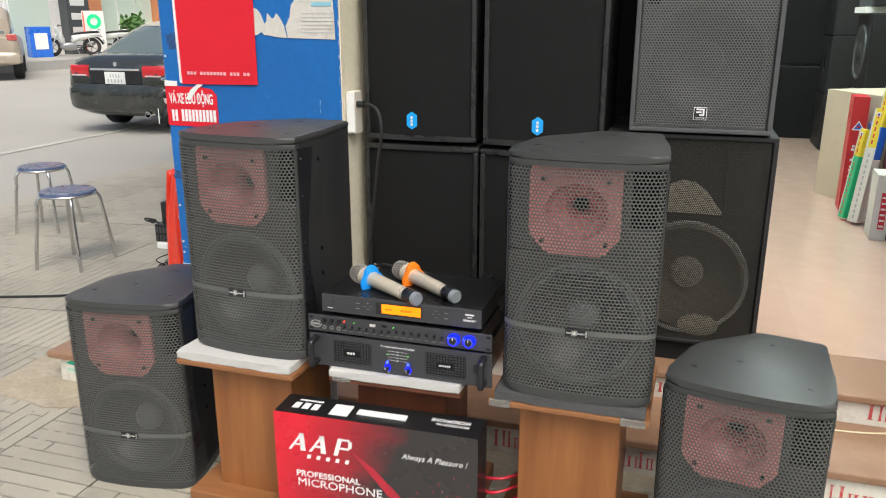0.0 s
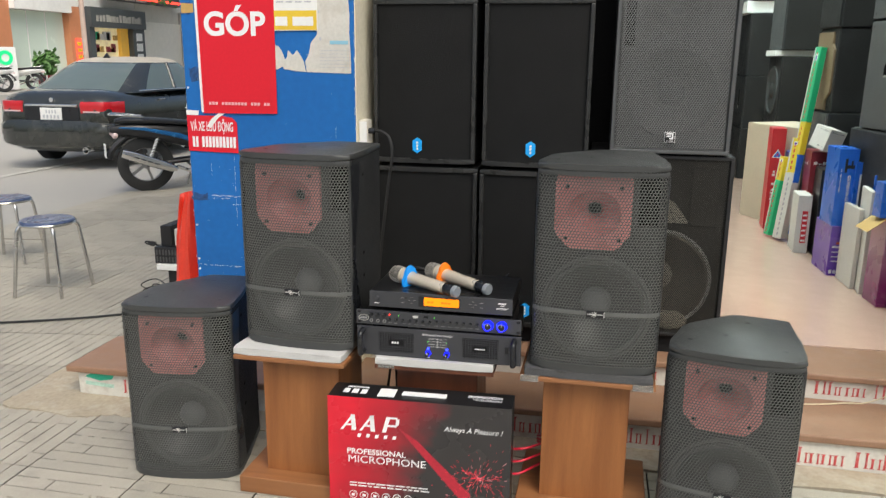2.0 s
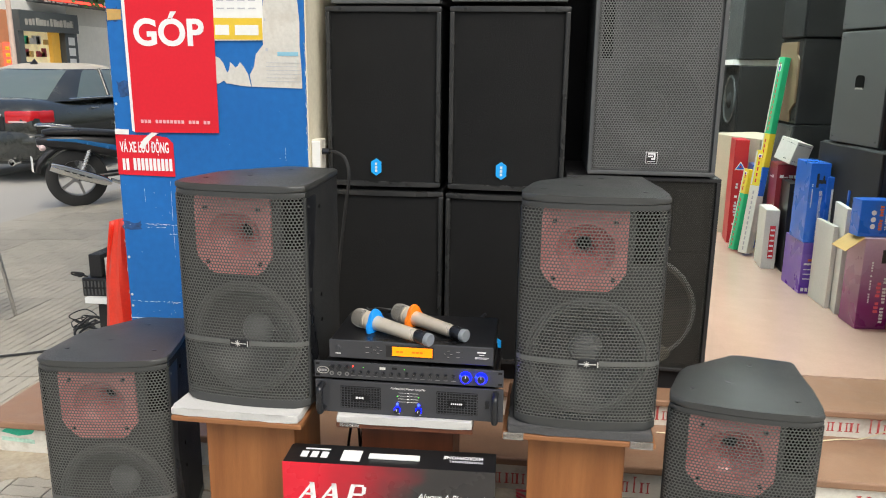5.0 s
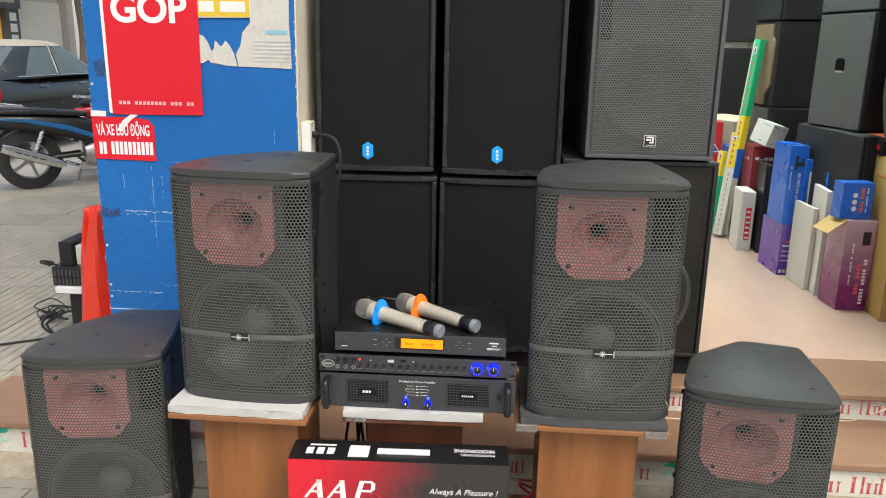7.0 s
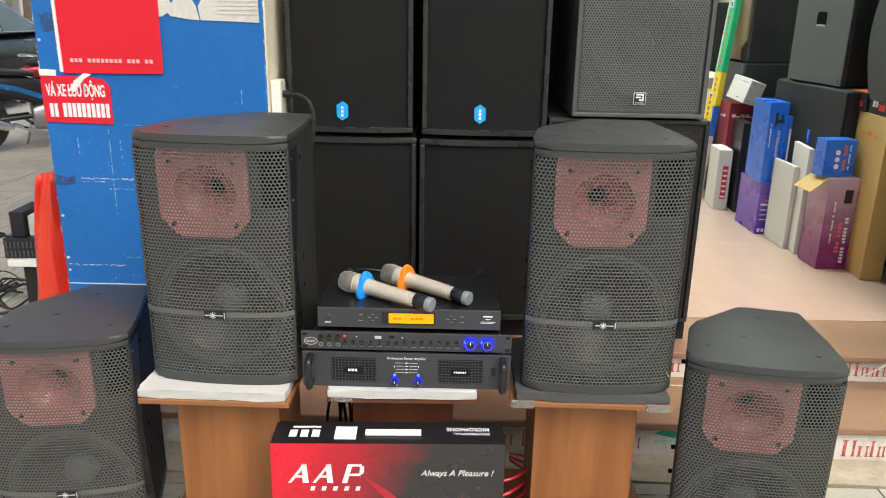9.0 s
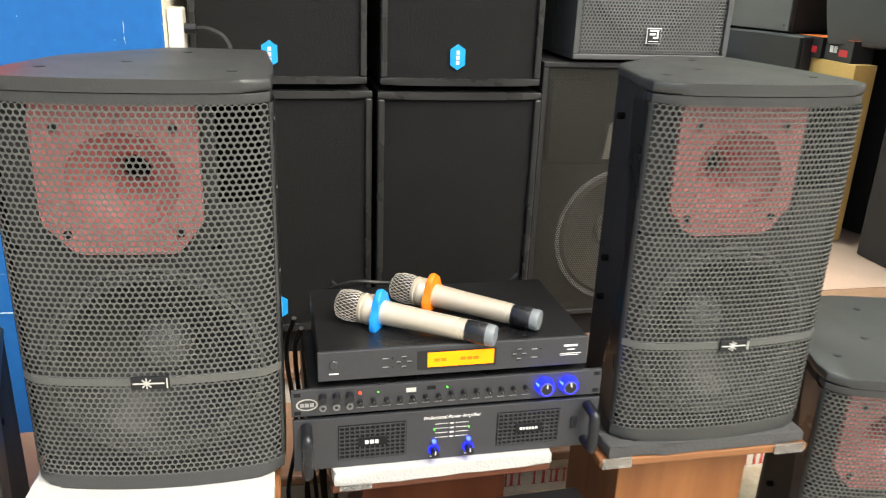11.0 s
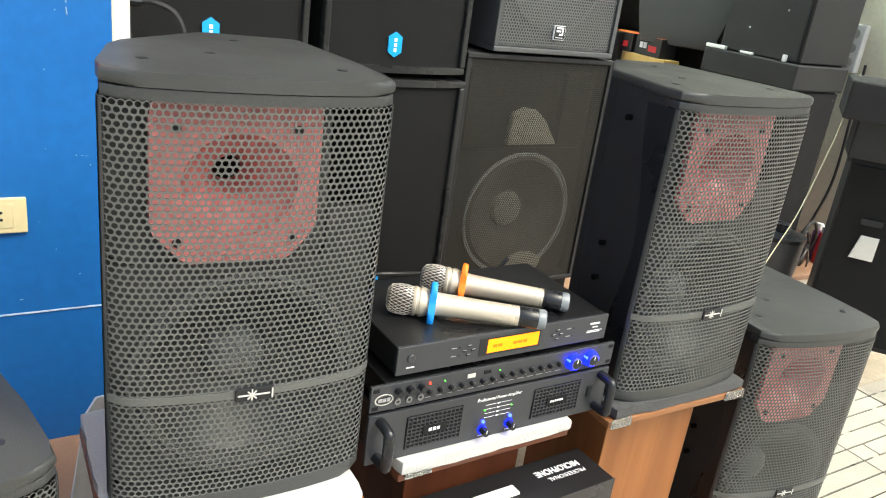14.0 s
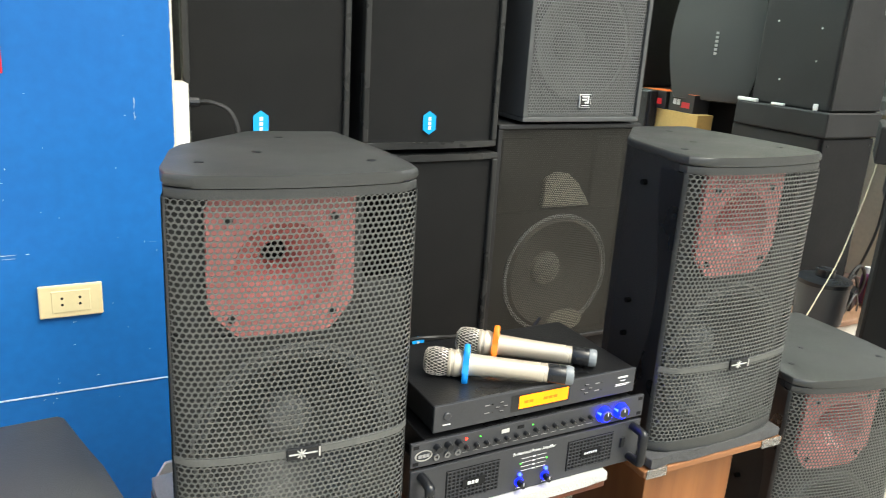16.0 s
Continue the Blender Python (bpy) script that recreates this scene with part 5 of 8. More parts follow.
for k, (x, y, h, mt) in enumerate(((1.075, 3.53, 0.5, C_WHITE), (1.105, 3.5, 0.47, C_WHITE), (1.06, 3.62, 0.4, C_WHITE), (1.118, 3.7, 0.36, C_PURPLE))):
    carton_box("flat_carton", x, y, 0.2255, 0.022, 0.22, h, -6 + 4 * k, mt, "thin flat carton standing on edge among the boxes", PAPER if mt is C_PURPLE else None, 20 + k, 5)
b3c = carton_box("blue_carton", 1.2, 3.68, 0.2255, 0.16, 0.1, 0.56, -8, C_BLUE, "blue carton with white label behind the flat ones", None)
bars([(-0.05, 0.06, 0.42, 0.53)], PAPER, b3c, face_at(0, -0.0008, 0))
bars([(-0.03, 0.05, 0.44, 0.455), (-0.03, 0.03, 0.47, 0.478), (0.01, 0.05, 0.49, 0.51)], C_BLUE, b3c, face_at(0, -0.0016, 0))
b2c = carton_box("blue_carton", 1.13, 3.86, 0.2255, 0.1, 0.16, 0.6, 3, C_BLUE, "blue carton standing behind the purple one", None)
bars([(-0.03, 0.03, 0.36, 0.54)], PAPER, b2c, face_at(0, -0.0008, 0))
triangle_mark(b2c, 0.0, 0.45, 0.032)
p1 = carton_box("purple_carton", 1.045, 3.865, 0.2255, 0.085, 0.26, 0.265, 2, grad_mat("violet_carton", (0.1, 0.02, 0.36), (0.16, 0.09, 0.42), 0.0, 0.27), "purple carton with white print in plastic wrap", None)
bars([(-0.03, 0.012, 0.15, 0.16), (-0.03, 0.02, 0.125, 0.13), (-0.03, 0.01, 0.1, 0.105), (-0.03, 0.02, 0.075, 0.08), (-0.033, -0.018, 0.012, 0.03), (-0.012, 0.002, 0.012, 0.03), (0.008, 0.022, 0.012, 0.03)], PAPER, p1, face_at(0, -0.0009, 0))
bars([(-0.012, 0.022, 0.17, 0.182)], C_ORANGE, p1, face_at(0, -0.0009, 0))
bl = carton_box("blue_carton", 1.045, 3.87, 0.491, 0.095, 0.2, 0.4, 2, C_BLUE, "tall glossy blue carton standing on the purple one", None)
words("GIÁ TREO LOA GẬT GÙ ĐA NĂNG", 0.019, PAPER, bl, face_at(0.004, -0.0009, 0.265) @ pose(0, 0, 0, 0, 0, -90), width=0.245, bold=0.0004)
letter_column(bl, -0.034, -0.029, 0.18, 0.3, 14, PAPER, 7)
bars([(-0.012, 0.03, 0.3, 0.318), (-0.016, -0.004, 0.28, 0.35), (0.014, 0.022, 0.318, 0.34)], BLACK_INK, bl, face_at(0, -0.0009, 0), "picture_print")
wr = carton_box("white_carton", 0.985, 4.36, 0.2255, 0.075, 0.2, 0.34, -4, C_WHITE, "white carton with a red printed strip", None)
bars([(-0.008, 0.022, 0.06, 0.25)], C_RED, wr, face_at(0, -0.0009, 0))
bars([(-0.004, 0.018, 0.07 + k * 0.03, 0.08 + k * 0.03) for k in range(6)], PAPER, wr, face_at(0, -0.0016, 0))
carton_box("black_carton", 1.065, 4.3, 0.2255, 0.05, 0.25, 0.5, -4, C_BLACK, "tall black carton beside the white one", None)
rcb = carton_box("red_carton", 0.945, 5.02, 0.2255, 0.085, 0.18, 0.67, -4, C_RED, "tall red carton with white triangle print", None)
triangle_mark(rcb, 0.0, 0.5, 0.035)
letter_column(rcb, -0.02, -0.004, 0.12, 0.4, 14, PAPER, 41)
letter_column(rcb, 0.012, 0.02, 0.12, 0.42, 18, C_YELLOW, 42)
carton_box("blue_carton", 1.02, 4.9, 0.2255, 0.06, 0.14, 0.53, -4, C_BLUE, "narrow blue carton behind the long tubes", PAPER, 43, 5)
carton_box("dark_red_carton", 1.1, 4.5, 0.2255, 0.15, 0.2, 0.58, -4, C_DARK, "dark red carton behind the long tubes", PAPER, 45, 3)
carton_box("white_carton", 1.1, 4.42, 0.81, 0.1, 0.16, 0.13, 18, C_WHITE, "crumpled white box lying on the dark carton", BLACK_INK, 47, 2, tilt=pose(0, 0, 0, 8, 14, 0))
bg = carton_box("beige_carton", 0.955, 5.32, 0.2255, 0.5, 0.4, 0.67, -62, C_BEIGE, "large plain beige cardboard box", None)


GREY_STRIPE = mat("grey_stripe_print", (0.35, 0.34, 0.36), 0.5, vary=0.1, bump=0)


def long_tube(foot, top, w, colours, label):
    a, b = Vector(foot), Vector(top)
    t = thing("long_carton", 0, 0, 0, 0, label, "carton", "leaning long cartons")
    t.matrix_basis = Matrix.Translation(a) @ (b - a).to_track_quat("Z", "Y").to_matrix().to_4x4()
    L = (b - a).length
    for k, (u0, u1, mt) in enumerate(colours):
        part("section", box(-w / 2, w / 2, -w / 3, w / 3, u0 * L, u1 * L, 0.003), mt, t)
    for s in (-1, 1):
        face = pose(0, s * (w / 3 + 0.0006), 0) @ pose(0, 0, 0, 90, 0, 180 if s > 0 else 0)
        for u0, u1, mt in colours:
            z0, z1 = u0 * L + 0.02, u1 * L - 0.02
            bars([(-w * 0.46, -w * 0.3, z0 - 0.015, z1 + 0.015)], C_WHITE, t, face, "side_strip")
            ink = C_RED if mt is not C_WHITE else GREY_STRIPE
            n = max(2, int((z1 - z0) / 0.03))
            bars([(-0.004, 0.005, z0 + (z1 - z0) * k / n, z0 + (z1 - z0) * (k + 0.62) / n) for k in range(n)], ink, t, face, "print")
        bars([(-0.011, 0.013, 0.93 * L, 0.965 * L)], PAPER, t, face, "print")
        bars([(-0.006, 0.008, 0.935 * L, 0.955 * L)], C_PURPLE, t, face @ pose(0, 0, 0.0008), "print")
    return t


long_tube((0.955, 4.71, 0.24), (1.068, 4.75, 1.405), 0.06, ((0, 0.3, C_WHITE), (0.3, 0.45, C_BLUE), (0.45, 0.62, C_YELLOW), (0.62, 1, C_GREEN)), "long green and yellow carton leaning on the cabinets")
long_tube((0.93, 4.68, 0.24), (1.0, 4.75, 0.86), 0.06, ((0, 0.66, C_WHITE), (0.66, 1, C_YELLOW)), "long white and yellow carton leaning on the others")
long_tube((0.89, 4.78, 0.24), (0.945, 4.8, 0.74), 0.055, ((0, 0.7, C_GREEN), (0.7, 1, C_YELLOW)), "short green and yellow carton leaning on the others")


# ---- entrance corner ----
def wedge_cab():
    t = thing("trolley_loudspeaker", 1.117, 2.21, 0.1225, -55, "black upright loudspeaker with a grey handle recess", "loudspeaker")
    part("body", slab([(0.0, 0.0), (0.3, 0.0), (0.3, 0.6405), (0.0, 0.6405)], 0.008, 0.2, 0.006), CARPET, t)
    part("grille", slab([(0.008, 0.02), (0.29, 0.02), (0.29, 0.623), (0.008, 0.623)], 0.0, 0.008, 0.003), CLOTH, t)
    h = part("handle_recess", slab([(0.077, 0.313), (0.152, 0.313), (0.152, 0.395), (0.095, 0.395)], -0.006, 0.0, 0.002), SILVER, t, "silver grey handle recess")
    part("handle_bar", box(0.081, 0.147, -0.012, -0.006, 0.433, 0.453), SATIN, h)
    return t


wedge_cab()
amp = part("black_amplifier", box(0.0, 0.3, 0.0, 0.2, 0.0, 0.1295, 0.005), SATIN)
amp.matrix_basis = pose(1.09, 2.215, 0.7635, 0, 0, -55)
tagged(amp, "black amplifier lying on the upright loudspeaker", "amplifier")
amp2 = part("black_case", box(0.0, 0.34, 0.0, 0.28, 0.0, 0.1185, 0.006), CARPET)
amp2.matrix_basis = pose(0.985, 2.21, 0.8935, 0, 0, -55)
tagged(amp2, "black case lying on the amplifier", "case")


def canister():
    t = thing("plastic_canister", 1.225, 2.455, 0.2255, 0, "dark grey round plastic canister with lid", "canister")
    part("body", lathe(bmesh.new(), [(0.074, 0.0), (0.086, 0.01), (0.094, 0.14), (0.094, 0.165)], 24), GREY_CAB, t, smooth=True)
    part("lid", lathe(bmesh.new(), [(0.098, 0.162), (0.098, 0.176), (0.06, 0.186), (0.034, 0.186), (0.034, 0.214), (0.0001, 0.216)], 24), SATIN, t, smooth=True)
    return t


canister()


def cable(name, ctrl, r, material, label, category="cable", steps=8):
    ob = part(name, tube(curve_points(ctrl, steps), r, 8), material, smooth=True)
    return tagged(ob, label, category)


C_IVORY = mat("ivory_cable", (0.75, 0.68, 0.48), 0.5, vary=0.05, bump=0)
cable("ivory_cable", [(1.2, 2.32, 1.02), (1.137, 2.3, 0.829), (1.1, 2.3, 0.69), (1.052, 2.3, 0.541), (0.991, 2.3, 0.431), (0.92, 2.3, 0.322), (0.84, 2.32, 0.228), (0.77, 2.38, 0.15), (0.71, 2.41, 0.128), (0.567, 2.375, 0.126), (0.35, 2.37, 0.126), (0.1, 2.375, 0.126)], 0.0022, C_IVORY, "ivory mains cable hanging down to the step")
cable("black_cable", [(1.6, 2.7, 0.235), (1.5, 2.62, 0.28), (1.42, 2.68, 0.33), (1.5, 2.78, 0.28), (1.62, 2.72, 0.24), (1.5, 2.6, 0.236), (1.45, 2.72, 0.3), (1.6, 2.8, 0.34), (1.72, 2.7, 0.25)], 0.007, CABLE, "tangle of black cables on the shop floor")
cable("black_cable", [(1.4, 2.5, 0.234), (1.41, 2.49, 0.33), (1.45, 2.49, 0.4), (1.51, 2.5, 0.405), (1.56, 2.51, 0.34), (1.55, 2.53, 0.25), (1.48, 2.55, 0.236), (1.43, 2.52, 0.29), (1.47, 2.5, 0.37), (1.54, 2.52, 0.31), (1.58, 2.54, 0.236)], 0.0065, CABLE, "stiff loops of black cable on the shop floor")
cable("grey_cable", [(1.37, 2.45, 0.23), (1.39, 2.44, 0.29), (1.43, 2.45, 0.315), (1.47, 2.46, 0.27), (1.49, 2.47, 0.231)], 0.004, RACK_GREY, "thin grey cable bent over the shop floor")
adapter = part("power_adapter", box(-0.055, 0.055, -0.03, 0.03, 0.0, 0.085, 0.012), SATIN, smooth=True)
adapter.matrix_basis = pose(1.5, 2.525, 0.2255, 0, 0, 25)
tagged(adapter, "black moulded power adapter among the cables", "adapter")
cable("black_cable", [(1.94, 2.75, 1.0), (1.9, 2.72, 0.8), (1.88, 2.7, 0.5), (1.82, 2.72, 0.25)], 0.006, CABLE, "black mains cable hanging on the wall")
C_BLUECAB = mat("blue_cable", (0.02, 0.06, 0.5), 0.45, vary=0.05, bump=0)
cable("blue_cable", [(1.943, 2.95, 1.5), (1.93, 2.95, 1.1), (1.94, 2.97, 0.7), (1.93, 2.95, 0.3)], 0.012, C_BLUECAB, "blue cable bundle hanging on the wall")
ps = thing("power_strip", 1.945, 2.82, 0.96, 0, "white power strip mounted on the wall", "power strip")
part("body", box(-0.03, 0.004, -0.04, 0.04, 0.0, 0.2, 0.006), PAPER, ps)
for k in range(3):
    part("socket", rod(bmesh.new(), (-0.033, 0, 0.04 + k * 0.06), (-0.029, 0, 0.04 + k * 0.06), 0.02, n=18), CONCRETE, ps)
for k, (x, y, mt) in enumerate(((1.6, 2.5, C_RED), (1.64, 2.47, C_YELLOW), (1.62, 2.54, C_PLUM))):
    tn = thing("spray_can", x, y, 0.2255, 0, "small coloured spray can on the shop floor", "can", "cans on the shop floor")
    part("body", lathe(bmesh.new(), [(0.018, 0), (0.02, 0.004), (0.02, 0.12), (0.012, 0.132)], 18), mt, tn, smooth=True)
    part("cap", lathe(bmesh.new(), [(0.014, 0.128), (0.014, 0.155), (0.0001, 0.157)], 18), C_YELLOW if k == 1 else PAPER, tn, smooth=True)


# ---- on the pillar ----
PY = 2.3995


def pillar_sheet(name, outline, material, label, category, dy=0.0):
    ob = part(name, slab(outline, PY - 0.0012 - dy, PY - 0.0002 - dy), material)
    return tagged(ob, label, category)


def wavy(x0, x1, z0, z1, seed, amount=0.003, n=10):
    rnd = random.Random(seed)
    pts = []
    for (ax, az), (bx, bz) in (((x0, z0), (x1, z0)), ((x1, z0), (x1, z1)), ((x1, z1), (x0, z1)), ((x0, z1), (x0, z0))):
        for k in range(n):
            u = k / n
            pts.append((ax + (bx - ax) * u + rnd.uniform(-amount, amount), az + (bz - az) * u + rnd.uniform(-amount, amount)))
    return pts


poster = thing("poster", -1.56, PY - 0.006, 1.105, 0, "red poster with white words pasted on the pillar", "poster")
part("sheet", slab([(-0.155, 0.0), (0.146, 0.004), (0.152, 1.0), (-0.16, 1.0)], 0.0, 0.0012), RED_POSTER, poster)
part("backing", slab([(-0.166, 0.005), (-0.15, 0.0), (-0.152, 0.6), (-0.172, 0.62), (-0.168, 0.3)], 0.002, 0.003), PAPER, poster, "torn white paper edge")
words("GÓP", 0.118, WHITE_INK, poster, face_at(-0.012, -0.001, 0.292), align="CENTER", width=0.246, bold=0.0035)
words("TRẢ", 0.118, WHITE_INK, poster, face_at(-0.012, -0.001, 0.515), align="CENTER", width=0.225, bold=0.0035)
bars([(-0.13 + k * 0.0132, -0.13 + k * 0.0132 + 0.0095, 0, 0.011) for k in range(19) if k not in (3, 12, 16)], mat("pale_pink_ink", (0.75, 0.4, 0.42), 0.5, vary=0.05, bump=0), poster, face_at(0, -0.0012, 0.033), "web_line", "thin pale line of small letters")

va = thing("sticker_sign", -1.686, PY - 0.003, 0.954, -0.0, "red and white paper sign, torn at one corner", "sign")
part("sheet", slab([(-0.104, 0.004), (0.104, 0.0), (0.104, 0.115), (0.085, 0.135), (0.04, 0.142), (-0.104, 0.142)], 0.0, 0.001), RED_POSTER, va)
words("VÁ XE LƯU ĐỘNG", 0.05, WHITE_INK, va, face_at(-0.09, -0.0008, 0.083) @ Matrix.Diagonal((1, 1.0, 1, 1)), width=0.178, bold=0.001)
bars([(-0.085, -0.075, 0, 0.04), (-0.071, -0.061, 0, 0.04)] + [(-0.045 + k * 0.0145, -0.045 + k * 0.0145 + 0.0105, 0, 0.042) for k in range(10)], WHITE_INK, va, face_at(0, -0.0008, 0.02), "number_bar")
part("tear", slab([(-0.02, 0.1), (-0.005, 0.095), (0.03, 0.135), (0.055, 0.15), (0.03, 0.152), (0.0, 0.13)], -0.0025, -0.0012), PAPER, va, "curled white paper tear")
part("tape", slab([(-0.104, 0.143), (-0.055, 0.143), (-0.053, 0.16), (-0.104, 0.162)], -0.0015, 0.001), PAPER, va)

price = thing("notice", -1.33, PY - 0.0045, 1.412, 0, "white price notice with yellow bands on the pillar", "notice")
part("sheet", slab([(-0.085, 0.0), (0.085, 0.002), (0.088, 0.4), (-0.085, 0.4)], 0.0, 0.001), PAPER, price)
bars([(-0.083, 0.083, 0.004, 0.072), (-0.083, 0.086, 0.218, 0.33)], YELLOW_INK, price, face_at(0, -0.0006, 0), "yellow_band")
bars([(-0.01, 0.07, 0.018, 0.05), (-0.078, -0.03, 0.018, 0.05)], PAPER, price, face_at(0, -0.0013, 0), "label")
GREY_INK = mat("grey_print", (0.45, 0.46, 0.5), 0.6, vary=0.1, bump=0)
bars([(-0.07 + k * 0.036, -0.045 + k * 0.036, 0.1 + r * 0.025, 0.104 + r * 0.025) for k in range(4) for r in range(4)], GREY_INK, price, face_at(0, -0.0006, 0), "print_line")
STAINED = mat("stained_paper", (0.6, 0.58, 0.53), 0.8, vary=0.12, scale=14, bump=0.05, dirt=(0.45, 0.4, 0.33), dirt_amount=0.6, dirt_scale=12)
old = thing("torn_notice", -1.27, PY - 0.002, 1.27, 0, "torn remains of old white paper notices", "notice")
part("sheet", slab([(0.15, -0.009), (-0.022, -0.005), (-0.028, 0.033), (-0.012, 0.06), (-0.004, 0.1), (0.022, 0.13), (0.018, 0.2), (0.03, 0.282), (0.05, 0.29), (0.072, 0.3), (0.098, 0.302), (0.118, 0.298), (0.141, 0.276), (0.147, 0.2), (0.145, 0.13), (0.149, 0.06)], 0.0, 0.0009), STAINED, old)
part("sheet", slab([(-0.147, 0.003), (-0.137, 0.003), (-0.118, 0.014), (-0.11, 0.004), (-0.094, 0.003), (-0.06, -0.003), (-0.025, -0.005), (-0.034, 0.035), (-0.048, 0.06), (-0.06, 0.074), (-0.068, 0.062), (-0.076, 0.056), (-0.094, 0.074), (-0.098, 0.05), (-0.106, 0.039), (-0.118, 0.07), (-0.13, 0.086), (-0.144, 0.092)], 0.0, 0.0009), STAINED, old)
bars([(0.03, 0.148, 0.012 + k * 0.012, 0.0135 + k * 0.012) for k in range(6)], GREY_INK, old, face_at(0, -0.0006, 0), "print_line")
bars([(0.07, 0.14, 0.095, 0.108)], mat("faded_cyan_print", (0.25, 0.5, 0.62), 0.6, vary=0.1, bump=0), old, face_at(0, -0.0006, 0), "title_bar")
bars([(0.03, 0.038, 0.11, 0.12), (0.028, 0.033, 0.205, 0.215)], GREY_INK, old, face_at(0, -0.0006, 0), "stain")


def chip(bm, rnd, x, z, w, h):
    """One flake of missing paint, with an uneven rim."""
    n = rnd.choice((5, 6, 7))
    vs = []
    for k in range(n):
        q = 2 * math.pi * (k + rnd.uniform(-0.3, 0.3)) / n
        f = rnd.uniform(0.55, 1.1)
        vs.append(bm.verts.new((x + f * w / 2 * math.cos(q), PY - rnd.uniform(0.0002, 0.0005), z + f * h / 2 * math.sin(q))))
    bm.faces.new(vs)


def scratches():
    """Chipped paint: pale flecks and long score lines."""
    rnd = random.Random(11)
    bm = bmesh.new()
    for x0, x1, z0, z1, n in ((-1.78, -1.42, 0.72, 0.93, 16), (-1.78, -1.12, 0.4, 0.47, 30), (-1.4, -1.12, 0.62, 1.2, 12), (-1.78, -1.12, 0.5, 0.72, 10), (-1.78, -1.12, 1.0, 1.6, 8)):
        for k in range(n):
            L = abs(rnd.gauss(0, 0.0035)) + 0.0012
            wide = rnd.random() < 0.5
            chip(bm, rnd, rnd.uniform(x0, x1), rnd.uniform(z0, z1), L if wide else 0.0016, 0.0016 if wide else L)
    # scuffed bands (x from, x to, height, thickness, share of bare metal) and upright scores
    for x0, x1, z, w, share in ((-1.78, -1.6, 0.497, 0.005, 0.75), (-1.705, -1.53, 0.783, 0.006, 0.8), (-1.7, -1.62, 0.772, 0.005, 0.5), (-1.6, -1.49, 0.525, 0.0022, 0.6), (-1.55, -1.47, 0.952, 0.0016, 0.8), (-1.62, -1.4, 0.75, 0.0035, 0.55), (-1.5, -1.43, 0.742, 0.0015, 0.6), (-1.17, -1.125, 0.757, 0.002, 0.7)):
        x = x0
        while x < x1:
            L = rnd.uniform(0.002, 0.014)
            if rnd.random() < share:
                chip(bm, rnd, x + L / 2, z + rnd.gauss(0, w * 0.22), L * 1.4, w * rnd.uniform(0.25, 0.9))
            x += L * 0.8
    for x, z0, z1 in ((-1.603, 0.665, 0.93), (-1.473, 0.775, 0.87), (-1.478, 0.8, 0.85), (-1.7, 0.86, 0.93), (-1.568, 0.83, 0.9), (-1.185, 1.02, 1.06), (-1.14, 0.8, 0.82)):
        z, lean = z0, rnd.uniform(-0.02, 0.02)
        while z < z1:
            L = rnd.uniform(0.004, 0.02)
            if rnd.random() < 0.75:
                chip(bm, rnd, x + lean * (z - z0) + rnd.gauss(0, 0.0004), z + L / 2, rnd.uniform(0.0009, 0.0022), L * 1.3)
            z += L * 0.9
    for k in range(150):
        z = rnd.uniform(0.0, 1.7)
        chip(bm, rnd, rnd.choice((-1.789, -1.1085)) + rnd.gauss(0, 0.0008), z, rnd.uniform(0.001, 0.003), rnd.uniform(0.003, 0.02))
    ob = part("paint_chip", bm, mat("bare_pale_primer", (0.55, 0.6, 0.66), 0.7, vary=0.15, bump=0))
    tagged(ob, "pale chips and scratches in the blue paint", "paint wear", kind="stuff")
    seam = part("sheet_seam", box(-1.789, -1.11, PY - 0.0012, PY + 0.001, 0.4305, 0.4335), mat("pale_seam", (0.5, 0.62, 0.72), 0.6, vary=0.3, scale=30))
    tagged(seam, "worn seam between two blue metal sheets", "seam", kind="structure")
    stain = bmesh.new()
    for x, z, w, h in ((-1.755, 0.775, 0.07, 0.03), (-1.745, 1.25, 0.045, 0.05), (-1.765, 1.495, 0.04, 0.04)):
        pts = wavy(x - w / 2, x + w / 2, z - h / 2, z + h / 2, int(z * 100), 0.006, 5)
        vs = [stain.verts.new((px, PY - 0.0004, pz)) for px, pz in pts]
        stain.faces.new(vs)
    tagged(part("tape_residue", stain, mat("dark_glue_residue", (0.02, 0.07, 0.2), 0.8, vary=0.5, scale=40)), "dark smears of old tape on the pillar", "stain", kind="stuff")
    tp = part("tape_piece", slab([(-1.785, 1.475), (-1.735, 1.478), (-1.735, 1.51), (-1.785, 1.512)], PY - 0.001, PY - 0.0002), C_KRAFT)
    tagged(tp, "short piece of brown tape on the pillar", "tape")
    for z in (0.478, 0.52, 0.66, 1.2):
        b = part("bolt", lathe(bmesh.new(), [(0.0048, 0), (0.0042, 0.002), (0.0001, 0.003)], 14, face_at(-1.779, PY, z)), SILVER, None, smooth=True)
        tagged(b, "small round screw in the blue sheet", "screw", "pillar screws")


scratches()


def socket_outlet():
    t = thing("wall_socket", -1.33, PY, 0.608, -0.0, "ivory double wall socket on the blue pillar", "socket")
    part("plate", box(-0.061, 0.061, -0.009, 0.0, 0.0, 0.071, 0.003), IVORY, t)
    f = part("insert", box(-0.037, 0.037, -0.0108, -0.0085, 0.012, 0.059, 0.001), IVORY, t)
    for x in (-0.017, 0.017):
        for z in (0.029, 0.043):
            part("hole", rod(bmesh.new(), (x, -0.0113, z), (x, -0.0105, z), 0.003, n=8), BAFFLE, f)
    return t


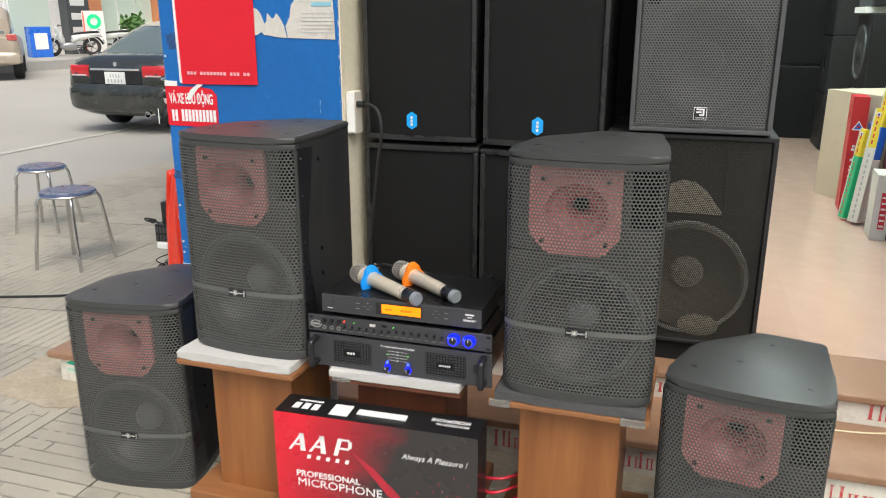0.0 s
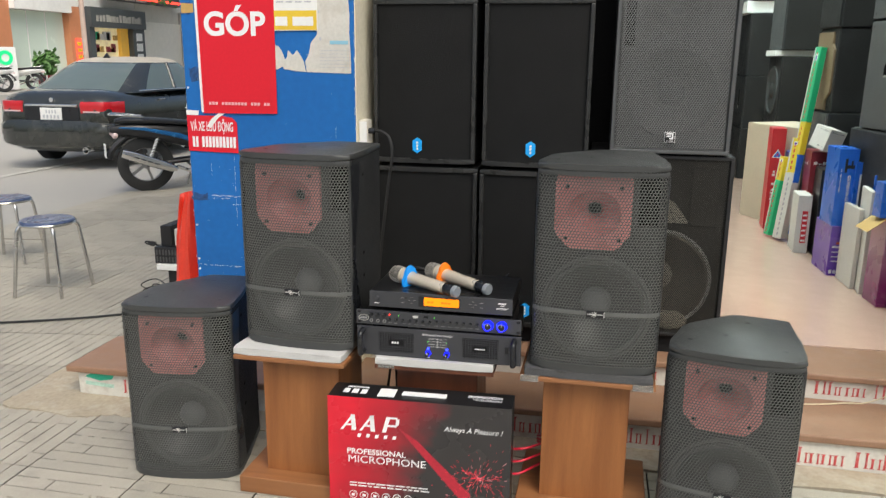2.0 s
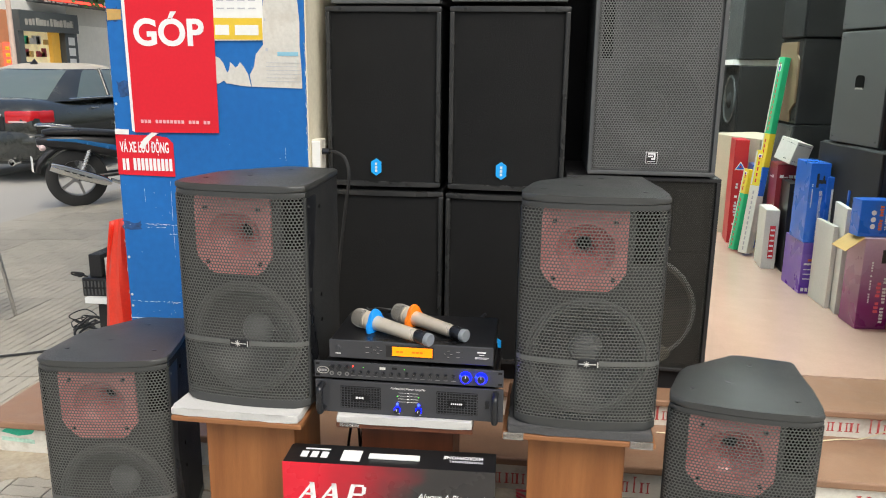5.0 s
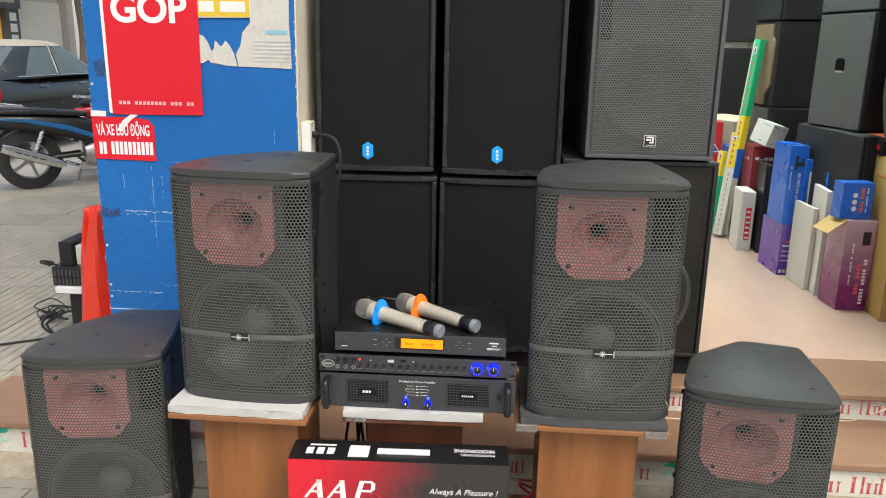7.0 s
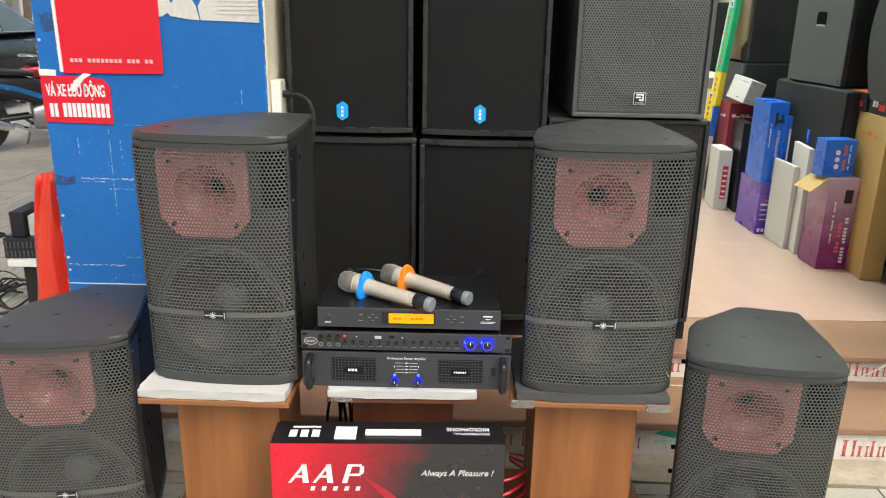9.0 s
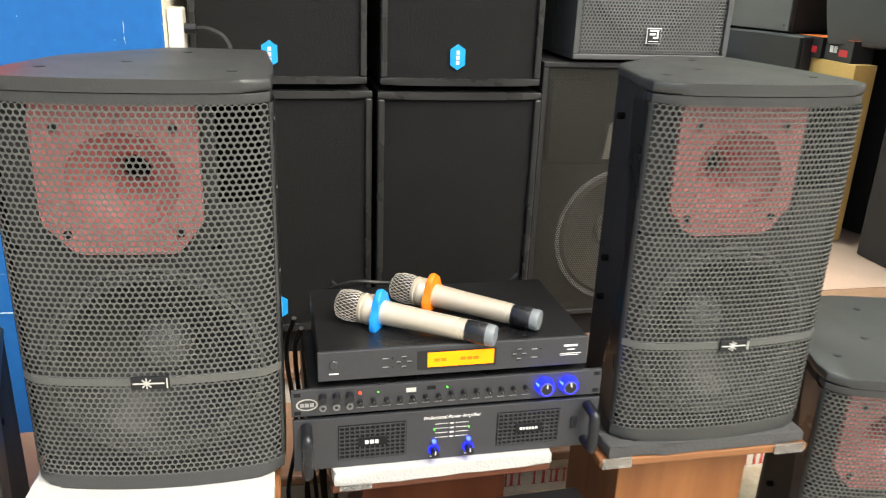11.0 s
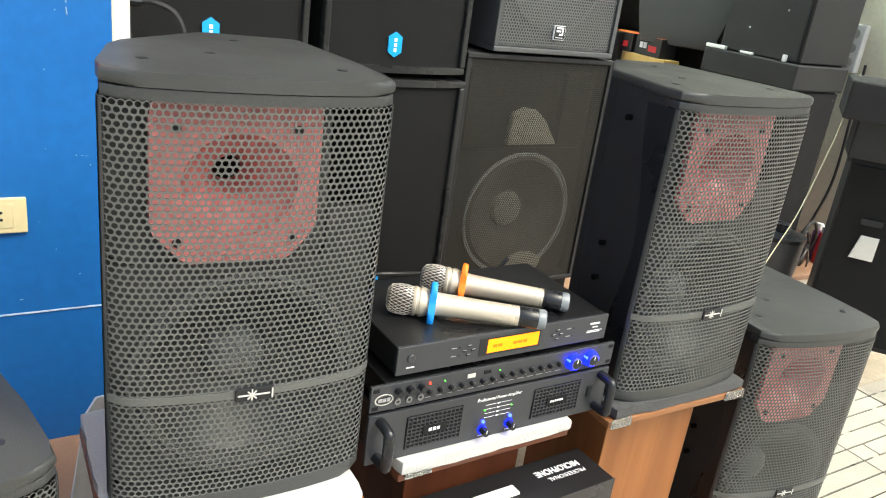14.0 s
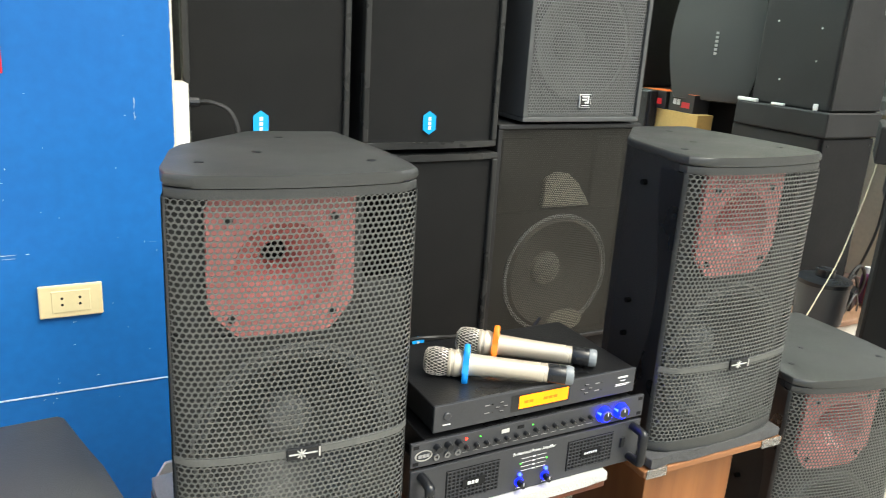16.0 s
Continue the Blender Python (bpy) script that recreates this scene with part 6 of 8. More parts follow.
socket_outlet()
sw = thing("switch_box", -1.087, 2.47, 0.95, 0, "white surface mounted switch box on the cream plaster", "switch")
part("body", box(-0.0165, 0.0165, -0.042, 0.02, 0.0, 0.142, 0.004), mat("aged_white_plastic", (0.62, 0.58, 0.5), 0.45, vary=0.06, bump=0.01), sw)
part("cover", box(-0.0145, 0.0145, -0.046, -0.042, 0.006, 0.136, 0.002), PAPER, sw)
pl = part("plug", rod(bmesh.new(), (0.0165, -0.022, 0.1), (0.04, -0.022, 0.1), 0.011, n=12), SATIN, sw)
cable("black_cable", [(-1.05, 2.448, 1.05), (-1.02, 2.435, 1.05), (-0.985, 2.42, 1.03), (-0.97, 2.41, 0.97), (-0.985, 2.41, 0.86), (-1.01, 2.41, 0.66), (-1.03, 2.42, 0.44), (-1.0, 2.4, 0.27), (-0.9, 2.3, 0.135)], 0.0055, CABLE, "black mains lead hanging from the switch box")
cable("black_cable", [(-0.86, 1.95, 0.476), (-0.82, 1.93, 0.63), (-0.78, 1.905, 0.672), (-0.72, 1.895, 0.675), (-0.6, 1.94, 0.64), (-0.52, 1.95, 0.6), (-0.44, 1.93, 0.52)], 0.0035, CABLE, "thin black cable behind the receiver")
# bundle of leads added so that the gap behind the amplifiers stays dark
for k in range(7):
    u = -0.87 + 0.012 * k
    cable("black_cable", [(u, 1.93, 0.6 - 0.02 * (k % 3)), (u - 0.015 + 0.004 * k, 1.985, 0.5), (u + 0.01 * math.sin(3 * k), 2.0 + 0.006 * k, 0.32), (u - 0.02 * math.cos(2 * k), 2.02, 0.15), (u + 0.02, 1.98 + 0.01 * k, 0.02), (u + 0.12 + 0.02 * k, 1.96, 0.008)], 0.0045, CABLE, "black lead added to darken the gap behind the amplifiers")
C_REDCAB = mat("red_cable", (0.6, 0.02, 0.05), 0.4, vary=0.05, bump=0)
for k in range(3):
    cable("red_cable", [(-0.48, 1.85, 0.1 + 0.01 * k), (-0.42, 1.72 + 0.01 * k, 0.1 + 0.035 * k), (-0.36, 1.75, 0.11 + 0.035 * k), (-0.31, 1.86, 0.1 + 0.03 * k), (-0.36, 1.98, 0.08 + 0.01 * k)], 0.004, C_REDCAB, "coil of red speaker cable beside the stand")
wp = part("white_board", slab([(-0.03, 0.0), (0.24, 0.0), (0.24, 0.41), (0.06, 0.4), (0.04, 0.37)], -0.004, 0.004), PAPER)
wp.matrix_basis = pose(-1.255, 2.06, 0.0) @ pose(0, 0, 0, -4, 0, 6)
tagged(wp, "white foam board leaning behind the stand", "board")


TAPE_CLEAR = mat("wrinkled_clear_tape", (0.6, 0.58, 0.54), 0.12, vary=0.3, scale=60, fine=150, bump=0.8)
TAPE_CLEAR.node_tree.nodes["Principled BSDF"].inputs["Transmission Weight"].default_value = 0.75


def clear_tape(x, y, z, w, h, rz):
    ob = part("clear_tape", box(-w / 2, w / 2, -0.0015, 0.0, 0.0, h, 0.0005), TAPE_CLEAR)
    ob.matrix_basis = pose(x, y, z, 0, 0, rz)
    tagged(ob, "crumpled clear tape on the tray's edge", "tape", "tape pieces")


for x, y, z, w, rz in ((-0.37, 1.633, 0.44, 0.05, -1), (-0.06, 1.6275, 0.44, 0.055, -1), (-0.79, 1.6505, 0.436, 0.05, 1)):
    clear_tape(x, y, z, w, 0.02, rz)


# ---- painted name on the risers: plain upright bars in the rhythm of its letters ----
FADED_RED = mat("faded_red_riser_paint", (0.5, 0.06, 0.06), 0.7, vary=0.3, scale=40, bump=0.02, dirt=(0.74, 0.52, 0.48), dirt_amount=0.9, dirt_scale=35)


def letter_bars(w, h, tall, twin):
    bm = bmesh.new()
    hh = h if tall else h * 0.66
    rows = [(0.0, w * 0.2, hh)]
    if twin:
        rows.append((w * 0.62, w * 0.75, h * 0.66 if tall < 2 else hh))
    for x0, x1, top in rows:
        block(bm, x0, x1, 0.0, top, 0, 0.0006)
        for z in (0.0, top - 0.0025):
            block(bm, x0 - 0.0035, x1 + 0.0035, z, z + 0.0025, 0, 0.0007)
    return bm


def riser_name(y, z, x0, h, scale, words_at=(0, 1, 2)):
    t = thing("riser_lettering", 0, y, z, 0, "faded red painted bars of a shop name on the white riser", "lettering", "names on the risers")
    x = x0
    # per letter: height class and whether it has a second stem
    for i, word in enumerate((((2, 1), (1, 1), (0, 0), (0, 1), (0, 1)), ((2, 0), (1, 1), (0, 1), (0, 1), (0, 1)), ((2, 1), (0, 1), (1, 1), (0, 0), (1, 0), (0, 1)))):
        for tall, twin in word:
            w = (0.041 if tall == 2 else 0.032) * scale if twin else 0.021 * scale
            if i in words_at:
                part("bar", letter_bars(w, h, tall, twin), FADED_RED, t, "", face_at(x, 0, 0))
            x += w
        x += 0.024 * scale
    return t


riser_name(STEP_Y1 + 0.019, 0.022, -0.5, 0.056, 1.05)
riser_name(STEP_Y1 + 0.019, 0.012, 0.26, 0.056, 1.18)
riser_name(STEP_Y1 + 0.019, 0.02, -2.0, 0.056, 1.05)
riser_name(STEP_Y2 + 0.011, 0.142, 0.61, 0.05, 1.12)
riser_name(STEP_Y2 + 0.011, 0.142, -0.12, 0.05, 1.12)
GREEN_INK = mat("faded_green_paint", (0.03, 0.4, 0.25), 0.6, vary=0.25, scale=30)
for x, w in ((-2.17, 0.13), (-1.3, 0.13), (0.095, 0.12)):
    gm = part("riser_emblem", slab([(0, 0.075), (w * 0.2, 0.09), (w, 0.09), (w * 0.9, 0.072), (w * 0.5, 0.062)], -0.0008, 0.0), GREEN_INK)
    gm.matrix_basis = pose(x, STEP_Y1 + 0.019, 0.0)
    tagged(gm, "green painted emblem on the white riser", "emblem")
    gb = part("riser_emblem", slab([(0, 0.042), (w * 0.95, 0.035), (w * 0.95, 0.05), (0, 0.057)], -0.0008, 0.0), mat("pale_green_paint", (0.4, 0.6, 0.5), 0.6, vary=0.3, scale=60))
    gb.matrix_basis = pose(x, STEP_Y1 + 0.019, 0.0)
    tagged(gb, "pale green painted line on the riser", "emblem")
rnd = random.Random(17)
edge = [(-2.425, 3.05), (-2.425, 2.42), (-2.43, 2.12), (-2.43, 1.98), (-2.05, 1.95), (-1.98, 1.99), (-1.75, 1.995), (-1.2, 2.0), (0.4, 2.01), (1.6, 2.0), (1.6, 2.15), (-2.18, 2.15), (-2.18, 3.05)]
fine = []
for (ax, ay), (bx, by) in zip(edge, edge[1:] + edge[:1]):
    for k in range(6):
        fine.append((ax + (bx - ax) * k / 6 + rnd.uniform(-0.012, 0.012), ay + (by - ay) * k / 6 + rnd.uniform(-0.012, 0.012)))
mort = part("mortar_patch", prism(fine, -0.012, 0.0025), mat("rough_mortar_patch", (0.36, 0.31, 0.23), 0.9, vary=0.2, scale=7, fine=60, bump=0.4, dirt=(0.5, 0.47, 0.4), dirt_amount=0.8, dirt_scale=6))
tagged(mort, "rough brown mortar patch in front of the step", "mortar", kind="structure")


# ---- stools ----
def stool(x, y, z, rz, label):
    t = thing("stool", x, y, z, rz, label, "stool", "steel stools on the pavement")
    BLUE_SEAT = mat("dark_blue_seat_%d" % rz, (0.07, 0.095, 0.18), 0.28, vary=0.12, scale=9)
    part("seat", lathe(bmesh.new(), [(0.0001, 0.425), (0.142, 0.425), (0.15, 0.432), (0.15, 0.44), (0.143, 0.447), (0.0001, 0.449)], 36), BLUE_SEAT, t, "round dark blue seat", smooth=True)
    part("rim", tube([(0.15 * math.cos(2 * math.pi * k / 32), 0.15 * math.sin(2 * math.pi * k / 32), 0.427) for k in range(32)], 0.008, 8, True), STEEL, t, smooth=True)
    for k in range(4):
        a = math.pi / 4 + k * math.pi / 2
        c, s = math.cos(a), math.sin(a)
        part("leg", tube(curve_points([(0.1 * c, 0.1 * s, 0.42), (0.14 * c, 0.14 * s, 0.418), (0.163 * c, 0.163 * s, 0.39), (0.172 * c, 0.172 * s, 0.33), (0.195 * c, 0.195 * s, 0.16), (0.215 * c, 0.215 * s, 0.0)], 5), 0.0105, 10), STEEL, t, "bent chromed tube leg", smooth=True)
    return t


stool(-3.35, 3.51, -0.06, 2, "chromed tube stool with round dark blue seat")
stool(-4.2, 4.2, -0.088, 12, "chromed tube stool with dark blue seat, by the kerb")


# ---- beside the pillar ----
RED_CLOTH = mat("bright_red_plastic_sheet", (0.8, 0.05, 0.025), 0.45, vary=0.1, scale=9, bump=0.05)
bm = bmesh.new()
cols = []
rnd = random.Random(8)
for i in range(13):
    u = i / 12
    col = []
    for j in range(17):
        v = j / 16
        x = -1.81 - (0.105 + 0.15 * v + 0.012 * math.sin(7 * v)) * (1 - u)
        yy = 2.52 + 0.02 * math.sin(9 * u + 3 * v) + 0.012 * math.sin(17 * u + v * 5) + 0.05 * v
        col.append(bm.verts.new((x if u < 1 else -1.8 - 0.01 * v, yy, 0.76 - 0.76 * v + 0.03 * u * (1 - v))))
    cols.append(col)
for a, b in zip(cols, cols[1:]):
    for j in range(16):
        bm.faces.new((a[j], b[j], b[j + 1], a[j + 1]))
rc = part("red_sheet", bm, RED_CLOTH, smooth=True)
rc.modifiers.new("thick", "SOLIDIFY").thickness = 0.003
tagged(rc, "bright red plastic sheet hanging beside the pillar", "plastic sheet")
gear = thing("black_amplifier", -2.22, 2.86, 0.34, 5, "black amplifier standing on a white board by the pillar", "amplifier")
part("body", box(-0.045, 0.2, 0.0, 0.3, 0.012, 0.093, 0.004), SATIN, gear)
for row in range(2):
    for k in range(14):
        part("fin", box(-0.035 + k * 0.0155, -0.029 + k * 0.0155, -0.005, 0.0, 0.02 + row * 0.035, 0.045 + row * 0.035), GREY_CAB, gear)
bx = part("black_box", box(-2.24, -2.185, 2.88, 3.05, 0.4335, 0.532, 0.003), CARPET)
tagged(bx, "small upright black box on the amplifier", "box")
wx = part("white_box", box(-2.18, -2.1, 2.9, 3.05, 0.4335, 0.515, 0.003), C_WHITE)
tagged(wx, "small white carton on the amplifier", "carton")
tl = part("black_cabinet", box(-2.03, -1.86, 2.68, 2.86, -0.02, 0.53, 0.006), CARPET)
tagged(tl, "tall narrow black cabinet behind the red sheet", "cabinet")
lump = bmesh.new()
bmesh.ops.create_icosphere(lump, subdivisions=3, radius=1.0)
rnd = random.Random(4)
for v in lump.verts:
    q = 1 + 0.12 * math.sin(5 * v.co.x + 3 * v.co.z) + 0.06 * math.sin(9 * v.co.y + 4 * v.co.x)
    v.co = Vector((v.co.x * 0.1 * q, v.co.y * 0.09 * q, max(0.0, 0.07 + v.co.z * 0.08 * q)))
bag = part("black_bag", lump, RUBBER, None, "", pose(-1.945, 2.76, 0.531), True)
tagged(bag, "crumpled black bag on the narrow cabinet", "bag")
wb = part("white_board", box(-2.25, -1.95, 2.84, 3.16, 0.325, 0.3515, 0.003), PAPER)
tagged(wb, "white foam board under the black amplifier", "board")
bs = part("black_cabinet", box(-2.21, -1.95, 2.87, 3.15, -0.02, 0.3245, 0.006), CARPET)
tagged(bs, "black cabinet on the pavement behind the pillar", "cabinet")
cable("black_cable", [(-2.5, 3.2, 0.0), (-2.56, 3.26, 0.03), (-2.48, 3.32, 0.07), (-2.4, 3.25, 0.06), (-2.45, 3.15, 0.02), (-2.55, 3.2, 0.05), (-2.5, 3.3, 0.1), (-2.38, 3.3, 0.05), (-2.42, 3.18, 0.01), (-2.62, 3.1, -0.01), (-2.9, 2.98, -0.02), (-3.3, 2.9, -0.045), (-4.0, 2.75, -0.07)], 0.006, CABLE, "tangle of black cable trailing over the pavement")
cable("black_cable", [(-2.27, 2.86, 0.44), (-2.3, 2.85, 0.45), (-2.285, 2.83, 0.465), (-2.25, 2.85, 0.455), (-2.275, 2.86, 0.438), (-2.3, 2.87, 0.45), (-2.24, 2.86, 0.44)], 0.004, CABLE, "small bundle of black cable on the amplifier")


rnd = random.Random(23)
for k in range(4):
    loop = [(-2.6 + rnd.gauss(0, 0.04), 3.4 + rnd.gauss(0, 0.045), 0.01 + abs(rnd.gauss(0, 0.03))) for q in range(9)]
    cable("black_cable", loop, 0.003, CABLE, "thin black cord in a loose tangle on the pavement")


# ---- street ----
CAR_PAINT = mat("dusty_black_car_paint", (0.03, 0.033, 0.03), 0.2, metal=0.2, vary=0.15, bump=0.0, coat=0.8, dirt=(0.2, 0.185, 0.155), dirt_amount=0.35, dirt_scale=1.5)
CAR_GLASS = mat("dark_car_glass", (0.13, 0.165, 0.155), 0.05, vary=0.05, bump=0, spec=0.8, dirt=(0.2, 0.19, 0.17), dirt_amount=0.25, dirt_scale=2)
CHROME = mat("chrome", (0.75, 0.75, 0.75), 0.12, metal=1.0, vary=0.04, bump=0)
TAIL_RED = mat("red_tail_lamp", (0.55, 0.012, 0.02), 0.12, vary=0.1, bump=0, coat=0.6)
CLEAR_LAMP = mat("pale_lamp_lens", (0.65, 0.5, 0.5), 0.15, vary=0.05, bump=0)
DUST_ROOF = mat("dust_covered_roof", (0.5, 0.45, 0.37), 0.6, vary=0.1, scale=2)
TYRE = mat("tyre_rubber", (0.025, 0.025, 0.025), 0.8, vary=0.2, fine=80, bump=0.2)
ALLOY = mat("alloy_wheel", (0.4, 0.4, 0.4), 0.35, metal=0.8, vary=0.08)


def loft(stations, n=28, power=4.5):
    """Super-elliptic sections (y, half width, z0, z1) joined into a closed body."""
    bm = bmesh.new()
    rings = []
    for y, hw, z0, z1 in stations:
        ring = []
        for k in range(n):
            a = 2 * math.pi * k / n
            c, s = math.cos(a), math.sin(a)
            px = math.copysign(abs(c) ** (2 / power), c) * hw
            pz = (z0 + z1) / 2 + math.copysign(abs(s) ** (2 / power), s) * (z1 - z0) / 2
            ring.append(bm.verts.new((px, y, pz)))
        rings.append(ring)
    for a, b in zip(rings, rings[1:]):
        for k in range(n):
            bm.faces.new((a[k], a[(k + 1) % n], b[(k + 1) % n], b[k]))
    bm.faces.new(rings[0][::-1])
    bm.faces.new(rings[-1])
    return bm


def quad_shell(points, thick=0.01):
    bm = bmesh.new()
    f = bm.faces.new([bm.verts.new(p) for p in points])
    f.normal_update()
    n = f.normal.copy()
    r = bmesh.ops.extrude_face_region(bm, geom=[f])
    bmesh.ops.translate(bm, vec=-n * thick, verts=[g for g in r["geom"] if isinstance(g, bmesh.types.BMVert)])
    return bm


def wheel(parent, x, y, r, w=0.2, spokes=7):
    m = pose(x, y, r) @ pose(0, 0, 0, 0, 90, 0)
    wl = part("wheel", lathe(bmesh.new(), [(r * 0.62, -w / 2), (r * 0.92, -w / 2), (r, -w * 0.36), (r, w * 0.36), (r * 0.92, w / 2), (r * 0.62, w / 2)], 36, m), TYRE, parent, "black rubber tyre", smooth=True)
    part("rim", lathe(bmesh.new(), [(r * 0.64, -w * 0.42), (r * 0.6, -w * 0.3), (r * 0.6, w * 0.3), (r * 0.64, w * 0.42)], 36, m), ALLOY, wl, smooth=True)
    for k in range(spokes):
        bm = block(bmesh.new(), -0.012, 0.012, r * 0.1, r * 0.62, w * 0.22, w * 0.34, m=pose(0, 0, 0, 0, 0, 360 * k / spokes))
        block(bm, -0.012, 0.012, r * 0.1, r * 0.62, -w * 0.34, -w * 0.22, m=pose(0, 0, 0, 0, 0, 360 * k / spokes))
        bmesh.ops.transform(bm, matrix=m, verts=bm.verts)
        part("spoke", bm, ALLOY, wl)
    part("hub", rod(bmesh.new(), (x - w * 0.36, y, r), (x + w * 0.36, y, r), r * 0.16, n=16), ALLOY, wl, smooth=True)
    return wl


def sedan():
    t = thing("car", -7.15, 8.58, ground_z(-7.4), 1.8, "dusty black saloon car parked at the kerb", "car")
    part("body", loft([(0.0, 0.72, 0.34, 0.86), (0.05, 0.82, 0.27, 0.96), (0.16, 0.87, 0.22, 1.03), (0.4, 0.89, 0.2, 1.06), (1.0, 0.895, 0.2, 1.04), (3.2, 0.89, 0.2, 1.0), (3.9, 0.87, 0.22, 0.92), (4.3, 0.8, 0.25, 0.8), (4.45, 0.66, 0.32, 0.68)]), CAR_PAINT, t, smooth=True)
    # greenhouse: one rounded shell, its panes cut along the same surface
    levels = [(1.0, 0.36, 3.42, 0.85), (1.06, 0.48, 3.3, 0.83), (1.2, 0.78, 2.98, 0.765), (1.33, 1.08, 2.72, 0.695), (1.41, 1.3, 2.56, 0.645), (1.455, 1.5, 2.42, 0.59), (1.48, 1.7, 2.28, 0.48), (1.492, 1.85, 2.15, 0.3)]

    def shell_at(zf):
        i = min(int(zf), len(levels) - 2)
        f = zf - i
        return [p + (q - p) * f for p, q in zip(levels[i], levels[i + 1])]
    count, steps = 120, 42
    shell = []
    for j in range(steps + 1):
        z, y0, y1, hw = shell_at(j / steps * (len(levels) - 1))
        ring = []
        for k in range(count):
            a = 2 * math.pi * k / count
            c, sn = math.cos(a), math.sin(a)
            ring.append(((math.copysign(abs(c) ** 0.4, c) * hw), (y0 + y1) / 2 + math.copysign(abs(sn) ** 0.45, sn) * (y1 - y0) / 2, z))
        shell.append(ring)

    def region(j, k):
        z = (shell[j][k][2] + shell[j + 1][k][2]) / 2
        a = (k + 0.5) / count * 360
        if z > 1.405:
            return "roof"
        if 1.035 < z < 1.395:
            if abs(a - 270) < 36:
                return "rear_window"
            if abs(a - 90) < 36:
                return "windscreen"
            b = a if a < 180 else a - 360
            for side, mid in ((1, 0), (-1, 180)):
                d = (b - mid) * side if side > 0 else (180 - a)
                if -18 < d < -1.2 or 1.2 < d < 20:
                    return ("rear_" if d < 0 else "front_") + ("right" if side > 0 else "left")
        return "pillars"
    faces = collections.defaultdict(list)
    for j in range(steps):
        for k in range(count):
            faces[region(j, k)].append((shell[j][k], shell[j][(k + 1) % count], shell[j + 1][(k + 1) % count], shell[j + 1][k]))
    faces["roof"].append(tuple(shell[-1]))
    for key, quads in faces.items():
        gb = bmesh.new()
        seen = {}
        for q in quads:
            vs = []
            for p in q:
                p = tuple(round(c, 6) for c in p)
                if p not in seen:
                    seen[p] = gb.verts.new(p)
                vs.append(seen[p])
            gb.faces.new(vs)
        if key == "roof":
            part("roof", gb, DUST_ROOF, t, "roof covered with pale dust", smooth=True)
        elif key == "pillars":
            part("cabin", gb, CAR_PAINT, t, smooth=True)
        else:
            part(key if "w" in key else "side_window", gb, CAR_GLASS, t, smooth=True)
    for s in (-1, 1):
        part("window_pillar", rod(bmesh.new(), (s * 0.843, 1.82, 1.03), (s * 0.655, 1.95, 1.405), 0.035, 0.03, 10), CAR_PAINT, t, smooth=True)
        part("window_trim", tube([(s * 0.885, 0.75, 1.035), (s * 0.893, 1.5, 1.035), (s * 0.888, 3.0, 1.01)], 0.009), CHROME, t)
        part("tail_lamp", prism([(s * px, py) for px, py in ((0.44, -0.006), (0.7, 0.002), (0.795, 0.045), (0.866, 0.15), (0.892, 0.34), (0.87, 0.35), (0.7, 0.17), (0.44, 0.14))], 0.75, 0.91, 0.02), TAIL_RED, t, "red tail lamp", None, True)
        part("lamp_lens", box(s * 0.6 - 0.12, s * 0.6 + 0.12, -0.012, 0.02, 0.765, 0.785, 0.003), CLEAR_LAMP, t)
        wheel(t, s * 0.78, 0.98, 0.315)
        wheel(t, s * 0.78, 3.62, 0.315)
        for y in (1.35, 2.45):
            part("door_handle", box(s * 0.885 - 0.012, s * 0.885 + 0.02, y - 0.09, y + 0.09, 0.885, 0.905, 0.006), CHROME, t)
    part("bumper", loft([(-0.05, 0.6, 0.34, 0.6), (-0.02, 0.78, 0.3, 0.66), (0.08, 0.885, 0.27, 0.68), (0.3, 0.895, 0.24, 0.66)], power=5), CAR_PAINT, t, smooth=True)
    part("plate_recess", box(-0.42, 0.42, -0.012, 0.03, 0.66, 0.84, 0.01), SATIN, t)
    part("chrome_bar", box(-0.4, 0.4, -0.022, 0.0, 0.84, 0.872, 0.006), CHROME, t, "chrome trim bar")
    plate = part("number_plate", box(-0.165, 0.165, -0.026, -0.014, 0.665, 0.825, 0.004), PAPER, t, "white number plate with dark bars")
    bars([(-0.075 + k * 0.045, -0.055 + k * 0.045, 0.75, 0.795) for k in range(4)] + [(-0.125 + k * 0.055, -0.098 + k * 0.055, 0.685, 0.73) for k in range(5)], GREY_INK, plate, face_at(0, -0.0265, 0))
    part("emblem", rod(bmesh.new(), (0, 0.005, 0.925), (0, 0.03, 0.925), 0.03, n=20), CHROME, t)
    part("exhaust", lathe(bmesh.new(), [(0.045, 0), (0.045, 0.12), (0.037, 0.12), (0.035, 0.02)], 20, pose(0.5, 0.06, 0.27) @ pose(0, 0, 0, 90)), CHROME, t)
    t.matrix_basis = t.matrix_basis @ Matrix.Diagonal((0.93, 0.965, 0.965, 1))
    part("antenna", loft([(1.3, 0.01, 1.47, 1.48), (1.4, 0.02, 1.47, 1.55), (1.46, 0.015, 1.47, 1.49)], 8, 2), SATIN, t)
    part("badge", box(0.46, 0.56, 0.012, 0.03, 0.72, 0.75), CHROME, t)
    return t


sedan()


